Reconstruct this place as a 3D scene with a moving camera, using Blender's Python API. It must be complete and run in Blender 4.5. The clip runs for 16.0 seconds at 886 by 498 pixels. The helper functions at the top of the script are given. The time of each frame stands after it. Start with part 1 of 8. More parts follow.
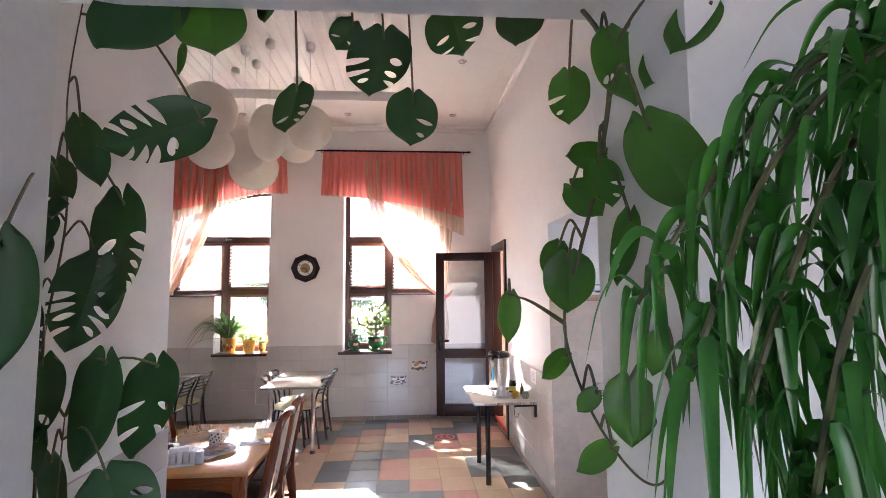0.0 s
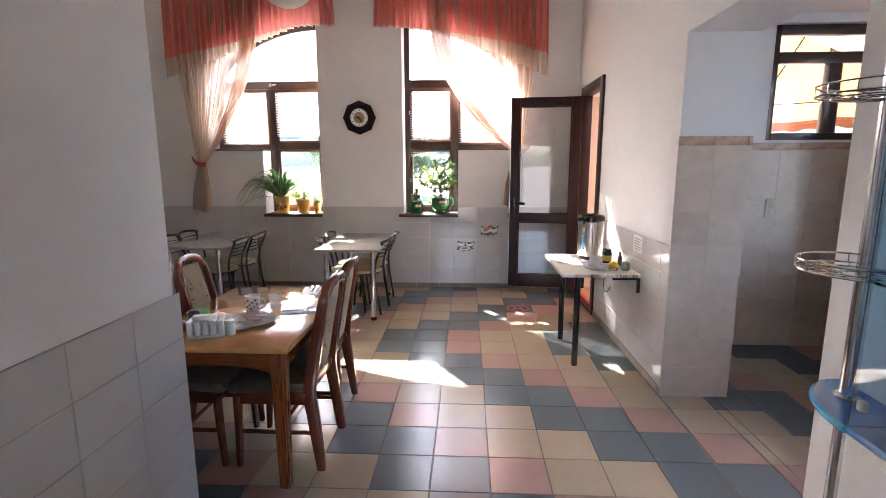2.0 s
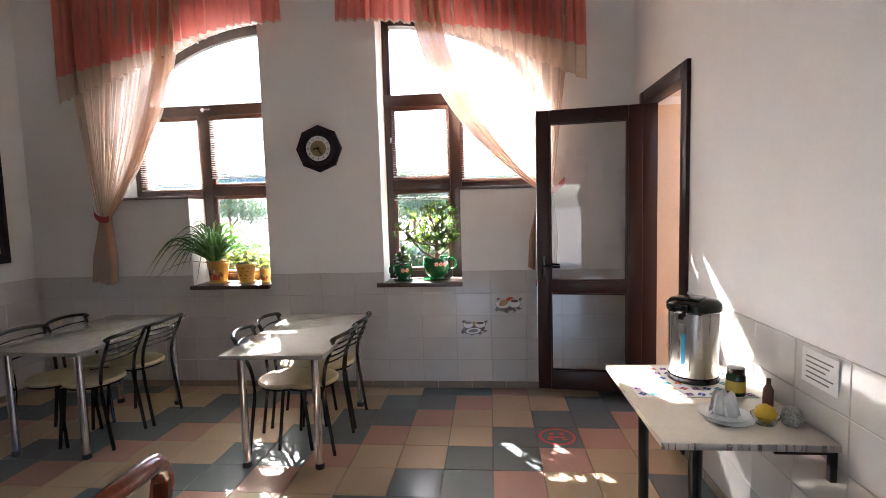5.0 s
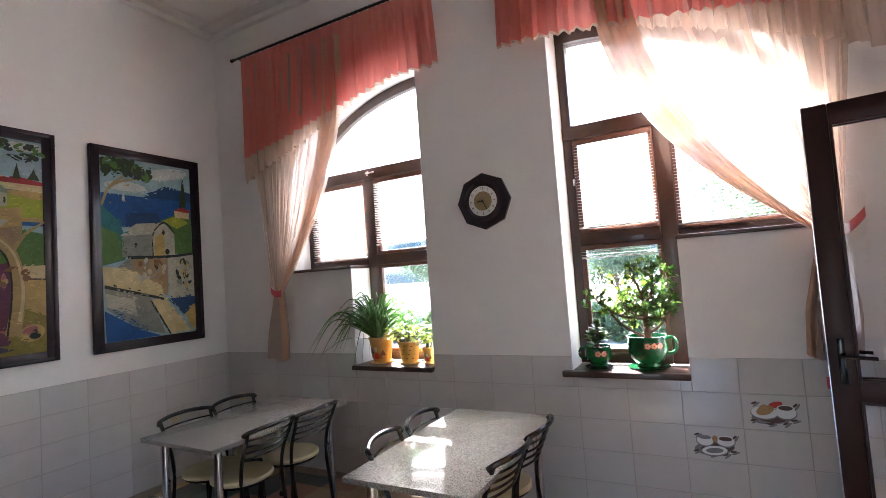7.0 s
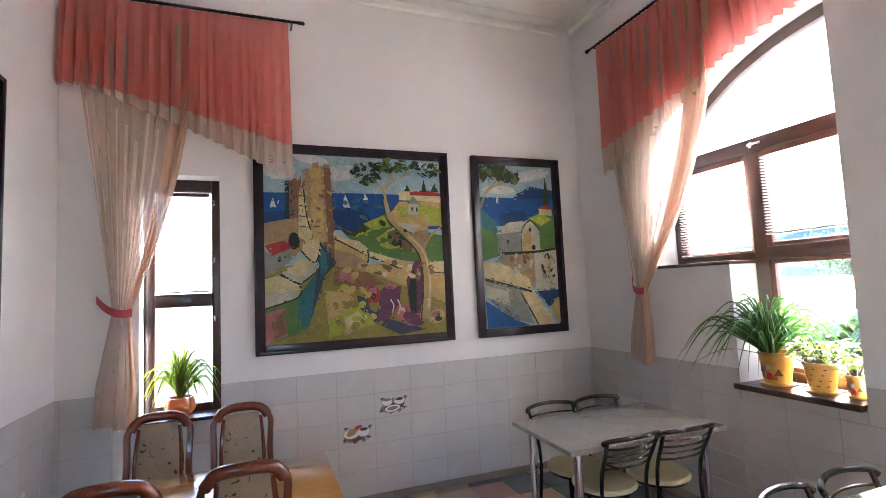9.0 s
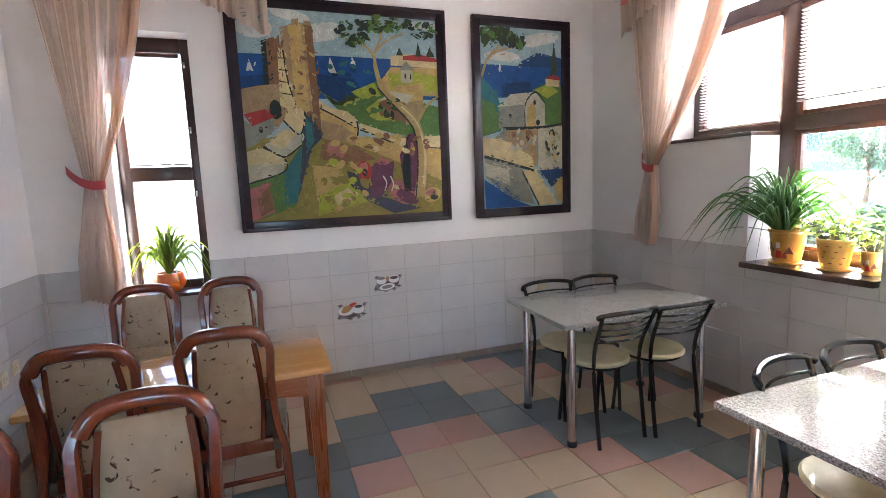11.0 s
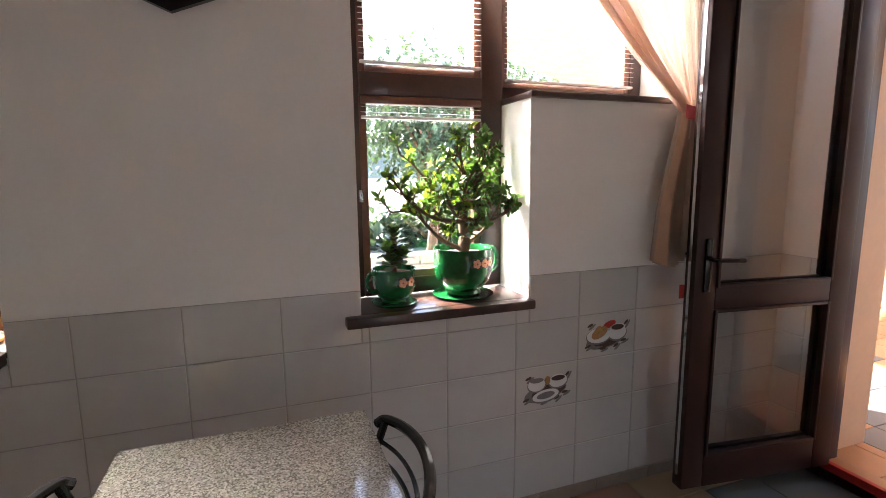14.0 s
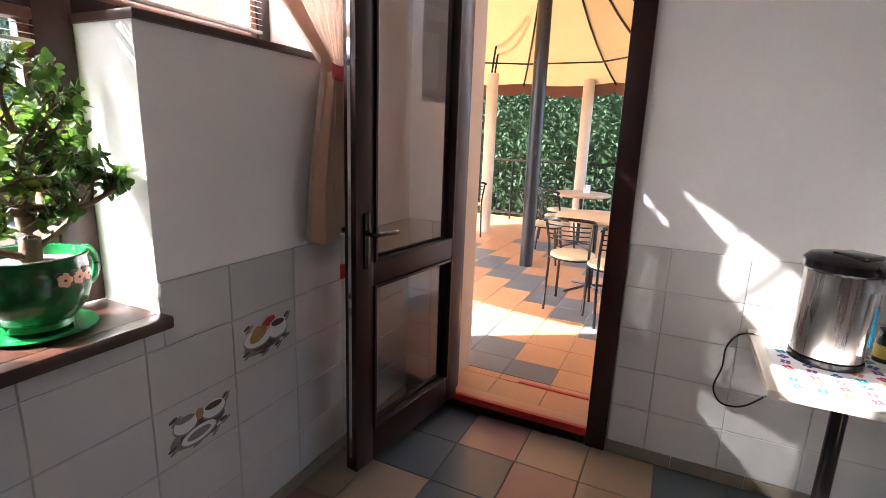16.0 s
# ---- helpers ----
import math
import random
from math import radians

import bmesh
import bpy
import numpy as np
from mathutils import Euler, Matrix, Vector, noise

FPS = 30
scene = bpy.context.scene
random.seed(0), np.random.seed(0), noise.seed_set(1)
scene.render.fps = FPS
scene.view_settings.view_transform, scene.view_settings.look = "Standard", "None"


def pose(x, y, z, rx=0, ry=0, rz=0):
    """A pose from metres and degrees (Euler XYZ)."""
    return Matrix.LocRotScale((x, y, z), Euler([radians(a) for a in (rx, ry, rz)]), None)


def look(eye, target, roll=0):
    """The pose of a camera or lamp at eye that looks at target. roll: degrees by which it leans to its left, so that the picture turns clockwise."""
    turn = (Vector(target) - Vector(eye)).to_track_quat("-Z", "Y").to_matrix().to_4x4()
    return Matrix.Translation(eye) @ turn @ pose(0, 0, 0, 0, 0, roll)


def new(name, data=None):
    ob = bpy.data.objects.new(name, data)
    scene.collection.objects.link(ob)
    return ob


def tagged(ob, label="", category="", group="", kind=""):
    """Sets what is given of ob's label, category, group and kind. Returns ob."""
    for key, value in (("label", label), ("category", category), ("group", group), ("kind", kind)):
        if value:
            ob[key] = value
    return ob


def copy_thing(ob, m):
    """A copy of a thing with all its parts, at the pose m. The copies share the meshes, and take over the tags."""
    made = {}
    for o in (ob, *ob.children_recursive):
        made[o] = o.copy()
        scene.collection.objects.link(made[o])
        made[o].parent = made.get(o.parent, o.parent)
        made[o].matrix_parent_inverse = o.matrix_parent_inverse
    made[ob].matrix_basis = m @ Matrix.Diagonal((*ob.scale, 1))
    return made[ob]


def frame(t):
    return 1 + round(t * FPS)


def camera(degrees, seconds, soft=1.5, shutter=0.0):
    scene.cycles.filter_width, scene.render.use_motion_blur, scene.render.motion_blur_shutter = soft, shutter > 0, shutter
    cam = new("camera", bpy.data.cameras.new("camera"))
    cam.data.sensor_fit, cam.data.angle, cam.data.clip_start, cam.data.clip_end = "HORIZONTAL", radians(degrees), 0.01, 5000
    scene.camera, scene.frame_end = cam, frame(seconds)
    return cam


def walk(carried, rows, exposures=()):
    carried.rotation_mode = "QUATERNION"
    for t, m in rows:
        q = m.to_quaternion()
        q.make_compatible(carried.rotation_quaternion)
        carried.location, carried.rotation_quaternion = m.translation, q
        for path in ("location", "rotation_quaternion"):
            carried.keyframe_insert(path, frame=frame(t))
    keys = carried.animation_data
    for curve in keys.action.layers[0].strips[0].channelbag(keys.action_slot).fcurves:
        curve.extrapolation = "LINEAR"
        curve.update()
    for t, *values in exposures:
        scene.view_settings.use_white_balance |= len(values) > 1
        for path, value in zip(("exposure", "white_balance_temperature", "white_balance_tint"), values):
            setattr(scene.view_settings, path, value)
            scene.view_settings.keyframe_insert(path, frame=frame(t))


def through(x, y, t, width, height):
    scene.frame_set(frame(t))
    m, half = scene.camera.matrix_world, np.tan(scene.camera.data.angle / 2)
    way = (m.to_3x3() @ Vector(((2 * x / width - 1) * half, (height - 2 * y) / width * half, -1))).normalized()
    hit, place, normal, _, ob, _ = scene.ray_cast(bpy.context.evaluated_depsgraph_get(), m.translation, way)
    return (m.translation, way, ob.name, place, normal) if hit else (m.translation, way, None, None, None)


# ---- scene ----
cam = camera(84.0, 16.0, soft=0.5)
PATH = [
    (0, (4.876, 4.429, 1.775), (5.023, 6.416, 1.953), -0.5),
    (0.5, (4.832, 4.551, 1.733), (4.875, 6.548, 1.82), 0.1),
    (1, (4.748, 4.811, 1.664), (4.722, 6.81, 1.605), 0.6),
    (1.5, (4.722, 5.06, 1.597), (4.646, 7.047, 1.385), 0.3),
    (2, (4.773, 5.374, 1.579), (4.675, 7.342, 1.239), -0.1),
    (2.5, (4.818, 5.623, 1.556), (4.757, 7.577, 1.134), 0.0),
    (3, (4.808, 5.942, 1.578), (4.768, 7.893, 1.141), 0.3),
    (3.5, (4.833, 6.246, 1.549), (4.76, 8.197, 1.116), 0.0),
    (3.7, (4.853, 6.401, 1.549), (4.769, 8.355, 1.129), -0.1),
    (5.8, (4.935, 7.777, 1.639), (4.568, 9.743, 1.617), -3.4),
    (6, (4.944, 7.866, 1.643), (4.514, 9.819, 1.642), -3.9),
    (6.5, (4.892, 8.102, 1.622), (4.272, 10.002, 1.689), -4.4),
    (7, (4.802, 8.334, 1.621), (3.864, 10.096, 1.736), -4.1),
    (7.5, (4.739, 8.493, 1.617), (3.468, 10.029, 1.767), -3.8),
    (8, (4.7, 8.607, 1.668), (3.15, 9.861, 1.831), -3.3),
    (8.5, (4.658, 8.57, 1.679), (2.925, 9.554, 1.846), -2.9),
    (9, (4.638, 8.569, 1.671), (2.775, 9.279, 1.832), -2.6),
    (9.2, (4.623, 8.547, 1.653), (2.731, 9.181, 1.798), -2.5),
    (11.3, (4.363, 8.786, 1.527), (2.551, 9.551, 1.161), -1.1),
    (11.5, (4.288, 8.857, 1.538), (2.549, 9.778, 1.179), -0.8),
    (12, (4.125, 9.016, 1.514), (2.662, 10.342, 1.197), -0.2),
    (12.5, (3.936, 9.264, 1.527), (2.833, 10.906, 1.233), 0.0),
    (13, (3.811, 9.478, 1.437), (3.246, 11.386, 1.231), 0.5),
    (13.5, (3.68, 9.653, 1.456), (3.76, 11.637, 1.213), -0.5),
    (14, (3.658, 9.862, 1.456), (4.329, 11.723, 1.158), -0.6),
    (14.5, (3.619, 10.083, 1.479), (4.841, 11.629, 1.132), 0.1),
    (15, (3.559, 10.225, 1.47), (5.188, 11.323, 1.089), 0.6),
    (15.5, (3.584, 10.289, 1.506), (5.341, 11.141, 1.075), 1.8),
    (16, (3.784, 10.286, 1.482), (5.548, 11.118, 1.039), 2.1),
]
EXPOSURES = [(0.0, 4.55, 6150, 24), (1.5, 4.25, 6100, 22), (2.5, 4.08, 6100, 15), (3.5, 3.92, 6150, 14), (6.0, 3.71, 5900, 14), (6.5, 3.81, 5800, 14), (7.0, 3.72, 5700, 14), (8.0, 4.0, 5750, 14), (9.0, 4.45, 5700, 15), (11.5, 4.6, 5650, 13), (12.5, 3.9, 5950, 13), (13.5, 3.22, 6050, 15), (14.0, 3.35, 6250, 17), (14.5, 3.27, 5850, 16), (15.0, 3.12, 5750, 17), (16.0, 3.2, 5850, 15)]
walk(cam, [(t, look(eye, target, roll)) for t, eye, target, roll in PATH], EXPOSURES)

# ---- world, sun, exposure ----
SUN_WAY = Vector((0.65, -1.012, -0.987)).normalized()      # the way the sunlight travels
world = bpy.data.worlds.new("world")
scene.world = world
world.use_nodes = True
wn = world.node_tree
sky = wn.nodes.new("ShaderNodeTexSky")
sky.sky_type = "NISHITA"
sky.sun_disc = False
sky.sun_elevation = math.asin(-SUN_WAY.z)
sky.sun_rotation = math.atan2(-SUN_WAY.x, -SUN_WAY.y)
sky.dust_density = 2.5
wn.links.new(sky.outputs[0], wn.nodes["Background"].inputs[0])
wn.nodes["Background"].inputs[1].default_value = 0.15
sun_data = bpy.data.lights.new("sun", "SUN")
sun_data.energy, sun_data.angle, sun_data.color = 4.5, radians(0.5), (1.0, 0.93, 0.82)
sun = new("sun", sun_data)
sun.matrix_world = look(Vector((0, 0, 20)), Vector((0, 0, 20)) + SUN_WAY)


# ---- materials ----
def material(name, color, rough=0.5, metal=0.0, grain=30.0, vary=0.12, bump=0.0, second=None, spots=0.0, rnd=0.0, coat=0.0, spec=0.5, detail=4.0, stretch=(1, 1, 1), rvar=0.2):
    """A procedural surface: base colour varied at two scales, roughness variation and fine relief."""
    m = bpy.data.materials.new(name)
    m.use_nodes = True
    nt = m.node_tree
    b = nt.nodes["Principled BSDF"]
    tc = nt.nodes.new("ShaderNodeTexCoord")
    mp = nt.nodes.new("ShaderNodeMapping")
    mp.inputs["Scale"].default_value = stretch
    nt.links.new(tc.outputs["Object"], mp.inputs[0])
    big = nt.nodes.new("ShaderNodeTexNoise")
    big.inputs["Scale"].default_value = grain * 0.12
    big.inputs["Detail"].default_value = 3.0
    fine = nt.nodes.new("ShaderNodeTexNoise")
    fine.inputs["Scale"].default_value = grain
    fine.inputs["Detail"].default_value = detail
    nt.links.new(mp.outputs[0], big.inputs["Vector"])
    nt.links.new(mp.outputs[0], fine.inputs["Vector"])
    c2 = second or tuple(c * (1 - 2.2 * vary) for c in color)
    ramp = nt.nodes.new("ShaderNodeValToRGB")
    ramp.color_ramp.elements[0].position, ramp.color_ramp.elements[1].position = 0.32, 0.68
    ramp.color_ramp.elements[0].color = (*c2, 1)
    ramp.color_ramp.elements[1].color = (*color, 1)
    mixer = nt.nodes.new("ShaderNodeMath")
    mixer.operation = "MULTIPLY_ADD"
    mixer.inputs[1].default_value = 0.5
    half = nt.nodes.new("ShaderNodeMath")
    half.operation = "MULTIPLY"
    half.inputs[1].default_value = 0.5
    nt.links.new(big.outputs["Fac"], half.inputs[0])
    nt.links.new(fine.outputs["Fac"], mixer.inputs[0])
    nt.links.new(half.outputs[0], mixer.inputs[2])
    nt.links.new(mixer.outputs[0], ramp.inputs[0])
    col = ramp.outputs[0]
    if rnd:
        oi = nt.nodes.new("ShaderNodeObjectInfo")
        mr = nt.nodes.new("ShaderNodeMapRange")
        mr.inputs["To Min"].default_value, mr.inputs["To Max"].default_value = 1 - rnd, 1 + rnd
        nt.links.new(oi.outputs["Random"], mr.inputs["Value"])
        shift = nt.nodes.new("ShaderNodeMath")
        shift.operation = "MULTIPLY"
        shift.inputs[1].default_value = 41.0
        nt.links.new(oi.outputs["Random"], shift.inputs[0])
        nt.links.new(shift.outputs[0], mp.inputs["Location"])
        hsv = nt.nodes.new("ShaderNodeHueSaturation")
        nt.links.new(mr.outputs[0], hsv.inputs["Value"])
        nt.links.new(col, hsv.inputs["Color"])
        col = hsv.outputs[0]
    nt.links.new(col, b.inputs["Base Color"])
    rr = nt.nodes.new("ShaderNodeMapRange")
    rr.inputs["To Min"].default_value, rr.inputs["To Max"].default_value = max(0.02, rough * (1 - rvar)), min(1.0, rough * (1 + rvar))
    nt.links.new(fine.outputs["Fac"], rr.inputs["Value"])
    nt.links.new(rr.outputs[0], b.inputs["Roughness"])
    b.inputs["Metallic"].default_value = metal
    b.inputs["Coat Weight"].default_value = coat
    b.inputs["Specular IOR Level"].default_value = spec
    if bump:
        bp = nt.nodes.new("ShaderNodeBump")
        bp.inputs["Strength"].default_value = bump
        bp.inputs["Distance"].default_value = 0.004
        nt.links.new(fine.outputs["Fac"], bp.inputs["Height"])
        nt.links.new(bp.outputs[0], b.inputs["Normal"])
    return m


def cloth(name, color, through=0.5, clear=0.0, grain=300):
    """Thin woven cloth: light passes as glow (through) and partly straight (clear)."""
    m = material(name, color, 0.9, grain=grain, vary=0.06, bump=0.15)
    nt = m.node_tree
    b = nt.nodes["Principled BSDF"]
    out = nt.nodes["Material Output"]
    tl = nt.nodes.new("ShaderNodeBsdfTranslucent")
    tl.inputs["Color"].default_value = (*color, 1)
    mx = nt.nodes.new("ShaderNodeMixShader")
    mx.inputs[0].default_value = through
    nt.links.new(b.outputs[0], mx.inputs[1])
    nt.links.new(tl.outputs[0], mx.inputs[2])
    last = mx
    if clear:
        tp = nt.nodes.new("ShaderNodeBsdfTransparent")
        m2 = nt.nodes.new("ShaderNodeMixShader")
        m2.inputs[0].default_value = clear
        nt.links.new(mx.outputs[0], m2.inputs[1])
        nt.links.new(tp.outputs[0], m2.inputs[2])
        last = m2
    nt.links.new(last.outputs[0], out.inputs[0])
    return m


def leaf_material(name, color, second, glow=0.35, rough=0.35, grain=25):
    m = material(name, color, rough, grain=grain, second=second, bump=0.25, rnd=0.18)
    nt = m.node_tree
    tl = nt.nodes.new("ShaderNodeBsdfTranslucent")
    tl.inputs["Color"].default_value = (color[0] * 2.6, color[1] * 2.6, color[2] * 1.2, 1)
    mx = nt.nodes.new("ShaderNodeMixShader")
    mx.inputs[0].default_value = glow
    nt.links.new(nt.nodes["Principled BSDF"].outputs[0], mx.inputs[1])
    nt.links.new(tl.outputs[0], mx.inputs[2])
    nt.links.new(mx.outputs[0], nt.nodes["Material Output"].inputs[0])
    return m


def glass(name, color=(1, 1, 1), rough=0.0, ior=1.45):
    m = bpy.data.materials.new(name)
    m.use_nodes = True
    b = m.node_tree.nodes["Principled BSDF"]
    b.inputs["Base Color"].default_value = (*color, 1)
    b.inputs["Transmission Weight"].default_value = 1.0
    b.inputs["Roughness"].default_value = rough
    b.inputs["IOR"].default_value = ior
    return m


def speckled(name, base, dark, light, scale=260, rough=0.3):
    """Stone-chip laminate: fine dark and light chips on a grey ground."""
    m = material(name, base, rough, grain=60, vary=0.05, spec=0.22)
    nt = m.node_tree
    b = nt.nodes["Principled BSDF"]
    tc = nt.nodes.new("ShaderNodeTexCoord")
    vo = nt.nodes.new("ShaderNodeTexVoronoi")
    vo.inputs["Scale"].default_value = scale
    nt.links.new(tc.outputs["Object"], vo.inputs["Vector"])
    sep = nt.nodes.new("ShaderNodeSeparateColor")
    nt.links.new(vo.outputs["Color"], sep.inputs[0])
    ramp = nt.nodes.new("ShaderNodeValToRGB")
    ramp.color_ramp.interpolation = "CONSTANT"
    e = ramp.color_ramp.elements
    e[0].position, e[0].color = 0.0, (*dark, 1)
    e[1].position, e[1].color = 0.22, (*base, 1)
    e.new(0.62).color = (*light, 1)
    e.new(0.85).color = tuple(c * 0.72 for c in base) + (1,)
    nt.links.new(sep.outputs[0], ramp.inputs[0])
    nt.links.new(ramp.outputs[0], b.inputs["Base Color"])
    return m


def wood(name, color, dark, rough=0.3, stretch=(9, 1.2, 9), coat=0.3, bump=0.1):
    return material(name, color, rough, grain=9, second=dark, bump=bump, coat=coat, stretch=stretch, detail=8, rnd=0.06)


PLASTER = material("plaster", (0.84, 0.82, 0.80), 0.85, grain=60, vary=0.018, bump=0.06)
PLASTER_OLD = material("plaster_arch", (0.82, 0.80, 0.765), 0.85, grain=40, vary=0.03, bump=0.08)
CEILING = material("ceiling_paint", (0.84, 0.82, 0.79), 0.9, grain=30, vary=0.015)
TILE_W = material("wall_tile", (0.62, 0.60, 0.575), 0.10, grain=9, vary=0.035, rnd=0.02)
TILE_M = material("marble_tile", (0.70, 0.555, 0.43), 0.3, grain=11, second=(0.54, 0.42, 0.32), rnd=0.02, detail=8)
TILE_BORDER = material("border_tile", (0.34, 0.15, 0.075), 0.4, grain=16, second=(0.66, 0.48, 0.33), bump=0.4)
GROUT = material("grout", (0.46, 0.44, 0.42), 0.9, grain=80, vary=0.1)
GROUT_F = material("floor_grout", (0.16, 0.145, 0.13), 0.9, grain=80, vary=0.12)
F_BEIGE = material("floor_tile_beige", (0.42, 0.32, 0.22), 0.22, grain=30, vary=0.015, rvar=0.03, rnd=0.06)
F_GREY = material("floor_tile_grey", (0.14, 0.16, 0.16), 0.22, grain=30, vary=0.015, rvar=0.03, rnd=0.08)
F_PINK = material("floor_tile_pink", (0.39, 0.235, 0.19), 0.22, grain=30, vary=0.015, rvar=0.03, rnd=0.06)
# the awning's orange light is put into this tile colour
T_AWNING_LIT = material("terrace_tile_awning_lit", (0.50, 0.25, 0.11), 0.35, grain=45, vary=0.06, rnd=0.07)
T_GREY = material("terrace_tile_grey", (0.13, 0.135, 0.14), 0.35, grain=45, vary=0.06, rnd=0.08)
SKIRT = material("skirting_tile", (0.27, 0.22, 0.17), 0.35, grain=40, vary=0.08, rnd=0.05)
FRAME = wood("dark_window_wood", (0.060, 0.023, 0.014), (0.028, 0.011, 0.008), 0.35)
FRAME_L = wood("red_brown_wood", (0.17, 0.065, 0.035), (0.085, 0.03, 0.018), 0.35)
DOORPVC = material("door_brown", (0.034, 0.011, 0.009), 0.35, grain=60, vary=0.12, bump=0.05, spec=0.3)
BLACK = material("black_lacquer", (0.009, 0.0085, 0.009), 0.16, grain=60, vary=0.1)
RUBBER = material("black_rubber", (0.02, 0.02, 0.02), 0.7, grain=60, vary=0.1)
CHROME = material("chrome", (0.72, 0.72, 0.74), 0.12, 1.0, grain=50, vary=0.04)
STEEL = material("brushed_steel", (0.56, 0.53, 0.50), 0.28, 1.0, grain=60, vary=0.08, stretch=(1, 1, 0.05))
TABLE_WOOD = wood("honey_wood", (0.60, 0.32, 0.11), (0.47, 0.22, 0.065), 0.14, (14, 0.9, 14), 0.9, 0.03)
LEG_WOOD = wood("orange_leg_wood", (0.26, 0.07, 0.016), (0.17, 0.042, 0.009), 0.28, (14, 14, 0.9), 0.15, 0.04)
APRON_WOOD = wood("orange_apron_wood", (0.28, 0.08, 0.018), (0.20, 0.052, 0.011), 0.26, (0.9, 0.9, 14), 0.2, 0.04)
CHAIR_WOOD = wood("red_chair_wood", (0.19, 0.048, 0.018), (0.10, 0.022, 0.009), 0.25, (12, 12, 1.2), 0.5, 0.05)
FABRIC = material("beige_upholstery", (0.38, 0.30, 0.20), 0.95, grain=24, second=(0.29, 0.22, 0.14), bump=0.35, detail=9)
nt = FABRIC.node_tree                                                # small woven dark sprigs
sprig = nt.nodes.new("ShaderNodeTexNoise")
sprig.inputs["Scale"].default_value, sprig.inputs["Detail"].default_value, sprig.inputs["Distortion"].default_value = 22.0, 2.0, 1.5
nt.links.new(nt.nodes["Texture Coordinate"].outputs["Object"], sprig.inputs["Vector"])
edge_ramp = nt.nodes.new("ShaderNodeValToRGB")
edge_ramp.color_ramp.elements[0].position, edge_ramp.color_ramp.elements[1].position = 0.66, 0.70
nt.links.new(sprig.outputs["Fac"], edge_ramp.inputs[0])
blend = nt.nodes.new("ShaderNodeMix")
blend.data_type = "RGBA"
blend.inputs[7].default_value = (0.05, 0.025, 0.015, 1)
nt.links.new(edge_ramp.outputs[0], blend.inputs[0])
nt.links.new(nt.nodes["Principled BSDF"].inputs["Base Color"].links[0].from_socket, blend.inputs[6])
nt.links.new(blend.outputs[2], nt.nodes["Principled BSDF"].inputs["Base Color"])
SEAT_DARK = material("brown_upholstery", (0.17, 0.125, 0.085), 0.95, grain=26, second=(0.07, 0.05, 0.035), bump=0.35, detail=9)
CREAM = material("cream_marbled_vinyl", (0.66, 0.58, 0.38), 0.4, grain=14, second=(0.50, 0.42, 0.24), detail=8)
GRANITE = speckled("speckled_laminate", (0.30, 0.287, 0.26), (0.14, 0.13, 0.115), (0.44, 0.42, 0.38), 260, 0.09)
LAMINATE = material("pale_laminate", (0.62, 0.56, 0.46), 0.35, grain=50, vary=0.05)
RED_CLOTH = cloth("coral_curtain", (0.80, 0.29, 0.25), 0.5, 0.03)
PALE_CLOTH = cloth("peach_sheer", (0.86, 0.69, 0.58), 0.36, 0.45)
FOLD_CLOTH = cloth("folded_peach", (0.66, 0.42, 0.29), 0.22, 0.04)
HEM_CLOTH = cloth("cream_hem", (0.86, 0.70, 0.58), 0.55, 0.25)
ROSE_CLOTH = cloth("rose_tieback", (0.50, 0.09, 0.10), 0.25)
PAPER = cloth("lantern_paper", (0.80, 0.76, 0.70), 0.4, grain=90)
CANVAS_Y = cloth("yellow_awning", (0.66, 0.42, 0.17), 0.115, grain=40)
BORDER_BROWN = cloth("brown_border", (0.16, 0.06, 0.03), 0.2)
WHITE = material("white_gloss", (0.80, 0.80, 0.79), 0.2, grain=40, vary=0.03)
WHITE_P = material("white_plastic", (0.76, 0.75, 0.72), 0.35, grain=40, vary=0.04)
PAPER_W = material("white_paper", (0.80, 0.79, 0.77), 0.9, grain=60, vary=0.05)
CREAM_P = material("cream_plastic", (0.66, 0.58, 0.40), 0.4, grain=40, vary=0.05)
GREEN_GLAZE = material("green_glaze", (0.012, 0.17, 0.04), 0.18, grain=45, second=(0.004, 0.06, 0.016), bump=0.35, coat=0.5)
YELLOW_GLAZE = material("yellow_glaze", (0.62, 0.38, 0.08), 0.3, grain=24, second=(0.48, 0.25, 0.05), coat=0.3)
ORANGE_GLAZE = material("orange_glaze", (0.80, 0.15, 0.01), 0.25, grain=20, vary=0.06, coat=0.4)
TERRA = material("terracotta", (0.40, 0.15, 0.06), 0.7, grain=40, vary=0.12, bump=0.15)
SOIL = material("soil", (0.07, 0.045, 0.03), 0.95, grain=90, vary=0.25, bump=0.8)
BARK = material("bark", (0.20, 0.12, 0.07), 0.85, grain=50, second=(0.09, 0.05, 0.03), bump=0.6)
STALK = material("vine_stalk", (0.055, 0.05, 0.03), 0.6, grain=60, second=(0.09, 0.10, 0.03), bump=0.3)
MONSTERA = leaf_material("monstera_leaf", (0.014, 0.058, 0.014), (0.008, 0.030, 0.009), 0.14, 0.5)
HEARTLEAF = leaf_material("climbing_leaf", (0.034, 0.12, 0.014), (0.02, 0.07, 0.009), 0.25, 0.45)
STRAPLEAF = leaf_material("arching_strap_leaf", (0.038, 0.16, 0.028), (0.012, 0.065, 0.014), 0.28, 0.3)
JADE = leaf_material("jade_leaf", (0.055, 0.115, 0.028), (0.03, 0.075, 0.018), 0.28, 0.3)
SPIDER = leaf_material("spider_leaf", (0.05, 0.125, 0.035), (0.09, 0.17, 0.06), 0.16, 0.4)
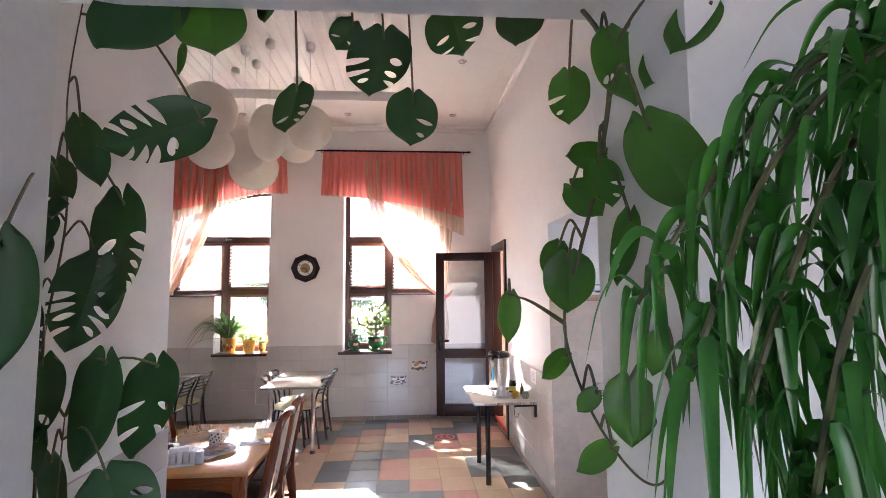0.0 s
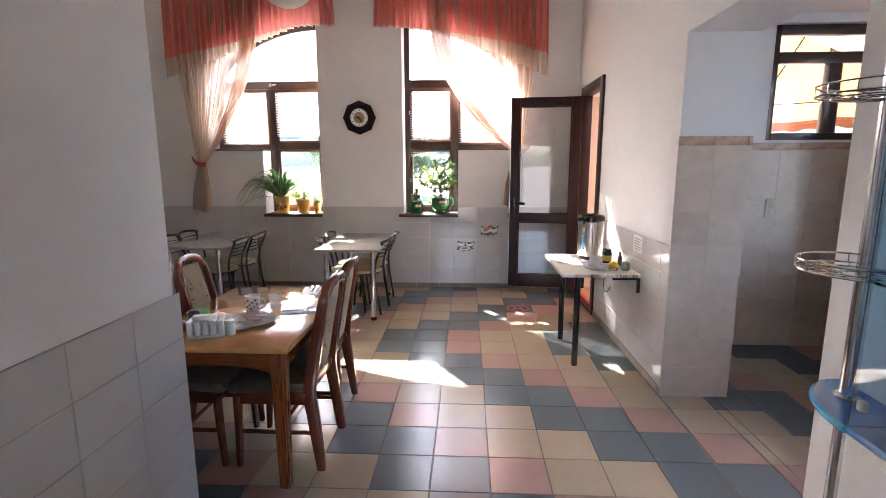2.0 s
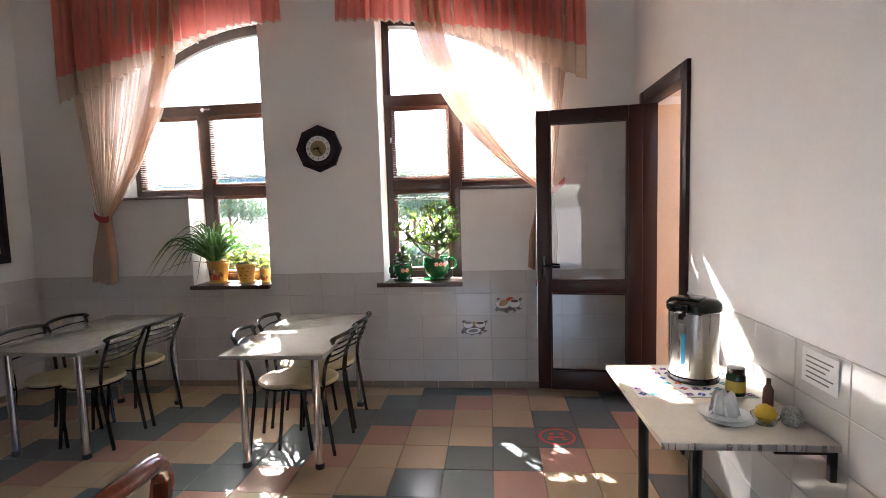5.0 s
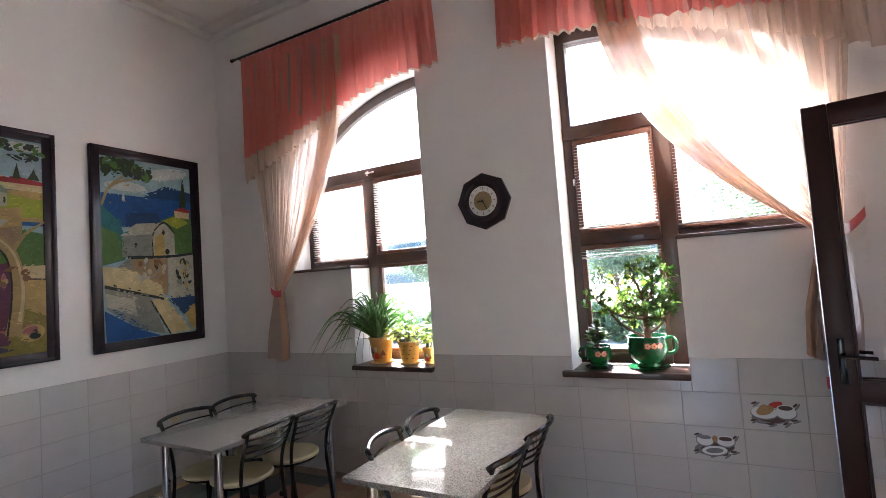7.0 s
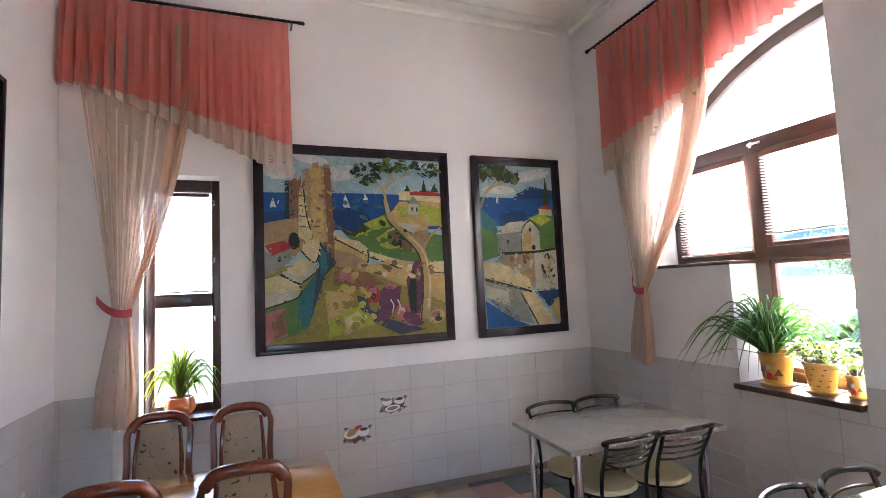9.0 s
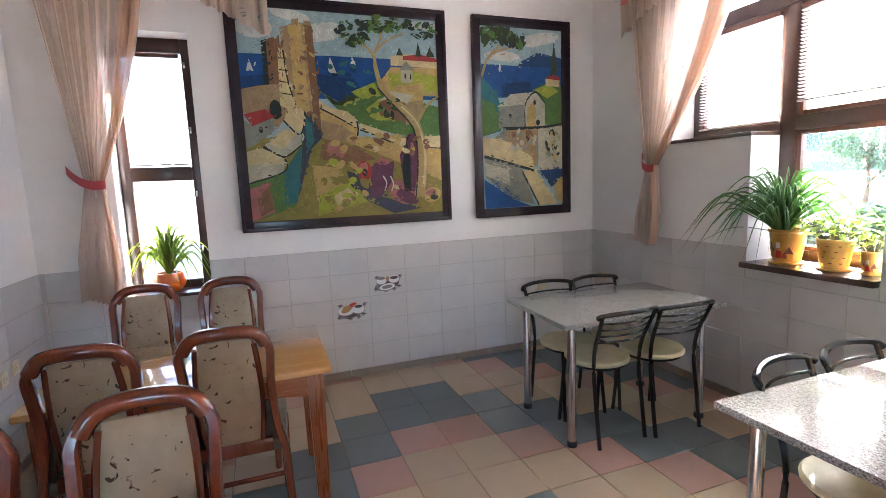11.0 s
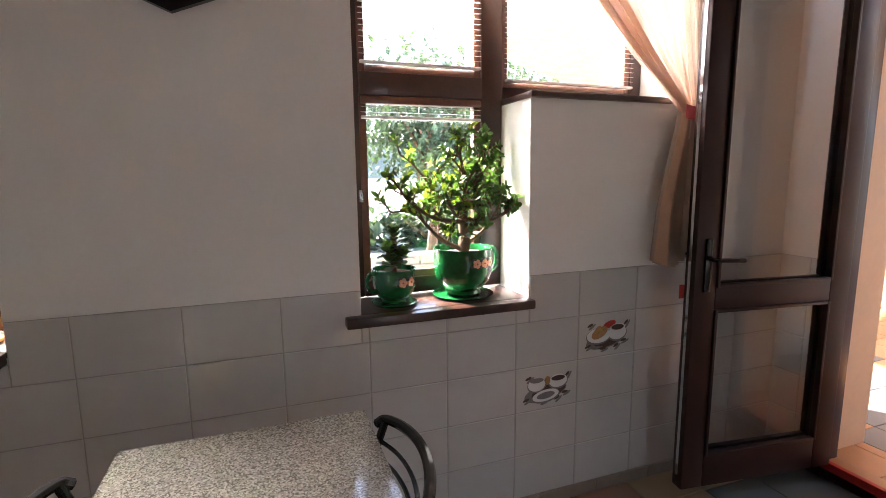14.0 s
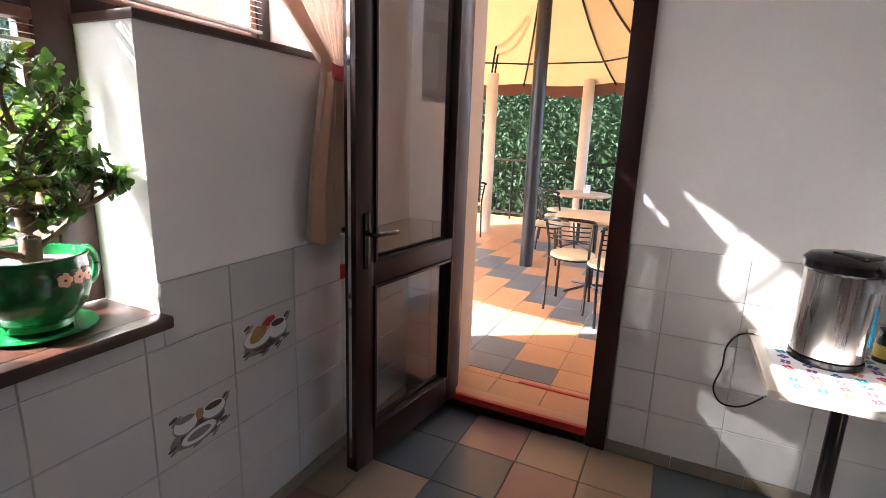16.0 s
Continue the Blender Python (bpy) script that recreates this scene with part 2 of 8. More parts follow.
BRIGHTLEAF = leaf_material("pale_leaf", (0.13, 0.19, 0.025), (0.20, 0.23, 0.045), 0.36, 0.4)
TREELEAF = leaf_material("tree_leaf", (0.075, 0.125, 0.075), (0.045, 0.085, 0.055), 0.12, 0.6)
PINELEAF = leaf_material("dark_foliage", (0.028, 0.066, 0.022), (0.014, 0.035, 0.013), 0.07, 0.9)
BLUE = material("blue_board", (0.03, 0.16, 0.42), 0.2, grain=30, vary=0.06, coat=0.4)
EDGE_BLUE = material("bright_blue_edge", (0.05, 0.36, 0.62), 0.25, grain=30, vary=0.05)
MIRROR = material("mirror_silver", (0.55, 0.62, 0.68), 0.03, 1.0, grain=10, vary=0.02)
GLASS = glass("window_glass")
FILM = cloth("clear_film", (0.85, 0.86, 0.88), 0.2, 0.72, 40)
PEACH = material("peach_reveal_paint", (0.74, 0.56, 0.38), 0.8, grain=40, vary=0.04, bump=0.05)
CLEAR = glass("drinking_glass", (0.97, 0.98, 0.98))
BLUEGLASS = glass("blue_tinted_glass", (0.62, 0.82, 0.95))
REDTRIM = material("red_strip", (0.50, 0.02, 0.015), 0.4, grain=40, vary=0.1)
RED_INK = material("red_paint", (0.55, 0.035, 0.02), 0.5, grain=40, vary=0.1)
CLOCKWOOD = material("clock_wood", (0.030, 0.018, 0.027), 0.25, grain=14, vary=0.2, coat=0.15, spec=0.35)
BRASS = material("brass_dial", (0.35, 0.25, 0.13), 0.35, 0.6, grain=40, vary=0.1)
GUNMETAL = material("grey_metal_box", (0.17, 0.175, 0.155), 0.4, 0.4, grain=40, vary=0.1)
LEMON = material("lemon_peel", (0.75, 0.48, 0.02), 0.45, grain=60, vary=0.1, bump=0.4)
STONE = material("field_stone", (0.42, 0.36, 0.27), 0.9, grain=7, second=(0.26, 0.22, 0.17), bump=0.7, detail=8)
ASPHALT = material("pale_paving", (0.25, 0.24, 0.215), 0.9, grain=4, vary=0.12, bump=0.3, detail=8)
# bluish because the haze of distance is put into the hill colour
HILL = material("hazed_far_hill", (0.030, 0.058, 0.064), 1.0, grain=0.6, second=(0.042, 0.075, 0.066), detail=9)
FACADE = material("facade_render", (0.60, 0.54, 0.45), 0.9, grain=5, vary=0.06)


# ---- mesh tools ----
def link(name, bm, mat, parent=None, smooth=False, label=""):
    me = bpy.data.meshes.new(name)
    bm.normal_update()
    bm.to_mesh(me)
    bm.free()
    for mm in (mat if isinstance(mat, (list, tuple)) else [mat]):
        me.materials.append(mm)
    if smooth:
        me.polygons.foreach_set("use_smooth", [True] * len(me.polygons))
        me.set_sharp_from_angle(angle=radians(38))
    ob = new(name, me)
    if parent:
        ob.parent = parent
    if label:
        ob["label"] = label
    return ob


def part(name, bm, mat, parent, label="", smooth=True):
    return link(name, bm, mat, parent, smooth, label)


def empty(name, label, category, group="", at=(0, 0, 0), rz=0):
    e = new(name)
    e.empty_display_size = 0.1
    e.matrix_world = pose(*at, 0, 0, rz)
    return tagged(e, label, category, group)


def box(bm, lo, hi, bevel=0.0, rot=None):
    """A box between two corners, its edges rounded by bevel."""
    c = [(a + b) / 2 for a, b in zip(lo, hi)]
    s = [max(abs(b - a), 1e-4) for a, b in zip(lo, hi)]
    m = Matrix.Translation(c) @ (rot.to_4x4() if rot else Matrix.Identity(4)) @ Matrix.Diagonal((*s, 1))
    geo = bmesh.ops.create_cube(bm, size=1.0, matrix=m)
    if bevel:
        edges = list({e for v in geo["verts"] for e in v.link_edges})
        bmesh.ops.bevel(bm, geom=edges, offset=min(bevel, min(s) * 0.45), segments=2, profile=0.6, affect="EDGES")
    return bm


def boxes(*items, bevel=0.0):
    bm = bmesh.new()
    for lo, hi in items:
        box(bm, lo, hi, bevel)
    return bm


def tube(bm, pts, r, seg=10, taper=None, caps=True):
    """A round tube along points; taper gives a radius for each point."""
    pts = [Vector(p) for p in pts]
    rings = []
    up = Vector((0.0, 0.0, 1.0))
    for i, p in enumerate(pts):
        d = (pts[min(i + 1, len(pts) - 1)] - pts[max(i - 1, 0)]).normalized()
        side = d.cross(up)
        if side.length < 1e-3:
            side = d.cross(Vector((0, 1, 0)))
        side.normalize()
        oth = side.cross(d).normalized()
        rr = taper[i] if taper else r
        rings.append([bm.verts.new(p + rr * (math.cos(a) * side + math.sin(a) * oth)) for a in (2 * math.pi * k / seg for k in range(seg))])
    for a, b in zip(rings, rings[1:]):
        for k in range(seg):
            bm.faces.new((a[k], a[(k + 1) % seg], b[(k + 1) % seg], b[k]))
    if caps:
        bm.faces.new(rings[0][::-1])
        bm.faces.new(rings[-1])
    return bm


def curve(pts, n=8):
    """A smooth line through points (Catmull-Rom)."""
    p = [Vector(q) for q in pts]
    p = [2 * p[0] - p[1]] + p + [2 * p[-1] - p[-2]]
    out = []
    for i in range(1, len(p) - 2):
        for k in range(n):
            t = k / n
            out.append(0.5 * ((2 * p[i]) + (p[i + 1] - p[i - 1]) * t + (2 * p[i - 1] - 5 * p[i] + 4 * p[i + 1] - p[i + 2]) * t * t
                              + (3 * p[i] - p[i - 1] - 3 * p[i + 1] + p[i + 2]) * t ** 3))
    out.append(p[-2])
    return out


def lathe(bm, prof, at=(0, 0, 0), seg=28, sx=1.0, sy=1.0):
    """A turned shape from (radius, height) pairs."""
    rings = []
    for r, z in prof:
        rings.append([bm.verts.new((at[0] + sx * max(r, 1e-4) * math.cos(a), at[1] + sy * max(r, 1e-4) * math.sin(a), at[2] + z))
                      for a in (2 * math.pi * k / seg for k in range(seg))])
    for a, b in zip(rings, rings[1:]):
        for k in range(seg):
            bm.faces.new((a[k], a[(k + 1) % seg], b[(k + 1) % seg], b[k]))
    bm.faces.new(rings[0][::-1])
    bm.faces.new(rings[-1])
    return bm


def plate(bm, outline, thick, m=None):
    """A flat outline in x, y made thick upwards, then set by m."""
    m = m or Matrix.Identity(4)
    lo = [bm.verts.new(m @ Vector((x, y, 0))) for x, y in outline]
    hi = [bm.verts.new(m @ Vector((x, y, thick))) for x, y in outline]
    n = len(lo)
    bm.faces.new(lo[::-1])
    bm.faces.new(hi)
    for k in range(n):
        bm.faces.new((lo[k], lo[(k + 1) % n], hi[(k + 1) % n], hi[k]))
    return bm


def sheet(bm, f, nu, nv):
    """A grid sheet from f(u, v)."""
    g = [[bm.verts.new(f(i / nu, j / nv)) for j in range(nv + 1)] for i in range(nu + 1)]
    for i in range(nu):
        for j in range(nv):
            bm.faces.new((g[i][j], g[i + 1][j], g[i + 1][j + 1], g[i][j + 1]))
    return bm


def setting(name, bm, mat, label="", smooth=False):
    return tagged(link(name, bm, mat, None, smooth), label, "", "", "structure")


# ---- the room: x from the picture wall (0.60) to the door wall (6.11), y to the window wall (11.60) ----
XW, XE, YN, YS, ZC = 0.60, 6.11, 11.60, 7.30, 4.22
PE = 8.625                                                          # near end of the east wall, a stout pier
W1, W2 = (1.50, 2.92, 2.18), (5.395, 3.965, 4.655)       # far jamb, jamb at the pier, jamb of the tall light
SILL, LEDGE, SPRING, RISE = 0.935, 1.755, 2.38, 0.95


def arch(w, x):
    u = (x - w[1]) / (w[0] - w[1])
    return SPRING + RISE * math.sqrt(max(0.0, 1 - u * u))


def north_wall():
    bm = bmesh.new()
    cuts = sorted({XW - 0.4, XE + 0.43, *[w[0] + (w[1] - w[0]) * k / 28 for w in (W1, W2) for k in range(29)], W1[2], W2[2]})
    for a, b in zip(cuts, cuts[1:]):
        m = (a + b) / 2
        hit = [w for w in (W1, W2) if min(w[:2]) < m < max(w[:2])]
        if not hit:
            box(bm, (a, YN, -0.3), (b, YN + 0.5, 4.8))
            continue
        w = hit[0]
        tall = (m > w[2]) == (w[1] > w[0])
        box(bm, (a, YN, -0.3), (b, YN + 0.5, SILL if tall else LEDGE))
        za, zb = arch(w, a), arch(w, b)
        v = [bm.verts.new(p) for p in ((a, YN, za), (b, YN, zb), (b, YN, 4.8), (a, YN, 4.8), (a, YN + 0.5, za), (b, YN + 0.5, zb), (b, YN + 0.5, 4.8), (a, YN + 0.5, 4.8))]
        for q in ((0, 1, 2, 3), (5, 4, 7, 6), (1, 0, 4, 5)):
            bm.faces.new([v[i] for i in q])
    return setting("wall_north", bm, PLASTER, "white plastered wall with two half-arched windows")


wall_n = north_wall()
WY = (7.79, 8.315)                                                   # the narrow window in the picture wall
wall_w = setting("wall_west", boxes(((XW - 0.4, YS - 0.3, -0.3), (XW, WY[0], 4.8)), ((XW - 0.4, WY[1], -0.3), (XW, YN, 4.8)),
                                    ((XW - 0.4, WY[0], -0.3), (XW, WY[1], 0.82)), ((XW - 0.4, WY[0], 2.60), (XW, WY[1], 4.8))), PLASTER, "white plastered wall hung with paintings")
DY, DZ = (10.50, 11.345), (0.08, 2.40)                               # door opening in the east wall
wall_e = setting("wall_east", boxes(((XE, PE, -0.3), (XE + 0.44, PE + 0.5, 4.8)), ((XE, PE + 0.5, -0.3), (XE + 0.36, DY[0], 4.8)), ((XE, DY[1], -0.3), (XE + 0.36, YN, 4.8)), ((XE, DY[0], DZ[1]), (XE + 0.36, DY[1], 4.8)),
                                    ((XE, DY[0], -0.3), (XE + 0.36, DY[1], DZ[0] - 0.01)), ((XE, 7.2, 2.37), (XE + 0.44, PE, 4.8)), ((XE, 3.0, -0.3), (XE + 0.36, 7.2, 4.8))), PLASTER, "white plastered wall with the terrace door and a wide opening")
wall_s = setting("wall_south", boxes(((XW, YS - 0.3, -0.3), (3.55, YS, 4.8))), PLASTER, "white plastered wall behind the wooden tables")
wall_p = setting("wall_partition", boxes(((3.25, 5.60, -0.3), (3.55, YS - 0.3, 4.8))), PLASTER, "white plastered partition with a tiled lower part")
wall_a = setting("wall_archway", boxes(((1.2, 5.19, -0.3), (4.06, 5.60, 4.8)), ((5.345, 5.19, -0.3), (XE, 5.60, 4.8)), ((4.06, 5.19, 2.467), (5.345, 5.60, 4.8))), PLASTER_OLD, "pale wall with an open passage overgrown by climbers")
# the unseen south wall has an opening added to let sky light in
lobby = setting("wall_lobby", boxes(((1.2, 2.6, -0.3), (1.4, 5.19, 3.2)), ((XE, 2.6, -0.3), (XE + 0.2, 3.0, 3.2)), ((1.2, 2.4, -0.3), (3.8, 2.6, 3.2)), ((5.0, 2.4, -0.3), (XE + 0.2, 2.6, 3.2)), ((3.8, 2.4, 2.1), (5.0, 2.6, 3.2)), ((1.2, 2.4, 3.0), (XE + 0.2, 5.19, 3.2))), PLASTER_OLD, "plain lobby walls before the passage, with an added opening for light")
# alcove behind the wide opening
AY, AX = 9.65, 8.75
# the gap in the unseen east wall is added to brighten the alcove
wall_al = setting("wall_alcove", boxes(((XE + 0.36, AY, -0.3), (7.22, AY + 0.3, 3.0)), ((7.22, AY, -0.3), (8.35, AY + 0.3, 1.77)), ((7.22, AY, 2.68), (8.35, AY + 0.3, 3.0)), ((8.35, AY, -0.3), (AX + 0.2, AY + 0.3, 3.0)),
                                        ((AX, 6.2, -0.3), (AX + 0.2, AY, 0.85)), ((AX, 6.2, 2.6), (AX + 0.2, AY, 3.0)), ((AX, 6.2, 0.85), (AX + 0.2, 6.5, 2.6)), ((AX, 7.7, 0.85), (AX + 0.2, AY, 2.6)), ((XE + 0.36, 6.0, -0.3), (AX + 0.2, 6.2, 3.0)), ((XE + 0.36, 6.2, 2.75), (AX, AY, 3.0))), PLASTER, "white alcove walls above marbled tiles, with an added unseen opening for light")
bm = boxes(((XW - 0.4, 5.60, ZC), (1.75, YN + 0.5, 4.8)), ((4.86, 5.60, ZC), (XE + 0.36, YN + 0.5, 4.8)), ((1.75, 5.60, ZC), (4.86, 8.2, 4.8)), ((1.75, 10.55, ZC), (4.86, YN + 0.5, 4.8)), ((1.75, 8.2, 4.34), (4.86, 10.55, 4.8)))
ceiling = setting("ceiling", bm, CEILING, "white plaster ceiling with a shallow recessed panel")
bm = bmesh.new()
for k in range(26):                                                  # reeded panel in the recess
    x = 1.80 + k * 0.117
    box(bm, (x, 8.25, 4.325), (x + 0.085, 10.5, 4.339), 0.004)
tagged(part("reeded_panel", bm, CEILING, ceiling, "fine ribs in the recess"))
bm = bmesh.new()
for lo, hi in (((XW, YN - 0.05, ZC - 0.06), (XE, YN, ZC)), ((XW, YS, ZC - 0.06), (XW + 0.05, YN - 0.05, ZC)), ((XE - 0.05, 5.60, ZC - 0.06), (XE, YN - 0.05, ZC)),
               ((XW + 0.05, YN - 0.19, ZC - 0.012), (XE - 0.05, YN - 0.175, ZC)), ((XW + 0.18, YS, ZC - 0.012), (XW + 0.195, YN - 0.19, ZC)), ((XE - 0.195, 5.60, ZC - 0.012), (XE - 0.18, YN - 0.19, ZC))):
    box(bm, lo, hi, 0.008)
setting("trim", bm, CEILING, "white plaster cornice with a fine line", True)
floor = setting("floor", boxes(((XW - 0.4, 2.4, -0.3), (AX + 0.2, YN, -0.006))), GROUT_F, "tiled floor in beige, grey and pink steps")

# ---- windows ----
def pane(name, lo, hi, parent):
    ob = part(name, boxes((lo, hi)), GLASS, parent, "", False)
    ob.visible_shadow = False
    return ob


def big_window(name, w):
    """Half-arched timber window: tall light beside the pier, side light, arched top light."""
    s = 1 if w[1] > w[0] else -1
    y0, y1 = YN + 0.25, YN + 0.32
    root = new(name)
    tagged(root, "dark brown timber window with a half-arched top", "", "", "structure")
    pier, far, tall = w[1], w[0], w[2]
    mull = tall + s * 0.055

    def bar(a, b, z0, z1, nm="frame_bar", d0=y0, d1=y1, mt=FRAME):
        part(nm, boxes(((min(a, b), d0, z0), (max(a, b), d1, z1)), bevel=0.008), mt, root)

    bar(pier - s * 0.065, pier, SILL + 0.02, arch(w, pier) - 0.01)
    bar(tall, tall + s * 0.10, SILL + 0.02, 2.62)
    bar(far, far + s * 0.06, LEDGE, SPRING + 0.1)
    bar(far, pier, 2.53, 2.63, d0=y0 - 0.012)
    bar(far, tall, LEDGE, LEDGE + 0.075)
    bar(tall + s * 0.1, pier - s * 0.065, SILL + 0.02, SILL + 0.09)
    bar(tall + s * 0.1, pier - s * 0.065, 1.77, 1.86, d0=y0 - 0.01)
    bm = bmesh.new()                                                 # arched head
    n = 26
    prev = None
    for k in range(n + 1):
        x = far + (pier - far) * k / n
        zo, zi = arch(w, x), max(2.6, arch(w, x) - 0.085)
        zo = max(zo, 2.6)
        ring = [bm.verts.new(p) for p in ((x, y0, zi), (x, y0, zo), (x, y1, zo), (x, y1, zi))]
        if prev:
            for i in range(4):
                bm.faces.new((prev[i], prev[(i + 1) % 4], ring[(i + 1) % 4], ring[i]))
        prev = ring
    part("arched_head", bm, FRAME, root)
    for a, b, z0, z1 in ((tall + s * 0.1, pier - s * 0.065, SILL + 0.09, 1.77), (tall + s * 0.1, pier - s * 0.065, 1.86, 2.53), (far + s * 0.06, tall, LEDGE + 0.075, 2.53)):
        pane("pane", (min(a, b), y0 + 0.03, z0), (max(a, b), y0 + 0.036, z1), root)
        bm = bmesh.new()                                             # sash inside the opening
        t = 0.03
        lo, hi = min(a, b), max(a, b)
        for p, q in (((lo, z0), (lo + t, z1)), ((hi - t, z0), (hi, z1)), ((lo + t, z0), (hi - t, z0 + t)), ((lo + t, z1 - t), (hi - t, z1))):
            box(bm, (p[0], y0 + 0.012, p[1]), (q[0], y0 + 0.05, q[1]), 0.004)
        part("sash", bm, FRAME_L, root)
    bm = bmesh.new()
    xs = [far + s * 0.08 + (pier - far - s * 0.14) * k / 20 for k in range(21)]
    top = [bm.verts.new((x, y0 + 0.03, max(2.64, arch(w, x) - 0.05))) for x in xs]
    bot = [bm.verts.new((x, y0 + 0.03, 2.63)) for x in xs]
    for k in range(20):
        bm.faces.new((bot[k], bot[k + 1], top[k + 1], top[k]))
    part("arched_pane", bm, GLASS, root, "", False).visible_shadow = False
    # sill board of the tall light and dark ledge under the side light
    lo, hi = min(tall, pier) - 0.0, max(tall, pier)
    sill = boxes(((min(tall, pier), YN, SILL - 0.002), (hi, y0 + 0.01, SILL + 0.02)), ((lo - (0.012 if s > 0 else 0.06), YN - 0.055, SILL - 0.018), (hi + (0.0 if s > 0 else 0.006), YN + 0.0, SILL + 0.02)), bevel=0.008)
    part("window_sill", sill, FRAME, root, "glossy dark brown board")
    lo, hi = min(tall, far), max(tall, far)
    part("side_ledge", boxes(((lo - 0.01, YN - 0.018, LEDGE - 0.005), (hi + 0.01, y0 + 0.01, LEDGE + 0.02)), bevel=0.006), FRAME, root)
    # handles and hinges
    for z in (1.35, 2.2):
        part("hinge", boxes(((pier - s * 0.06 - 0.008, y0 - 0.014, z), (pier - s * 0.06 + 0.008, y0 - 0.002, z + 0.05)), bevel=0.003), CHROME, root)
    part("window_handle", boxes(((mull - 0.012, y0 - 0.02, 2.56), (mull + 0.012, y0 - 0.002, 2.6)), ((mull - 0.01, y0 - 0.04, 2.57), (mull + 0.09, y0 - 0.022, 2.588)), bevel=0.004), CHROME, root)
    return root


window_1 = big_window("window_1", W1)
window_2 = big_window("window_2", W2)

SLAT = boxes(((-0.5, -0.012, -0.0006), (0.5, 0.012, 0.0006)))
SLAT_ME = bpy.data.meshes.new("slat")
SLAT.to_mesh(SLAT_ME)
SLAT.free()
SLAT_ME.materials.append(WHITE_P)


def blind(lo, hi, top, bottom, y, along="x", tilt=12, step=0.021):
    """A slatted blind between two uprights, with a head box and a bottom bar."""
    c = (lo + hi) / 2
    at = (c, y, top) if along == "x" else (y, c, top)
    root = empty("window_blind", "white slatted blind let down inside the window", "blind", "window blinds", at, 0 if along == "x" else 90)
    h = (hi - lo) / 2
    part("head_box", boxes(((-h, -0.014, -0.028), (h, 0.014, 0.0)), bevel=0.004), FRAME_L, root)
    part("bottom_bar", boxes(((-h, -0.011, bottom - top - 0.012), (h, 0.011, bottom - top)), bevel=0.003), WHITE_P, root)
    n = int((top - 0.03 - bottom) / step)
    for k in range(n):
        o = new("slat", SLAT_ME)
        o.parent = root
        o.matrix_basis = pose(0, 0, -0.04 - k * step, tilt, 0, 0) @ Matrix.Diagonal((2 * h, 1, 1, 1))
    for x in (-h * 0.75, h * 0.75):
        bm = bmesh.new()
        tube(bm, [(x, 0.013, -0.02), (x, 0.013, bottom - top)], 0.0012, 5)
        part("cord", bm, WHITE_P, root)


YB = YN + 0.238
blind(1.57, 2.165, 2.51, 1.85, YB, tilt=-20)
blind(2.29, 2.85, 2.51, 1.95, YB, tilt=-20)
blind(4.035, 4.545, 2.51, 1.90, YB)
blind(4.665, 5.33, 2.51, 1.86, YB)
blind(4.035, 4.545, 1.765, 1.69, YB)

# narrow window in the picture wall
root = new("window_3")
tagged(root, "narrow dark brown timber window", "", "", "structure")
xf = XW - 0.22
bm = boxes(((xf, WY[0], 0.82), (xf + 0.06, WY[0] + 0.07, 2.60)), ((xf, WY[1] - 0.07, 0.82), (xf + 0.06, WY[1], 2.60)), ((xf, WY[0] + 0.07, 0.82), (xf + 0.06, WY[1] - 0.07, 0.90)),
           ((xf, WY[0] + 0.07, 2.50), (xf + 0.06, WY[1] - 0.07, 2.60)), ((xf, WY[0] + 0.07, 1.62), (xf + 0.065, WY[1] - 0.07, 1.72)), bevel=0.008)
part("window_frame", bm, FRAME, root)
for z0, z1 in ((0.90, 1.62), (1.72, 2.50)):
    pane("pane", (xf + 0.02, WY[0] + 0.07, z0), (xf + 0.026, WY[1] - 0.07, z1), root)
part("window_sill", boxes(((xf + 0.06, WY[0], 0.815), (XW, WY[1], 0.84)), ((XW, WY[0] - 0.06, 0.815), (XW + 0.06, WY[1] + 0.01, 0.84)), bevel=0.006), FRAME, root)
for z in (1.1, 1.5, 1.95, 2.4):
    part("hinge", boxes(((xf + 0.06, WY[1] - 0.06, z), (xf + 0.074, WY[1] - 0.045, z + 0.045)), bevel=0.003), CHROME, root)
blind(WY[0] + 0.08, WY[1] - 0.08, 2.49, 1.74, xf + 0.085, "y")

# alcove window
root = new("window_4")
tagged(root, "dark brown alcove window onto the yellow awning", "", "", "structure")
bm = boxes(((7.22, AY + 0.06, 1.77), (7.30, AY + 0.13, 2.68)), ((8.27, AY + 0.06, 1.77), (8.35, AY + 0.13, 2.68)), ((7.30, AY + 0.06, 1.77), (8.27, AY + 0.13, 1.83)), ((7.30, AY + 0.06, 2.60), (8.27, AY + 0.13, 2.68)),
           ((7.30, AY + 0.05, 2.38), (8.27, AY + 0.13, 2.47)), ((7.70, AY + 0.055, 1.83), (7.80, AY + 0.13, 2.38)), bevel=0.008)
part("window_frame", bm, FRAME, root)
for a, b, z0, z1 in ((7.30, 7.70, 1.83, 2.38), (7.80, 8.27, 1.83, 2.38), (7.30, 8.27, 2.47, 2.60)):
    pane("pane", (a, AY + 0.09, z0), (b, AY + 0.096, z1), root)

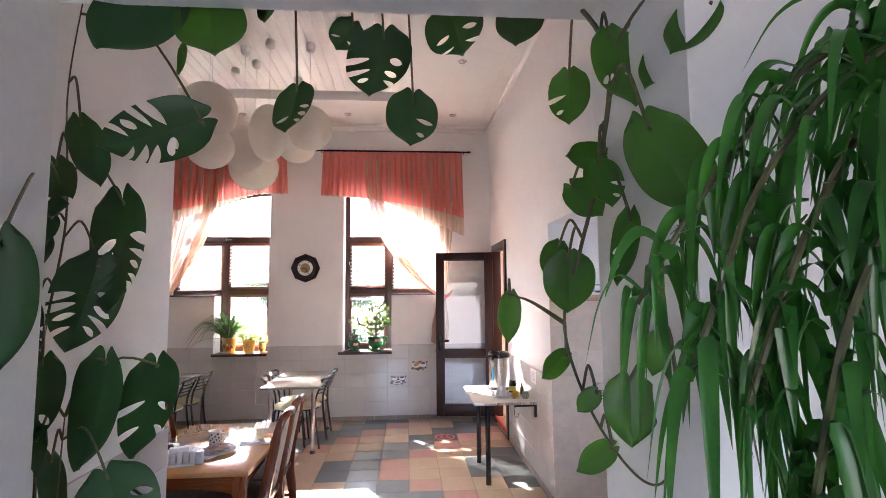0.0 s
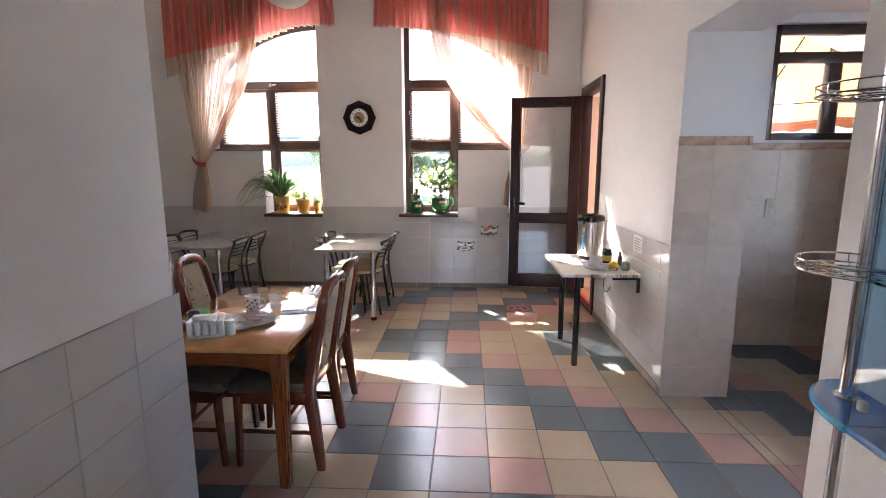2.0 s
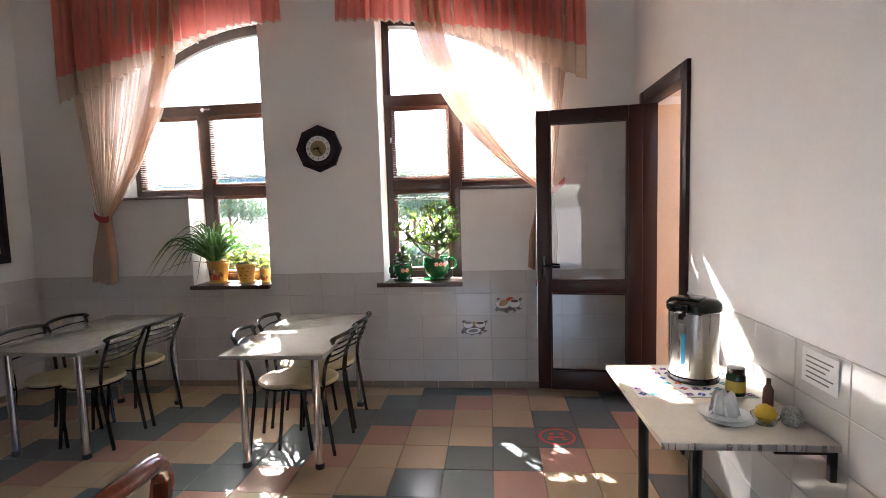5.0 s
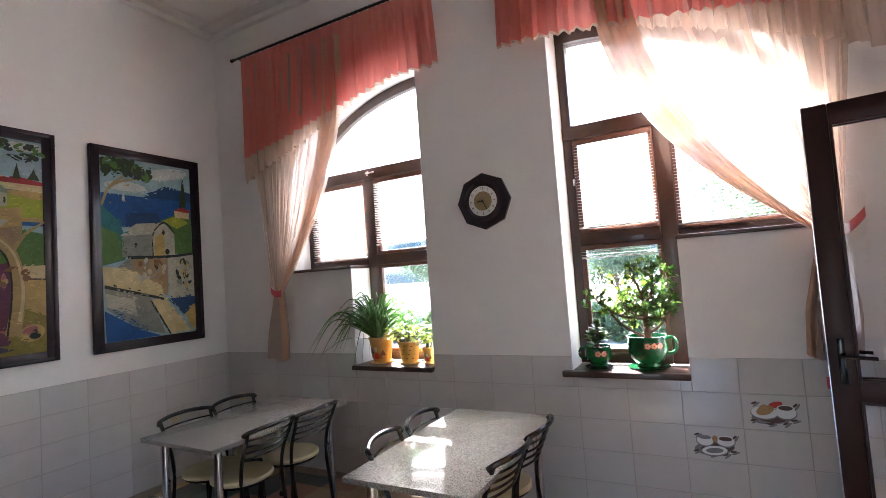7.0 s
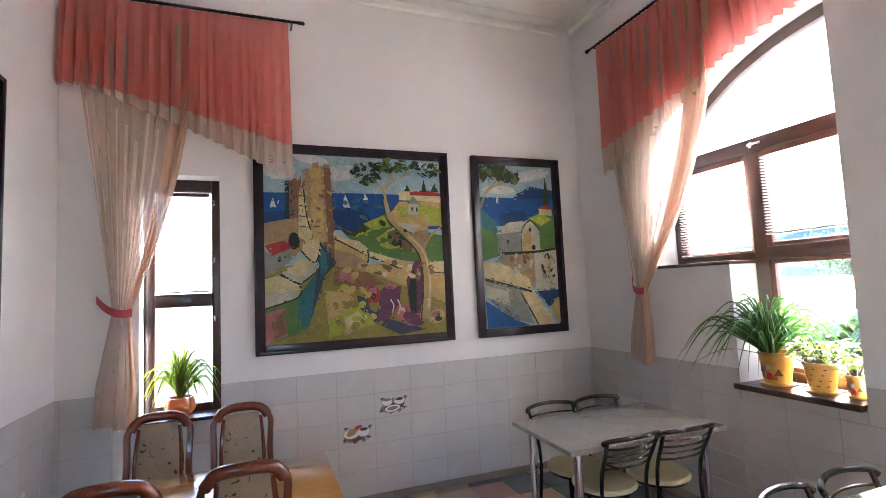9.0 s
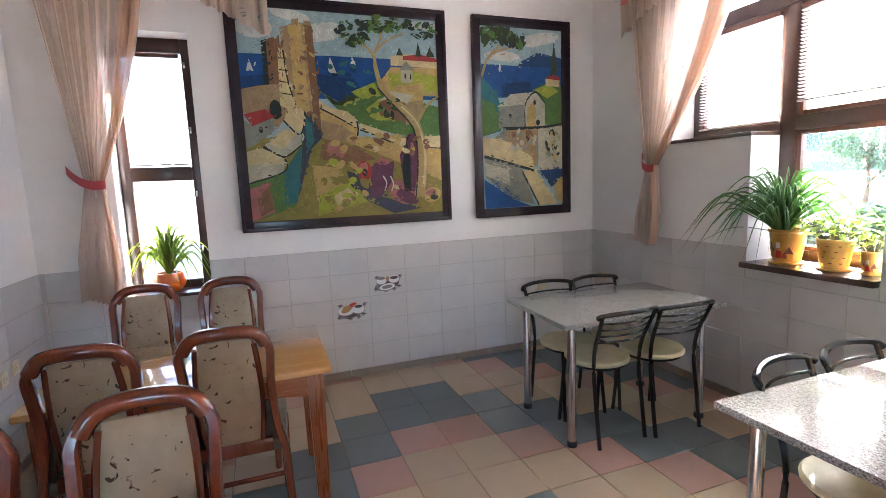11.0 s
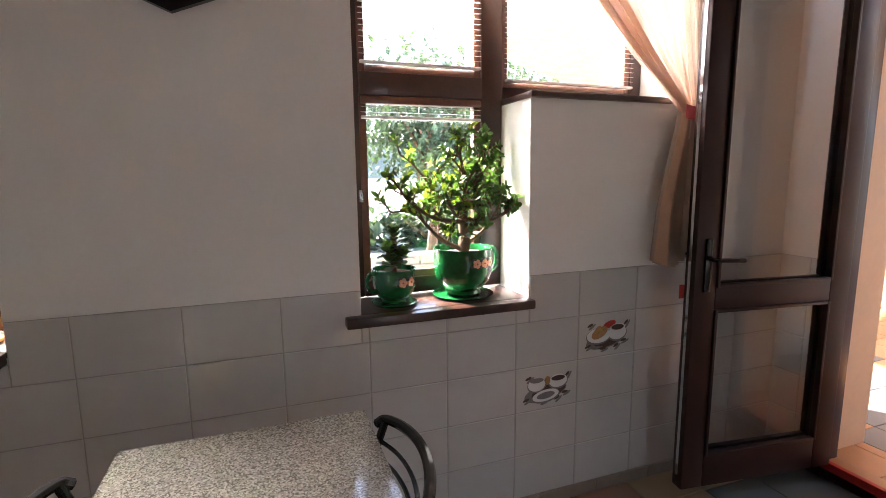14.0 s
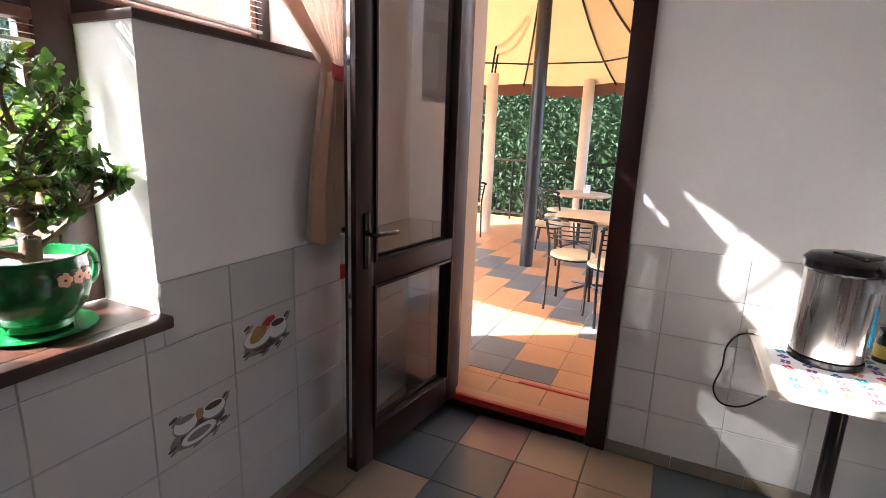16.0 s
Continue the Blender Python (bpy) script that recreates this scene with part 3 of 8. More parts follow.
# ---- terrace door ----
root = new("door_1")
tagged(root, "dark brown glazed terrace door standing open into the room", "door", "", "structure")
fr = boxes(((XE - 0.025, DY[0] - 0.045, 0.0), (XE + 0.09, DY[0] + 0.05, 2.44)), ((XE - 0.025, DY[1] - 0.05, 0.0), (XE + 0.09, DY[1] + 0.045, 2.44)), ((XE - 0.025, DY[0] + 0.05, 2.345), (XE + 0.09, DY[1] - 0.05, 2.44)), bevel=0.008)
part("door_frame", fr, DOORPVC, root)
part("threshold", boxes(((XE - 0.002, DY[0] + 0.05, 0.06), (XE + 0.09, DY[1] - 0.05, 0.083)), bevel=0.003), T_AWNING_LIT, root)
part("red_edge_strip", boxes(((XE - 0.030, DY[0] + 0.05, 0.055), (XE - 0.003, DY[1] - 0.05, 0.096)), bevel=0.004), REDTRIM, root, "red painted edge of the step")
part("red_edge_strip", boxes(((XE + 0.29, DY[0] + 0.02, 0.0815), (XE + 0.315, DY[1] - 0.35, 0.085)), bevel=0.001), REDTRIM, root, "worn red strip on the step")
part("reveal_lining", boxes(((XE + 0.092, DY[0] - 0.001, 0.082), (XE + 0.364, DY[0] + 0.006, 2.34)), ((XE + 0.092, DY[1] - 0.006, 0.082), (XE + 0.364, DY[1] + 0.001, 2.34))), PEACH, root, "peach painted reveal", False)
hinge, free = Vector((XE - 0.03, 11.285, 0)), Vector((5.285, 11.385, 0))
leaf = new("door_leaf")
leaf.parent = root
ang = math.atan2((free - hinge).y, (free - hinge).x)
leaf.matrix_basis = pose(hinge.x, hinge.y, 0, 0, 0, math.degrees(ang))
LW = (free - hinge).length
for nm, lo, hi in (("stile", (0, -0.03, 0.09), (0.105, 0.03, 2.34)), ("stile", (LW - 0.105, -0.03, 0.09), (LW, 0.03, 2.34)), ("rail", (0.105, -0.03, 0.09), (LW - 0.105, 0.03, 0.235)), ("rail", (0.105, -0.03, 0.89), (LW - 0.105, 0.03, 0.985)), ("rail", (0.105, -0.03, 2.24), (LW - 0.105, 0.03, 2.34))):
    part(nm, boxes((lo, hi), bevel=0.007), DOORPVC, leaf)
for z0, z1 in ((0.235, 0.89), (0.985, 2.24)):
    pane("pane", (0.105, -0.004, z0), (LW - 0.105, 0.004, z1), leaf)
    bm = bmesh.new()
    for yy in (-0.026, 0.026):
        for lo, hi in (((0.105, z0), (0.118, z1)), ((LW - 0.118, z0), (LW - 0.105, z1)), ((0.118, z0), (LW - 0.118, z0 + 0.013)), ((0.118, z1 - 0.013), (LW - 0.118, z1))):
            box(bm, (lo[0], yy - 0.012, lo[1]), (hi[0], yy + 0.012, hi[1]), 0.003)
    part("glazing_bead", bm, DOORPVC, leaf)
for sgn in (-1, 1):
    bm = boxes(((LW - 0.068, sgn * 0.03, 0.97), (LW - 0.038, sgn * 0.042, 1.19)), bevel=0.004)
    tube(bm, curve([(LW - 0.053, sgn * 0.04, 1.11), (LW - 0.053, sgn * 0.085, 1.11), (LW - 0.075, sgn * 0.09, 1.11), (LW - 0.18, sgn * 0.088, 1.105)], 5), 0.009, 8)
    part("door_handle", bm, BLACK, leaf)
part("lock_strip", boxes(((LW, -0.008, 0.15), (LW + 0.003, 0.008, 2.3))), CHROME, leaf)
part("red_tag", boxes(((LW - 0.01, -0.04, 0.93), (LW + 0.015, -0.034, 0.99)), bevel=0.003), REDTRIM, leaf)

# ---- curtains ----
def valance(name_label, at, rz, width, top, ends, hem, folds, lean=0.0):
    """Gathered short curtain on a rod: bottom(u) from ends[0] to ends[1], with a pale hem as deep as hem(u)."""
    root = empty("valance", name_label, "curtain", "window curtains", at, rz)

    def bottom(u):
        return ends(u)

    def fold(u, d):
        a = 2 * math.pi * folds * (u + 0.012 * math.sin(9 * u) + 0.006 * math.sin(31 * u))
        return (0.008 + 0.019 * d) * math.sin(a) + 0.008 * d * math.sin(2.3 * a + 1.0)

    def red(u, v):
        z = top + (bottom(u) - top) * v
        spread = 1 + 0.02 * v
        return Vector(((u - 0.5) * width * spread, -0.02 + fold(u, min(1, v * 1.6)), z))

    bm = bmesh.new()
    sheet(bm, red, int(folds * 11), 14)
    part("cloth", bm, RED_CLOTH, root)
    bm = bmesh.new()

    def pale(u, v):
        z = bottom(u) - hem(u) * v
        ruffle = 0.010 * v * math.sin(2 * math.pi * folds * 1.9 * u + 2)
        return Vector(((u - 0.5) * width * 1.02, -0.021 + fold(u, 1) + ruffle, z))

    sheet(bm, pale, int(folds * 11), 4)
    part("hem", bm, HEM_CLOTH, root, "translucent cream hem")
    bm = bmesh.new()
    tube(bm, [red(k / 220, 0.99) + Vector((0, -0.004, -0.005)) for k in range(221)], 0.0035, 5)
    part("piping", bm, RED_CLOTH, root)
    bm = bmesh.new()
    tube(bm, [(-width / 2 - 0.07, -0.03, top + 0.01), (width / 2 + 0.07, -0.03, top + 0.01)], 0.011, 10)
    for s in (-1, 1):
        x = s * (width / 2 + 0.07)
        tube(bm, [(x, -0.03, top + 0.01), (x + s * 0.02, -0.03, top + 0.01), (x + s * 0.03, -0.03, top + 0.01), (x + s * 0.045, -0.03, top + 0.01), (x + s * 0.06, -0.03, top + 0.01)], 0.01, 10, [0.011, 0.017, 0.011, 0.019, 0.004])
        bx = s * (width / 2 + 0.03)
        tube(bm, [(bx, -0.03, top + 0.01), (bx, 0.12, top + 0.01)], 0.008, 8)
    part("rod", bm, BLACK, root, "thin black curtain rod with turned ends")
    bm = bmesh.new()
    for k in range(int(width / 0.045)):
        x = -width / 2 + 0.03 + k * 0.045
        tube(bm, [(x + 0.015 * math.cos(a), -0.03 + 0.004 * math.sin(3 * a), top + 0.01 + 0.015 * math.sin(a)) for a in [2 * math.pi * i / 8 for i in range(9)]], 0.002, 4)
    part("rings", bm, BLACK, root)
    return root


def sheer(label, at, rz, outer, inner, tie, low, top, tail=0.6, belly=0.9):
    """Thin curtain gathered to a tie-back. outer, inner: its x at the rod; tie: (x, z) of the knot; low: (x, z) of its foot."""
    root = empty("sheer_curtain", label, "curtain", "window curtains", at, rz)

    def f(u, v):
        x0 = outer + (inner - outer) * u
        if v < tail:
            s = v / tail
            x1 = tie[0] + (u - 0.5) * 2 * 0.055 * (1 if inner > outer else -1)
            x = x0 + (x1 - x0) * s ** (1.0 + belly * u)
            z = top + (tie[1] - top) * (s if u < 0.3 else s ** (1 - 0.12 * u))
            amp = 0.03 * (1 - 0.55 * s)
        else:
            s = (v - tail) / (1 - tail)
            w = 0.055 + 0.065 * min(1, s * 1.6)
            cx = tie[0] + (low[0] - tie[0]) * s
            x = cx + (u - 0.5) * 2 * w * (1 if inner > outer else -1)
            z = tie[1] + (low[1] - tie[1]) * s + 0.02 * math.sin(7 * u) * s
            amp = 0.018 + 0.018 * s
        a = 2 * math.pi * 9 * (u + 0.01 * math.sin(13 * u))
        return Vector((x, amp * math.sin(a) + 0.3 * amp * math.sin(2.7 * a + v * 3), z))

    bm = bmesh.new()
    sheet(bm, f, 120, 40)
    part("cloth", bm, PALE_CLOTH, root)
    bm = bmesh.new()                                                 # dense folded edge

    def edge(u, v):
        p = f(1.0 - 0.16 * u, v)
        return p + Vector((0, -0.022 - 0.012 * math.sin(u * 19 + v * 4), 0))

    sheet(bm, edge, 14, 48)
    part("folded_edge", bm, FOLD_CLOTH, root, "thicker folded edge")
    for k in range(8):                                               # gathered pleats running to the tie-back
        u0 = 0.06 + 0.10 * k

        def pleat(u, v, u0=u0, k=k):
            p = f(u0 + (0.022 + 0.004 * (k % 3)) * (u - 0.5), tail * (0.30 + 0.05 * (k % 3) + 0.68 * v))
            return p + Vector((0, -0.014 - 0.010 * math.sin(math.pi * u), 0))

        bm = bmesh.new()
        sheet(bm, pleat, 4, 30)
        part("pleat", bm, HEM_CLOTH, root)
    bm = bmesh.new()
    side = 1 if inner > outer else -1
    hook = (tie[0] - side * 0.16, tie[1] + 0.10)

    def band(u, v):
        a = math.pi * u
        x = tie[0] + side * 0.075 - (u * 0.0) + (hook[0] - tie[0] - side * 0.075) * u
        z = tie[1] - 0.015 + (hook[1] - tie[1]) * u ** 1.6 - 0.06 * math.sin(math.pi * u) * 0.4
        return Vector((x, -0.055 + 0.11 * u ** 3, z + (v - 0.5) * 0.055))

    sheet(bm, band, 16, 3)
    part("tieback", bm, ROSE_CLOTH, root, "rose-coloured tie-back")
    return root


valance("coral gathered valance with a cream hem on a black rod", (2.13, YN - 0.08, 0), 0, 2.06, 3.81, lambda u: 2.84 + 0.36 * min(1, u * 1.25) ** 0.85 - 0.02 * math.sin(5 * u), lambda u: 0.02 + 0.20 * max(0, 1 - u * 1.3), 24)
valance("coral gathered valance with a cream hem on a black rod", (4.68, YN - 0.08, 0), 0, 2.02, 3.83, lambda u: 3.20 - 0.36 * max(0, (u - 0.12) / 0.88) ** 1.5 - 0.02 * math.sin(5 * u), lambda u: 0.02 + 0.25 * max(0, (u - 0.35) / 0.65), 24)
valance("coral gathered valance beside the paintings", (XW + 0.10, 8.08, 0), 90, 1.50, 3.83, lambda u: 3.19 - 0.36 * max(0, (u - 0.1) / 0.9) ** 1.2, lambda u: 0.02 + 0.24 * max(0, (u - 0.1) / 0.9), 19)
sheer("peach sheer curtain tied back beside the dark window", (0, YN - 0.07, 0), 0, 1.06, 2.28, (1.42, 1.60), (1.37, 1.0), 3.7)
sheer("peach sheer curtain swept aside and tied back by the door", (0, YN - 0.07, 0), 0, 5.66, 4.28, (5.38, 1.72), (5.34, 1.07), 3.7, 0.7, 1.35)
sheer("peach sheer curtain tied back beside the narrow window", (XW + 0.085, 0, 0), 90, 7.38, 8.15, (7.70, 1.62), (7.66, 0.84), 3.7)


# ---- dining furniture ----
def wooden_table(at, sx, sy):
    root = empty("wooden_table", "honey-coloured varnished wooden dining table", "table", "wooden dining tables", at)
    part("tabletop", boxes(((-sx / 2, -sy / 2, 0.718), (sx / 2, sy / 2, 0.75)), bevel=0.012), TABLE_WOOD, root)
    for lo, hi in (((-sx / 2 + 0.05, -sy / 2 + 0.06, 0.615), (-sx / 2 + 0.072, sy / 2 - 0.06, 0.717)), ((sx / 2 - 0.072, -sy / 2 + 0.06, 0.615), (sx / 2 - 0.05, sy / 2 - 0.06, 0.717)),
                   ((-sx / 2 + 0.09, -sy / 2 + 0.05, 0.615), (sx / 2 - 0.09, -sy / 2 + 0.072, 0.717)), ((-sx / 2 + 0.09, sy / 2 - 0.072, 0.615), (sx / 2 - 0.09, sy / 2 - 0.05, 0.717))):
        bm = bmesh.new()
        along = 0 if hi[0] - lo[0] > hi[1] - lo[1] else 1
        n = 16
        for k in range(n + 1):
            t = k / n
            c = lo[along] + (hi[along] - lo[along]) * t
            low = lo[2] - 0.02 + 0.045 * math.sin(math.pi * t) ** 0.6
            for a, z in ((lo[1 - along], low), (hi[1 - along], low), (hi[1 - along], hi[2]), (lo[1 - along], hi[2])):
                bm.verts.new((c, a, z) if along == 0 else (a, c, z))
        bm.verts.ensure_lookup_table()
        for k in range(n):
            for e in range(4):
                bm.faces.new([bm.verts[i] for i in (4 * k + e, 4 * k + (e + 1) % 4, 4 * k + 4 + (e + 1) % 4, 4 * k + 4 + e)])
        bm.faces.new(bm.verts[:4])
        bm.faces.new(bm.verts[-4:])
        bmesh.ops.recalc_face_normals(bm, faces=list(bm.faces))
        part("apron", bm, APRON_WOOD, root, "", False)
    for x in (-1, 1):
        for y in (-1, 1):
            cx, cy = x * (sx / 2 - 0.07), y * (sy / 2 - 0.07)
            bm = bmesh.new()
            g = box(bm, (cx - 0.036, cy - 0.036, 0.0), (cx + 0.036, cy + 0.036, 0.716))
            for v in bm.verts:
                if v.co.z < 0.1:
                    v.co.x, v.co.y = cx + (v.co.x - cx) * 0.72, cy + (v.co.y - cy) * 0.72
            bmesh.ops.bevel(bm, geom=list(bm.edges), offset=0.007, segments=2, affect="EDGES")
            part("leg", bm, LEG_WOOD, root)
    return root


wooden_table((3.57, 8.035, 0), 0.77, 1.12)
wooden_table((1.955, 8.35, 0), 0.73, 1.16)


def beam(bm, pts, wide, deep):
    """A flat bent board along pts, wide across x and deep across its bend, with rounded edges."""
    prev = None
    for i, p in enumerate(pts):
        d = (pts[min(i + 1, len(pts) - 1)] - pts[max(i - 1, 0)]).normalized()
        n = Vector((1, 0, 0)).cross(d).normalized()
        dd = deep[i]
        ring = [bm.verts.new(p + Vector((wide * a, 0, 0)) + n * dd * b) for a, b in ((1, 0.6), (0.7, 1), (-0.7, 1), (-1, 0.6), (-1, -0.6), (-0.7, -1), (0.7, -1), (1, -0.6))]
        if prev:
            for k in range(8):
                bm.faces.new((prev[k], prev[(k + 1) % 8], ring[(k + 1) % 8], ring[k]))
        else:
            bm.faces.new(ring[::-1])
        prev = ring
    bm.faces.new(prev)


def wooden_chair(at, rz):
    """Upholstered chair with a bowed frame; it faces +y, the back at y = 0."""
    root = empty("wooden_chair", "red-brown wooden dining chair with patterned beige upholstery", "chair", "upholstered wooden chairs", at, rz)
    w = 0.168

    def back_line(s, z):
        lean = -0.10 * max(0.0, (z - 0.42) / 0.56) ** 1.3 + 0.02
        return lean

    for s in (-1, 1):
        pts = []
        for z in (0.0, 0.15, 0.30, 0.42, 0.55, 0.70, 0.82, 0.90, 0.945):
            x = s * (w - 0.010 * math.cos((z - 0.6) * 4.0) + 0.035 * max(0.0, min(1.0, (0.62 - z) / 0.2)))
            y = back_line(s, z) - (0.05 * (0.42 - z) / 0.42 if z < 0.42 else 0)
            if z > 0.93:
                x -= s * 0.02
            pts.append((x, y, z))
        bm = bmesh.new()
        q = curve(pts, 4)
        beam(bm, [Vector(p) for p in q], 0.017, [0.020 + 0.013 * math.sin(math.pi * min(1.0, p[2] / 0.95)) ** 0.8 for p in q])
        part("rear_leg", bm, CHAIR_WOOD, root)
        bm = bmesh.new()
        tube(bm, [(s * 0.195, 0.415, 0.0), (s * 0.198, 0.405, 0.2), (s * 0.20, 0.40, 0.40)], 0.02, 8, [0.017, 0.021, 0.024])
        part("front_leg", bm, CHAIR_WOOD, root)
        bm = bmesh.new()
        tube(bm, [(s * 0.20, 0.0, 0.20), (s * 0.196, 0.40, 0.20)], 0.011, 6)
        part("side_stretcher", bm, CHAIR_WOOD, root)
        bm = boxes(((s * 0.20 - 0.013, 0.02, 0.36), (s * 0.20 + 0.013, 0.40, 0.425)), bevel=0.005)
        part("seat_rail", bm, CHAIR_WOOD, root)
    bm = bmesh.new()                                                 # bowed crest
    cp = curve([(-w + 0.018, back_line(1, 0.93), 0.925), (-w + 0.05, back_line(1, 0.96) - 0.004, 0.968), (-0.07, back_line(1, 0.98) - 0.012, 0.985), (0, back_line(1, 0.985) - 0.016, 0.989),
                (0.07, back_line(1, 0.98) - 0.012, 0.985), (w - 0.05, back_line(1, 0.96) - 0.004, 0.968), (w - 0.018, back_line(1, 0.93), 0.925)], 5)
    tube(bm, cp, 0.027, 10)
    part("crest_rail", bm, CHAIR_WOOD, root)
    for z0 in (0.455,):
        part("lower_rail", boxes(((-w + 0.02, back_line(1, z0) - 0.014, z0 - 0.03), (w - 0.02, back_line(1, z0) + 0.012, z0 + 0.03)), bevel=0.006), CHAIR_WOOD, root)
    for s in (-1, 1):                                                # inner uprights beside the pad
        bm = bmesh.new()
        pts = curve([(s * (0.104 + 0.016 * math.sin((z - 0.46) * 6.5)), back_line(1, z), z) for z in (0.46, 0.58, 0.70, 0.82, 0.93)], 4)
        tube(bm, pts, 0.012, 7)
        part("inner_upright", bm, CHAIR_WOOD, root)

    def pad(side):
        def f(u, v):
            z = 0.475 + 0.475 * v
            x = (u - 0.5) * 2 * (0.098 + 0.014 * math.sin((z - 0.46) * 6.5))
            puff = 0.016 * (1 - abs(2 * u - 1) ** 4) * (1 - abs(2 * v - 1) ** 6)
            return Vector((x, back_line(1, z) + side * (0.006 + puff), z))
        return f

    bm = bmesh.new()
    sheet(bm, pad(1), 10, 14)
    sheet(bm, pad(-1), 10, 14)
    part("back_pad", bm, FABRIC, root, "beige patterned back pad")
    bm = bmesh.new()
    box(bm, (-0.222, 0.005, 0.415), (0.222, 0.45, 0.475), 0.028)
    for v in bm.verts:
        if v.co.z > 0.46:
            v.co.z += 0.018 * (1 - (v.co.x / 0.222) ** 2) * (1 - ((v.co.y - 0.23) / 0.225) ** 2)
        if v.co.y < 0.1:
            v.co.x *= 0.92
    part("seat", bm, SEAT_DARK, root, "worn brown patterned seat")
    part("front_rail", boxes(((-0.19, 0.385, 0.36), (0.19, 0.41, 0.42)), bevel=0.005), CHAIR_WOOD, root)
    bm = bmesh.new()
    tube(bm, [(-0.197, 0.2, 0.2), (0.197, 0.2, 0.2)], 0.011, 6)
    part("cross_stretcher", bm, CHAIR_WOOD, root)
    return root


first = wooden_chair((3.99, 7.90, 0), 90)
for x, y, a in ((3.97, 8.35, 91), (3.08, 7.90, -90), (3.08, 8.36, -89), (2.34, 8.04, 90), (2.34, 8.515, 90), (1.30, 8.02, -90), (1.31, 8.475, -90)):
    copy_thing(first, pose(x, y, 0, 0, 0, a))


def cafe_table(at, sx, sy, rz=0):
    root = empty("cafe_table", "small table with a grey speckled top and chrome legs", "table", "speckled cafe tables", at, rz)
    part("tabletop", boxes(((-sx / 2, -sy / 2, 0.722), (sx / 2, sy / 2, 0.75)), bevel=0.006), GRANITE, root)
    for x in (-1, 1):
        for y in (-1, 1):
            cx, cy = x * (sx / 2 - 0.09), y * (sy / 2 - 0.10)
            bm = bmesh.new()
            lathe(bm, [(0.035, 0.715), (0.035, 0.722)], (cx, cy, 0), 16)
            tube(bm, [(cx, cy, 0.03), (cx, cy, 0.716)], 0.025, 18)
            leg = part("leg", bm, CHROME, root, "round chrome leg")
            bm = bmesh.new()
            lathe(bm, [(0.027, 0.0), (0.03, 0.008), (0.027, 0.035), (0.0, 0.036)], (cx, cy, 0), 16)
            part("foot", bm, RUBBER, leg)
    return root


cafe_table((1.945, 10.73, 0), 0.715, 1.12, -2)
cafe_table((3.582, 10.692, 0), 0.655, 1.175)


def cafe_chair(at, rz):
    """Black tube chair with a round cream seat; it faces +y, the back at y = 0."""
    root = empty("cafe_chair", "black metal cafe chair with a round cream seat", "chair", "black metal chairs", at, rz)
    bm = bmesh.new()
    lathe(bm, [(0.0, 0.438), (0.175, 0.438), (0.19, 0.445), (0.192, 0.458), (0.182, 0.47), (0.12, 0.477), (0.0, 0.479)], (0, 0.21, 0), 32)
    part("seat", bm, CREAM, root, "round cream marbled seat")
    bm = bmesh.new()
    tube(bm, [(0.17 * math.cos(a), 0.21 + 0.17 * math.sin(a), 0.432) for a in [2 * math.pi * k / 24 for k in range(25)]], 0.009, 6)
    part("seat_ring", bm, BLACK, root)
    for s in (-1, 1):
        bm = bmesh.new()
        tube(bm, curve([(s * 0.165, -0.02, 0.0), (s * 0.165, 0.01, 0.22), (s * 0.163, 0.035, 0.43), (s * 0.168, 0.02, 0.58), (s * 0.178, -0.03, 0.70), (s * 0.185, -0.065, 0.785)], 4), 0.0115, 8)
        part("rear_leg", bm, BLACK, root)
        bm = bmesh.new()
        tube(bm, [(s * 0.15, 0.385, 0.0), (s * 0.135, 0.34, 0.43)], 0.0115, 8)
        part("front_leg", bm, BLACK, root)
    bm = bmesh.new()
    tube(bm, curve([(-0.205, -0.045, 0.772), (-0.185, -0.068, 0.79), (-0.10, -0.10, 0.80), (0, -0.112, 0.803), (0.10, -0.10, 0.80), (0.185, -0.068, 0.79), (0.205, -0.045, 0.772)], 5), 0.0135, 8)
    part("top_rail", bm, BLACK, root)
    for z, y in ((0.62, 0.005), (0.66, -0.012), (0.70, -0.03), (0.74, -0.045)):
        bm = bmesh.new()
        tube(bm, curve([(-0.172, y, z), (-0.09, y - 0.028, z), (0, y - 0.038, z), (0.09, y - 0.028, z), (0.172, y, z)], 4), 0.006, 6)
        part("back_bar", bm, BLACK, root)
    return root


first = cafe_chair((2.27, 10.54, 0), 92)
for x, y, a in ((2.30, 10.92, 89), (1.55, 10.55, -91), (1.56, 10.94, -88), (3.28, 10.51, -80), (3.27, 10.91, -86), (3.86, 10.53, 84), (3.87, 10.93, 90)):
    copy_thing(first, pose(x, y, 0, 0, 0, a))

# ---- wall table with the water heater ----
root = empty("wall_table", "narrow pale table on black legs fixed to the tiled wall", "table", "", (0, 0, 0))
part("tabletop", boxes(((5.50, 9.085, 0.722), (6.092, 9.955, 0.75)), bevel=0.006), LAMINATE, root)
part("edge_strip", boxes(((5.496, 9.081, 0.724), (6.092, 9.0845, 0.748)), bevel=0.001), STEEL, root)
for y in (9.13, 9.73):
    bm = bmesh.new()
    tube(bm, [(5.63, y, 0.0), (5.63, y, 0.722)], 0.024, 16)
    part("leg", bm, BLACK, root)
for y in (9.12, 9.87):
    part("wall_bracket", boxes(((5.89, y - 0.012, 0.70), (6.098, y + 0.012, 0.721)), ((6.075, y - 0.012, 0.60), (6.098, y + 0.012, 0.70)), bevel=0.003), BLACK, root)

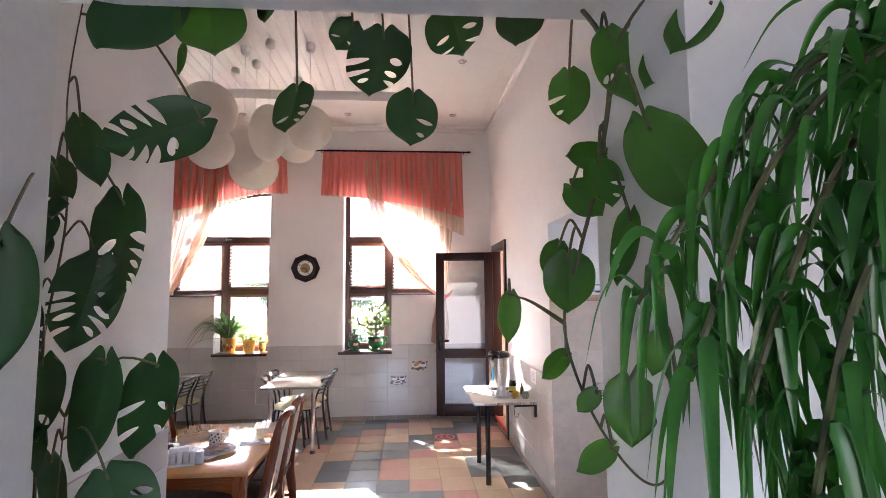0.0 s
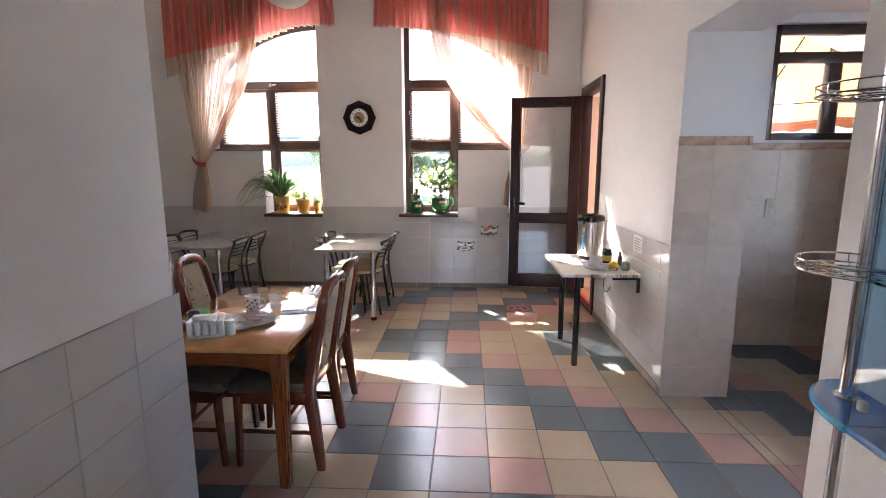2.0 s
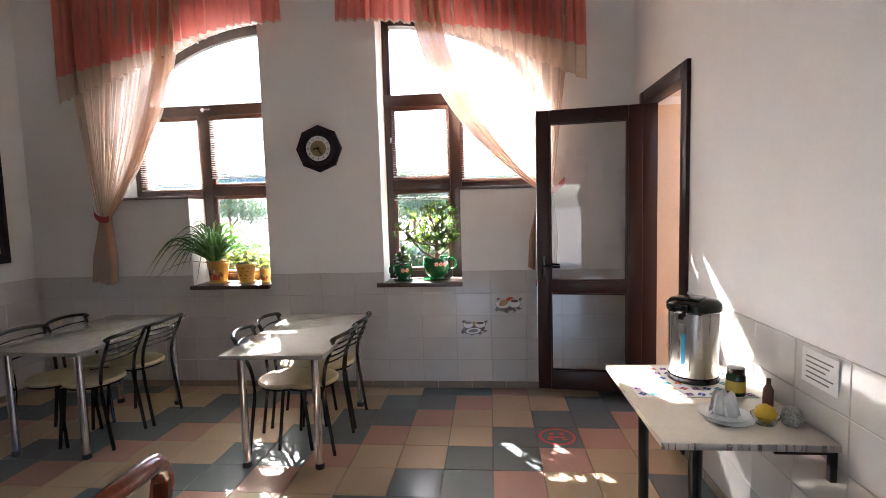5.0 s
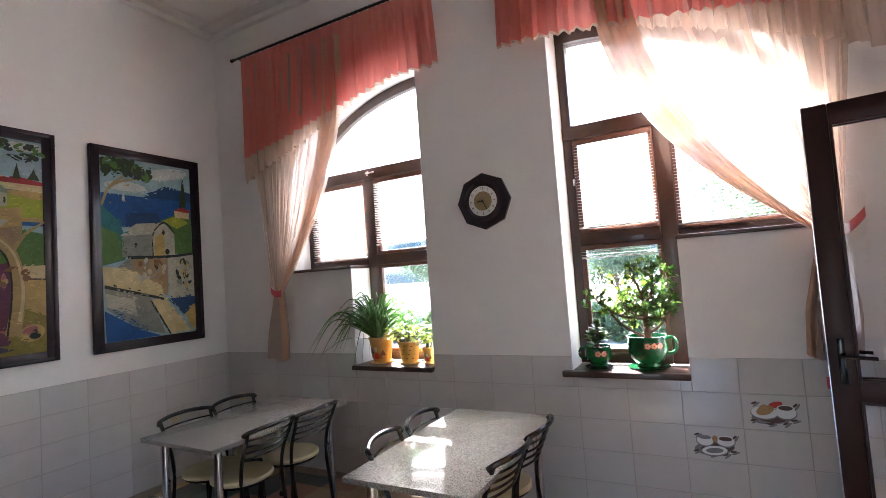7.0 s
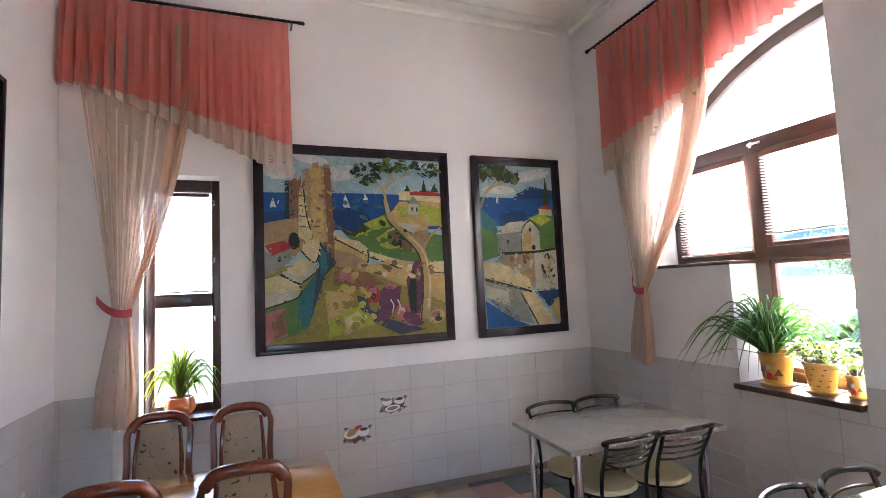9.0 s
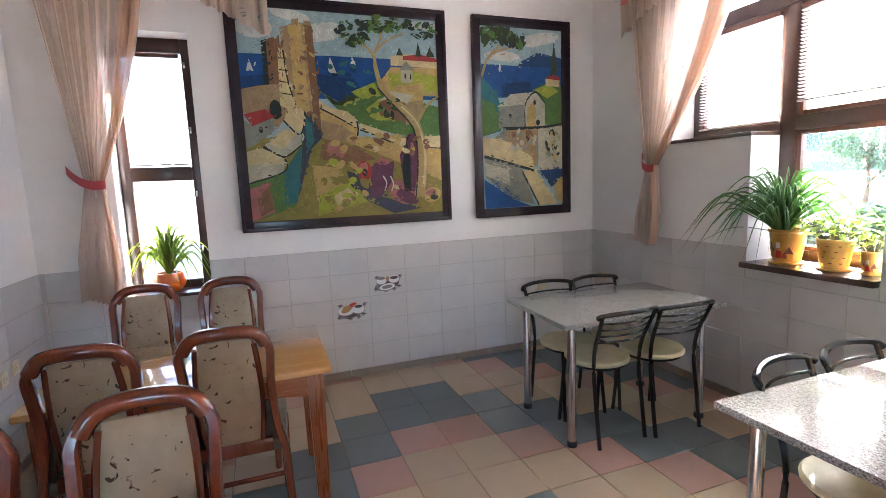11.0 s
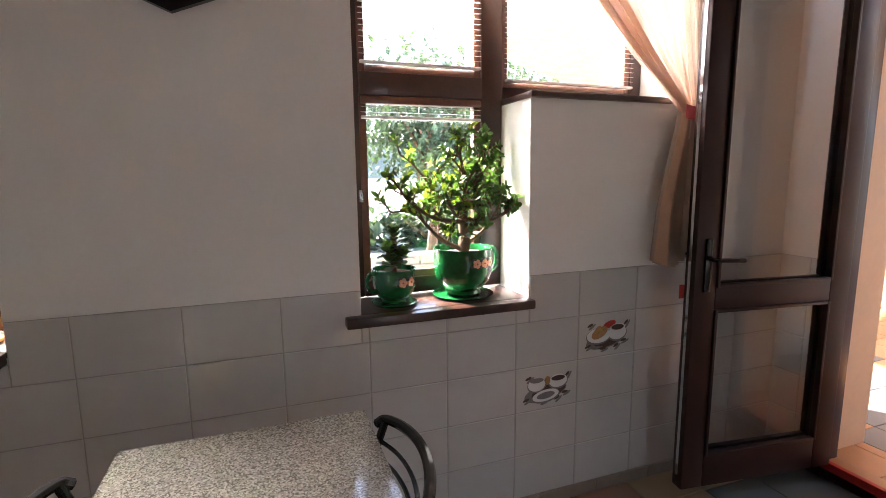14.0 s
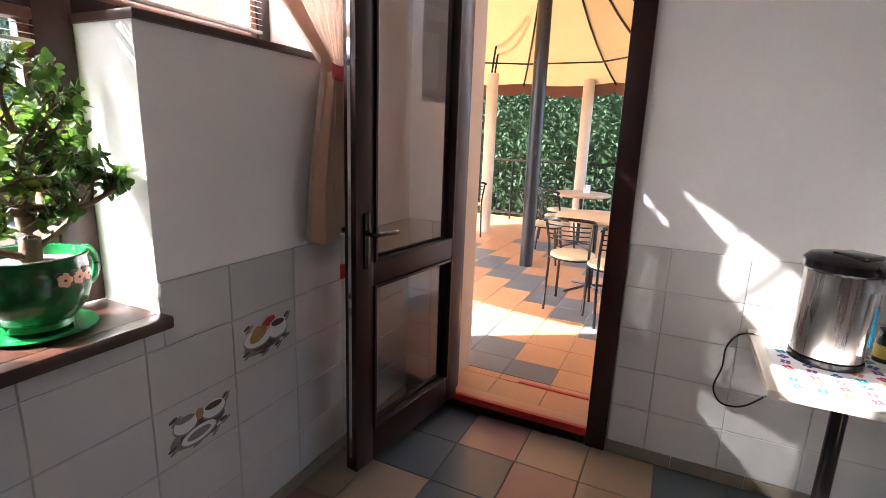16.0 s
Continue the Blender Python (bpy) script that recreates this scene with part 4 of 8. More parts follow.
root = empty("water_heater", "steel electric water heater with a black lid on the wall table", "kettle", "", (5.86, 9.74, 0.75), -42)
root.scale = (0.98, 0.98, 1.10)
bm = bmesh.new()
lathe(bm, [(0.105, 0.0), (0.115, 0.005), (0.113, 0.025), (0.10, 0.028)], seg=32)
part("base", bm, BLACK, root)
bm = bmesh.new()
lathe(bm, [(0.10, 0.027), (0.11, 0.03), (0.112, 0.30), (0.105, 0.305)], seg=32)
part("body", bm, STEEL, root, "brushed steel body")
bm = bmesh.new()
lathe(bm, [(0.113, 0.302), (0.122, 0.31), (0.122, 0.335), (0.105, 0.352), (0.06, 0.36), (0.0, 0.362)], seg=32)
box(bm, (-0.03, -0.165, 0.318), (0.03, -0.10, 0.345), 0.01)
box(bm, (-0.05, -0.09, 0.35), (0.05, 0.02, 0.366), 0.006)
part("lid", bm, BLACK, root)
bm = boxes(((-0.028, -0.122, 0.06), (0.028, -0.105, 0.26)), bevel=0.008)
part("gauge_strip", bm, STEEL, root, "pale gauge strip")
bm = boxes(((-0.008, -0.1255, 0.09), (0.008, -0.122, 0.22)), bevel=0.001)
part("gauge_tube", bm, EDGE_BLUE, root)
bm = bmesh.new()
tube(bm, [(0, -0.12, 0.30), (0, -0.15, 0.30), (0, -0.155, 0.285)], 0.012, 8)
part("spout", bm, BLACK, root)
bm = bmesh.new()
tube(bm, curve([(5.95, 9.82, 0.775), (6.0, 9.92, 0.76), (6.03, 9.985, 0.735), (6.06, 10.02, 0.66), (6.085, 10.02, 0.56), (6.08, 10.04, 0.46), (6.08, 10.0, 0.395), (6.085, 9.92, 0.40), (6.09, 9.84, 0.47)], 6), 0.004, 6)
tagged(link("power_cord", bm, BLACK, None, True), "black power cord hanging from the water heater", "cable")

# patterned mat under the heater
root = empty("table_mat", "white mat printed with small coloured flowers", "mat", "", (5.78, 9.70, 0.7505))
part("cloth", boxes(((-0.24, -0.20, 0), (0.26, 0.215, 0.003)), bevel=0.001), PAPER_W, root)
inks = [material("print_" + n, c, 0.8, grain=30, vary=0.1) for n, c in (("blue", (0.03, 0.08, 0.35)), ("red", (0.5, 0.04, 0.05)), ("teal", (0.02, 0.3, 0.32)), ("purple", (0.2, 0.06, 0.3)), ("orange", (0.6, 0.2, 0.03)))]
for k in range(60):
    i, j = k % 10, k // 10
    bm = bmesh.new()
    r = 0.011
    for q in range(4):
        a = q * math.pi / 2 + k
        lathe(bm, [(r * 0.75, 0), (r * 0.7, 0.0008)], (-0.215 + i * 0.05 + r * math.cos(a), -0.17 + j * 0.068 + r * math.sin(a), 0.0032), 7)
    part("printed_flower", bm, inks[(i * 2 + j * 3) % 5], root, "", False)


# ---- paintings ----
def paint(name, c, k=0.42):
    return material("paint_" + name, tuple(min(0.85, x * 1.12) for x in c), 0.6, grain=14, second=tuple(x * 1.12 * (1 - k) for x in c), bump=0.5, detail=10, spec=0.3)


P = {n: paint(n, c) for n, c in dict(sky=(0.34, 0.47, 0.50), cloud=(0.62, 0.64, 0.58), sea=(0.015, 0.085, 0.27), deep=(0.012, 0.05, 0.15), hill=(0.10, 0.20, 0.05), dark=(0.02, 0.035, 0.03), stone=(0.36, 0.25, 0.13), brick=(0.22, 0.12, 0.06),
                                          ochre=(0.52, 0.37, 0.13), cream=(0.64, 0.53, 0.27), path=(0.27, 0.23, 0.055), lime=(0.38, 0.42, 0.05), shade=(0.055, 0.06, 0.09), red=(0.36, 0.04, 0.04), rose=(0.42, 0.16, 0.14), plum=(0.14, 0.05, 0.09),
                                          bark=(0.44, 0.32, 0.13), leafy=(0.035, 0.055, 0.02), white=(0.72, 0.70, 0.62), grey=(0.26, 0.27, 0.22), teal=(0.04, 0.16, 0.17), pale=(0.50, 0.47, 0.34)).items()}


def oval(cx, cy, rx, ry, n=14, turn=0.0):
    c, s = math.cos(turn), math.sin(turn)
    return [(cx + rx * math.cos(a) * c - ry * math.sin(a) * s, cy + rx * math.cos(a) * s + ry * math.sin(a) * c) for a in (2 * math.pi * k / n for k in range(n))]


def stroke(pts, w0, w1):
    """A tapering brush stroke along points, as an outline."""
    q = curve([(x, y, 0) for x, y in pts], 5)
    left, right = [], []
    for i, p in enumerate(q):
        d = (q[min(i + 1, len(q) - 1)] - q[max(i - 1, 0)]).normalized()
        w = w0 + (w1 - w0) * i / (len(q) - 1)
        left.append((p.x - d.y * w, p.y + d.x * w))
        right.append((p.x + d.y * w, p.y - d.x * w))
    return left + right[::-1]


def inside(x, y, pts):
    r = False
    for (x0, y0), (x1, y1) in zip(pts, pts[1:] + pts[:1]):
        if (y0 > y) != (y1 > y) and x < x0 + (y - y0) * (x1 - x0) / (y1 - y0):
            r = not r
    return r


def top_layer(shapes, x, y):
    hit = "sky"
    for mat, pts in shapes:
        if inside(x, y, pts):
            hit = mat
    return hit


def dab_paint(src, name):
    """The same paint, each dab a little lighter, darker or shifted in hue."""
    m = src.copy()
    m.name = "dab_" + name
    nt = m.node_tree
    b = nt.nodes["Principled BSDF"]
    col = b.inputs["Base Color"].links[0].from_socket
    geo = nt.nodes.new("ShaderNodeNewGeometry")
    hsv = nt.nodes.new("ShaderNodeHueSaturation")
    for sock, lo, hi in (("Value", 0.78, 1.28), ("Hue", 0.485, 0.515)):
        mr = nt.nodes.new("ShaderNodeMapRange")
        mr.inputs["To Min"].default_value, mr.inputs["To Max"].default_value = lo, hi
        if sock == "Hue":
            mu = nt.nodes.new("ShaderNodeMath")
            mu.operation = "FRACT"
            ml = nt.nodes.new("ShaderNodeMath")
            ml.operation = "MULTIPLY"
            ml.inputs[1].default_value = 7.31
            nt.links.new(geo.outputs["Random Per Island"], ml.inputs[0])
            nt.links.new(ml.outputs[0], mu.inputs[0])
            nt.links.new(mu.outputs[0], mr.inputs["Value"])
        else:
            nt.links.new(geo.outputs["Random Per Island"], mr.inputs["Value"])
        nt.links.new(mr.outputs[0], hsv.inputs[sock])
    nt.links.new(col, hsv.inputs["Color"])
    nt.links.new(hsv.outputs[0], b.inputs["Base Color"])
    return m


DAB = {n: dab_paint(m, n) for n, m in P.items()}


def painting(label, m, w, h, shapes):
    """A framed canvas, w by h; its picture is built of thin layers of paint. m sets it: x right, y up, z out of the wall."""
    root = new("painting")
    root.empty_display_size = 0.1
    root.matrix_world = m
    tagged(root, label, "painting", "framed paintings")
    f = 0.075
    cw, ch = w - 2 * f, h - 2 * f
    for lo, hi in (((-w / 2, -h / 2), (-w / 2 + f, h / 2)), ((w / 2 - f, -h / 2), (w / 2, h / 2)), ((-w / 2 + f, -h / 2), (w / 2 - f, -h / 2 + f)), ((-w / 2 + f, h / 2 - f), (w / 2 - f, h / 2))):
        bm = bmesh.new()
        box(bm, (*lo, 0.0), (*hi, 0.028), 0.006)
        part("frame_bar", bm, CLOCKWOOD, root, "black lacquered frame")
    for lo, hi in (((-w / 2, -h / 2), (-w / 2 + 0.03, h / 2)), ((w / 2 - 0.03, -h / 2), (w / 2, h / 2)), ((-w / 2 + 0.03, -h / 2), (w / 2 - 0.03, -h / 2 + 0.03)), ((-w / 2 + 0.03, h / 2 - 0.03), (w / 2 - 0.03, h / 2))):
        bm = bmesh.new()
        box(bm, (*lo, 0.0285), (*hi, 0.042), 0.008)
        part("frame_lip", bm, CLOCKWOOD, root)
    canvas = part("canvas", boxes(((-cw / 2, -ch / 2, 0.0), (cw / 2, ch / 2, 0.012))), P["sky"], root, "", False)
    for k, (mat, pts) in enumerate(shapes):
        bm = bmesh.new()
        z = 0.0125 + 0.0003 * k
        vs = [bm.verts.new(((min(1, max(0, x)) - 0.5) * cw, (min(1, max(0, y)) - 0.5) * ch, z)) for x, y in pts]
        face = bm.faces.new(vs)
        bmesh.ops.triangulate(bm, faces=[face])
        bm.normal_update()
        if sum(fc.normal.z for fc in bm.faces) < 0:
            bmesh.ops.reverse_faces(bm, faces=list(bm.faces))
        part("paint_layer", bm, P[mat], canvas, "", False)
    # loose dabs of the same colours over the layers
    rd_ = random.Random(len(shapes) * 7 + int(w * 100))
    used = ["sky"] + [s[0] for s in shapes]
    kinds = sorted(set(used))
    bm = bmesh.new()
    for k in range(int(1500 * cw * ch)):
        x, y = rd_.random(), rd_.random()
        hit = top_layer(shapes, x, y)
        along = 2.6 * noise.noise(Vector((x * 3, y * 3, len(shapes)))) + (0.0 if hit in ("sea", "sky", "deep") else rd_.choice((0.3, 0.8, 1.3)))
        ln, wd = rd_.uniform(0.008, 0.02), rd_.uniform(0.003, 0.006)
        if any(top_layer(shapes, x + ln * math.cos(along) * s / cw, y + ln * math.sin(along) * s / ch) != hit for s in (-0.9, 0.9)):
            continue
        px, py = (x - 0.5) * (cw - 0.08), (y - 0.5) * (ch - 0.08)
        vs = [bm.verts.new((u, v, 0.0127 + 0.0003 * len(shapes) + 0.000002 * k)) for u, v in oval(px, py, ln, wd, 8, along)]
        fc = bm.faces.new(vs)
        fc.material_index = kinds.index(hit)
    tagged(part("brushwork", bm, [DAB[n] for n in kinds], canvas, "", False), kind="stuff")
    return root


rp = random.Random(91)


def clumps(mats, cx, cy, rx, ry, n, size):
    """Loose round strokes that fill an ellipse: foliage, mottled ground."""
    out = []
    for k in range(n):
        a, q = rp.uniform(0, 6.28), math.sqrt(rp.random())
        out.append((rp.choice(mats), oval(cx + rx * q * math.cos(a), cy + ry * q * math.sin(a), size * rp.uniform(0.6, 1.5), size * rp.uniform(0.35, 0.8), 8, rp.uniform(-0.8, 0.8))))
    return out


# sky, sea and far shore
BIG = [("cloud", oval(0.398, 0.907, 0.115, 0.044, turn=0.2)), ("cloud", oval(0.077, 0.908, 0.088, 0.047, turn=0)), ("cloud", oval(0.244, 0.978, 0.106, 0.027, turn=-0.2)),
        ("cloud", oval(0.934, 0.971, 0.080, 0.024, turn=0)), ("sea", [(0.00, 0.789), (0.467, 0.796), (1.00, 0.794), (1.00, 0.596), (0.00, 0.586)]), ("deep", [(0.352, 0.711), (0.54, 0.689), (0.59, 0.636), (0.463, 0.576), (0.356, 0.624)]),
        ("deep", [(0.00, 0.686), (0.109, 0.696), (0.108, 0.604), (0.00, 0.602)]), ("white", [(0.045, 0.766), (0.064, 0.711), (0.029, 0.71)]), ("white", [(0.428, 0.796), (0.459, 0.714), (0.415, 0.716)]),
        ("white", [(0.541, 0.798), (0.56, 0.759), (0.531, 0.758)]), ("dark", [(0.409, 0.712), (0.466, 0.71), (0.455, 0.699), (0.418, 0.702)]), ("ochre", [(0.674, 0.674), (0.742, 0.754), (1.00, 0.762), (1.00, 0.614), (0.70, 0.611)]),
        ("lime", [(0.722, 0.72), (0.857, 0.739), (1.00, 0.718), (1.00, 0.633), (0.739, 0.638)]), ("cream", [(0.744, 0.809), (0.821, 0.823), (1.00, 0.809), (1.00, 0.758), (0.742, 0.763)]), ("red", [(0.811, 0.812), (0.899, 0.826), (1.00, 0.807), (1.00, 0.79), (0.81, 0.793)]),
        ("leafy", [(0.881, 0.814), (0.898, 0.89), (0.913, 0.815)]), ("leafy", [(0.939, 0.816), (0.965, 0.868), (0.989, 0.814)]), ("leafy", [(0.774, 0.814), (0.793, 0.855), (0.813, 0.815)])]
# green slope and church
BIG += [("path", [(0, 0), (1, 0), (1, 0.40), (0, 0.40)]), ("hill", [(0.359, 0.633), (0.463, 0.569), (0.572, 0.641), (0.665, 0.686), (0.738, 0.611), (1.00, 0.558), (1.00, 0.40), (0.77, 0.412), (0.55, 0.471), (0.462, 0.529)]), ("lime", [(0.526, 0.626), (0.646, 0.675), (0.682, 0.61), (0.589, 0.588)]), ("lime", [(0.597, 0.542), (0.681, 0.601), (0.753, 0.481), (0.641, 0.488)]),
        ("leafy", [(0.394, 0.607), (0.454, 0.576), (0.544, 0.609), (0.498, 0.555), (0.428, 0.564)]), ("ochre", [(0.749, 0.662), (0.914, 0.68), (0.913, 0.554), (0.86, 0.543), (0.747, 0.608)]), ("brick", [(0.668, 0.578), (0.738, 0.604), (0.817, 0.575), (0.813, 0.466), (0.67, 0.513)]),
        ("stone", [(0.813, 0.575), (0.915, 0.595), (0.908, 0.521), (0.863, 0.466), (0.809, 0.466)]), ("pale", [(0.662, 0.578), (0.739, 0.633), (0.863, 0.616), (0.822, 0.572), (0.738, 0.602)]), ("pale", [(0.795, 0.744), (0.859, 0.746), (0.857, 0.679), (0.793, 0.678)]),
        ("grey", [(0.788, 0.74), (0.826, 0.788), (0.867, 0.743)]), ("dark", oval(0.701, 0.521, 0.011, 0.022, turn=0)), ("dark", oval(0.737, 0.513, 0.011, 0.024, turn=0)),
        ("dark", oval(0.819, 0.712, 0.005, 0.015, turn=0)), ("dark", oval(0.848, 0.709, 0.005, 0.015, turn=0))]
# ruined tower and steps
BIG += [("brick", [(0.106, 0.848), (0.192, 0.878), (0.203, 0.601), (0.108, 0.60)]), ("dark", [(0.106, 0.848), (0.129, 0.856), (0.131, 0.601), (0.108, 0.60)]), ("stone", [(0.00, 0.626), (0.076, 0.643), (0.174, 0.655), (0.226, 0.55), (0.156, 0.449), (0.00, 0.52)]),
        ("dark", oval(0.149, 0.533, 0.028, 0.046, turn=0)), ("stone", [(0.196, 0.913), (0.253, 0.932), (0.254, 0.953), (0.288, 0.96), (0.288, 0.939), (0.312, 0.938), (0.312, 0.952), (0.343, 0.949), (0.351, 0.926), (0.357, 0.468), (0.366, 0.398), (0.297, 0.431), (0.223, 0.55)]), ("ochre", [(0.235, 0.924), (0.298, 0.934), (0.316, 0.448), (0.292, 0.438), (0.248, 0.545)]),
        ("brick", [(0.312, 0.933), (0.351, 0.926), (0.365, 0.403), (0.332, 0.421)]), ("red", oval(0.279, 0.775, 0.011, 0.017, turn=0)), ("dark", oval(0.281, 0.774, 0.005, 0.014, turn=0)),
        ("cream", [(0.18, 0.824), (0.202, 0.807), (0.205, 0.759), (0.221, 0.708), (0.217, 0.656), (0.23, 0.605), (0.248, 0.554), (0.214, 0.528), (0.173, 0.554)]), ("dark", stroke([(0.205, 0.811), (0.211, 0.725), (0.224, 0.639), (0.25, 0.551)], 0.004, 0.003)), ("dark", stroke([(0.18, 0.775), (0.218, 0.771)], 0.003, 0.002)),
        ("dark", stroke([(0.18, 0.72), (0.223, 0.716)], 0.003, 0.002)), ("dark", stroke([(0.177, 0.666), (0.224, 0.66)], 0.003, 0.002)), ("dark", stroke([(0.177, 0.611), (0.233, 0.605)], 0.003, 0.002)),
        ("grey", [(0.00, 0.483), (0.036, 0.457), (0.134, 0.496), (0.134, 0.433), (0.012, 0.352), (0.00, 0.359)]), ("red", [(0.00, 0.51), (0.10, 0.535), (0.142, 0.498), (0.036, 0.455)]), ("dark", oval(0.074, 0.437, 0.009, 0.015, turn=0))]
# pale stepped wall and its shadow
BIG += [("hill", [(0.00, 0.191), (0.166, 0.24), (0.259, 0.368), (0.286, 0.529), (0.316, 0.431), (0.212, 0.067), (0.00, 0.00)]), ("teal", [(0.166, 0.237), (0.259, 0.357), (0.222, 0.087), (0.154, 0.071)]), ("rose", [(0.00, 0.159), (0.088, 0.187), (0.109, 0.044), (0.00, 0.002)]),
        ("brick", [(0.028, 0.113), (0.091, 0.174), (0.103, 0.057), (0.043, 0.024)]), ("shade", [(0.288, 0.529), (0.316, 0.493), (0.366, 0.398), (0.306, 0.346), (0.222, 0.083), (0.264, 0.367)]), ("teal", [(0.289, 0.503), (0.316, 0.46), (0.322, 0.383), (0.279, 0.317)]),
        ("cream", [(0.181, 0.483), (0.206, 0.537), (0.288, 0.541), (0.274, 0.447), (0.247, 0.417)]), ("pale", [(0.08, 0.361), (0.173, 0.443), (0.252, 0.433), (0.261, 0.366), (0.172, 0.309)]), ("cream", [(0.107, 0.37), (0.176, 0.436), (0.245, 0.427), (0.172, 0.344)]),
        ("cream", [(0.00, 0.336), (0.076, 0.354), (0.172, 0.301), (0.165, 0.237), (0.00, 0.185)]), ("pale", [(0.00, 0.275), (0.167, 0.273), (0.165, 0.237), (0.00, 0.185)]), ("dark", stroke([(0.181, 0.483), (0.247, 0.417), (0.274, 0.447), (0.288, 0.541)], 0.004, 0.003)),
        ("dark", stroke([(0.08, 0.361), (0.172, 0.309), (0.261, 0.366)], 0.004, 0.003)), ("dark", stroke([(0.00, 0.185), (0.165, 0.237), (0.172, 0.301), (0.076, 0.354)], 0.004, 0.003))]
# far wall and path
BIG += [("path", [(0.365, 0.40), (0.53, 0.363), (0.765, 0.269), (0.999, 0.172), (0.998, 0.00), (0.259, 0.001), (0.212, 0.067), (0.306, 0.346)]), ("ochre", [(0.358, 0.572), (0.543, 0.476), (0.547, 0.404), (0.769, 0.376), (1.00, 0.336), (0.999, 0.168), (0.765, 0.269), (0.53, 0.363), (0.366, 0.398)]), ("stone", [(0.366, 0.486), (0.461, 0.459), (0.535, 0.415), (0.533, 0.363), (0.366, 0.398)]),
        ("cream", [(0.359, 0.582), (0.41, 0.546), (0.498, 0.529), (0.549, 0.485), (0.541, 0.448), (0.462, 0.492), (0.362, 0.544)]), ("cream", [(0.559, 0.471), (0.659, 0.44), (0.769, 0.394), (1.00, 0.408), (0.998, 0.343), (0.787, 0.356), (0.639, 0.412), (0.558, 0.439)]), ("dark", stroke([(0.361, 0.543), (0.462, 0.491), (0.541, 0.446)], 0.004, 0.003)),
        ("dark", stroke([(0.543, 0.482), (0.549, 0.441), (0.543, 0.406)], 0.004, 0.004)), ("dark", stroke([(0.558, 0.438), (0.639, 0.41), (0.787, 0.355), (0.998, 0.341)], 0.004, 0.003)), ("brick", [(0.366, 0.393), (0.53, 0.352), (0.636, 0.29), (0.466, 0.261), (0.341, 0.298)]),
        ("rose", [(0.39, 0.379), (0.494, 0.349), (0.458, 0.299), (0.38, 0.314)]), ("ochre", [(0.303, 0.266), (0.44, 0.248), (0.482, 0.158), (0.318, 0.09)]), ("lime", [(0.327, 0.114), (0.491, 0.183), (0.586, 0.076), (0.317, 0.012)]),
        ("cream", [(0.403, 0.11), (0.481, 0.149), (0.524, 0.087), (0.419, 0.051)]), ("shade", [(0.474, 0.235), (0.555, 0.206), (0.649, 0.098), (0.875, 0.025), (0.72, 0.004), (0.577, 0.078), (0.494, 0.157)])]
# jars and the old pine
BIG += [("plum", [(0.603, 0.248), (0.654, 0.286), (0.732, 0.27), (0.716, 0.174), (0.653, 0.095), (0.593, 0.08)]), ("rose", oval(0.673, 0.275, 0.035, 0.017, turn=0)), ("rose", oval(0.775, 0.11, 0.088, 0.056, turn=-0.45)),
        ("plum", oval(0.797, 0.087, 0.067, 0.031, turn=-0.45)), ("cream", oval(0.737, 0.143, 0.018, 0.010, turn=-0.5)), ("red", oval(0.566, 0.23, 0.042, 0.051, turn=0)),
        ("rose", oval(0.563, 0.247, 0.025, 0.024, turn=0)), ("dark", oval(0.57, 0.223, 0.014, 0.019, turn=0)), ("white", stroke([(0.667, 0.202), (0.684, 0.166), (0.672, 0.125)], 0.004, 0.003)),
        ("white", stroke([(0.707, 0.20), (0.721, 0.161), (0.709, 0.12)], 0.004, 0.003)), ("ochre", oval(0.939, 0.093, 0.053, 0.039, turn=0.3)), ("rose", oval(0.932, 0.106, 0.032, 0.017, turn=0.3)),
        ("dark", oval(0.95, 0.08, 0.023, 0.015, turn=0)), ("plum", [(0.783, 0.118), (0.763, 0.305), (0.817, 0.412), (0.862, 0.424), (0.865, 0.284), (0.847, 0.115)]), ("dark", [(0.783, 0.118), (0.774, 0.251), (0.806, 0.376), (0.823, 0.286), (0.817, 0.117)]),
        ("rose", oval(0.836, 0.336, 0.011, 0.037, turn=0)), ("bark", stroke([(0.865, 0.084), (0.89, 0.248), (0.887, 0.375), (0.858, 0.48), (0.774, 0.564), (0.692, 0.636), (0.659, 0.737), (0.65, 0.819)], 0.030, 0.008)), ("cream", stroke([(0.89, 0.14), (0.907, 0.265), (0.899, 0.374), (0.864, 0.48), (0.784, 0.557)], 0.008, 0.004)),
        ("dark", stroke([(0.845, 0.089), (0.863, 0.249), (0.86, 0.384), (0.829, 0.47), (0.746, 0.557), (0.664, 0.646)], 0.004, 0.003)), ("bark", stroke([(0.872, 0.48), (0.921, 0.554), (0.997, 0.614)], 0.011, 0.004)), ("bark", stroke([(0.65, 0.809), (0.599, 0.853), (0.508, 0.876)], 0.006, 0.004)),
        ("bark", stroke([(0.654, 0.819), (0.727, 0.882), (0.828, 0.924)], 0.006, 0.004)), ("bark", stroke([(0.657, 0.824), (0.693, 0.899), (0.672, 0.954)], 0.005, 0.003))]
BIG += clumps(("leafy", "leafy", "dark", "hill"), 0.556, 0.915, 0.088, 0.051, 30, 0.018) + clumps(("leafy", "leafy", "dark", "hill"), 0.672, 0.954, 0.088, 0.037, 28, 0.018) + clumps(("leafy", "leafy", "dark", "hill"), 0.787, 0.96, 0.071, 0.027, 18, 0.016) + clumps(("leafy", "leafy", "dark", "hill"), 0.913, 0.929, 0.074, 0.041, 26, 0.016) + clumps(("leafy", "leafy", "dark", "hill"), 0.549, 0.851, 0.050, 0.020, 10, 0.014)
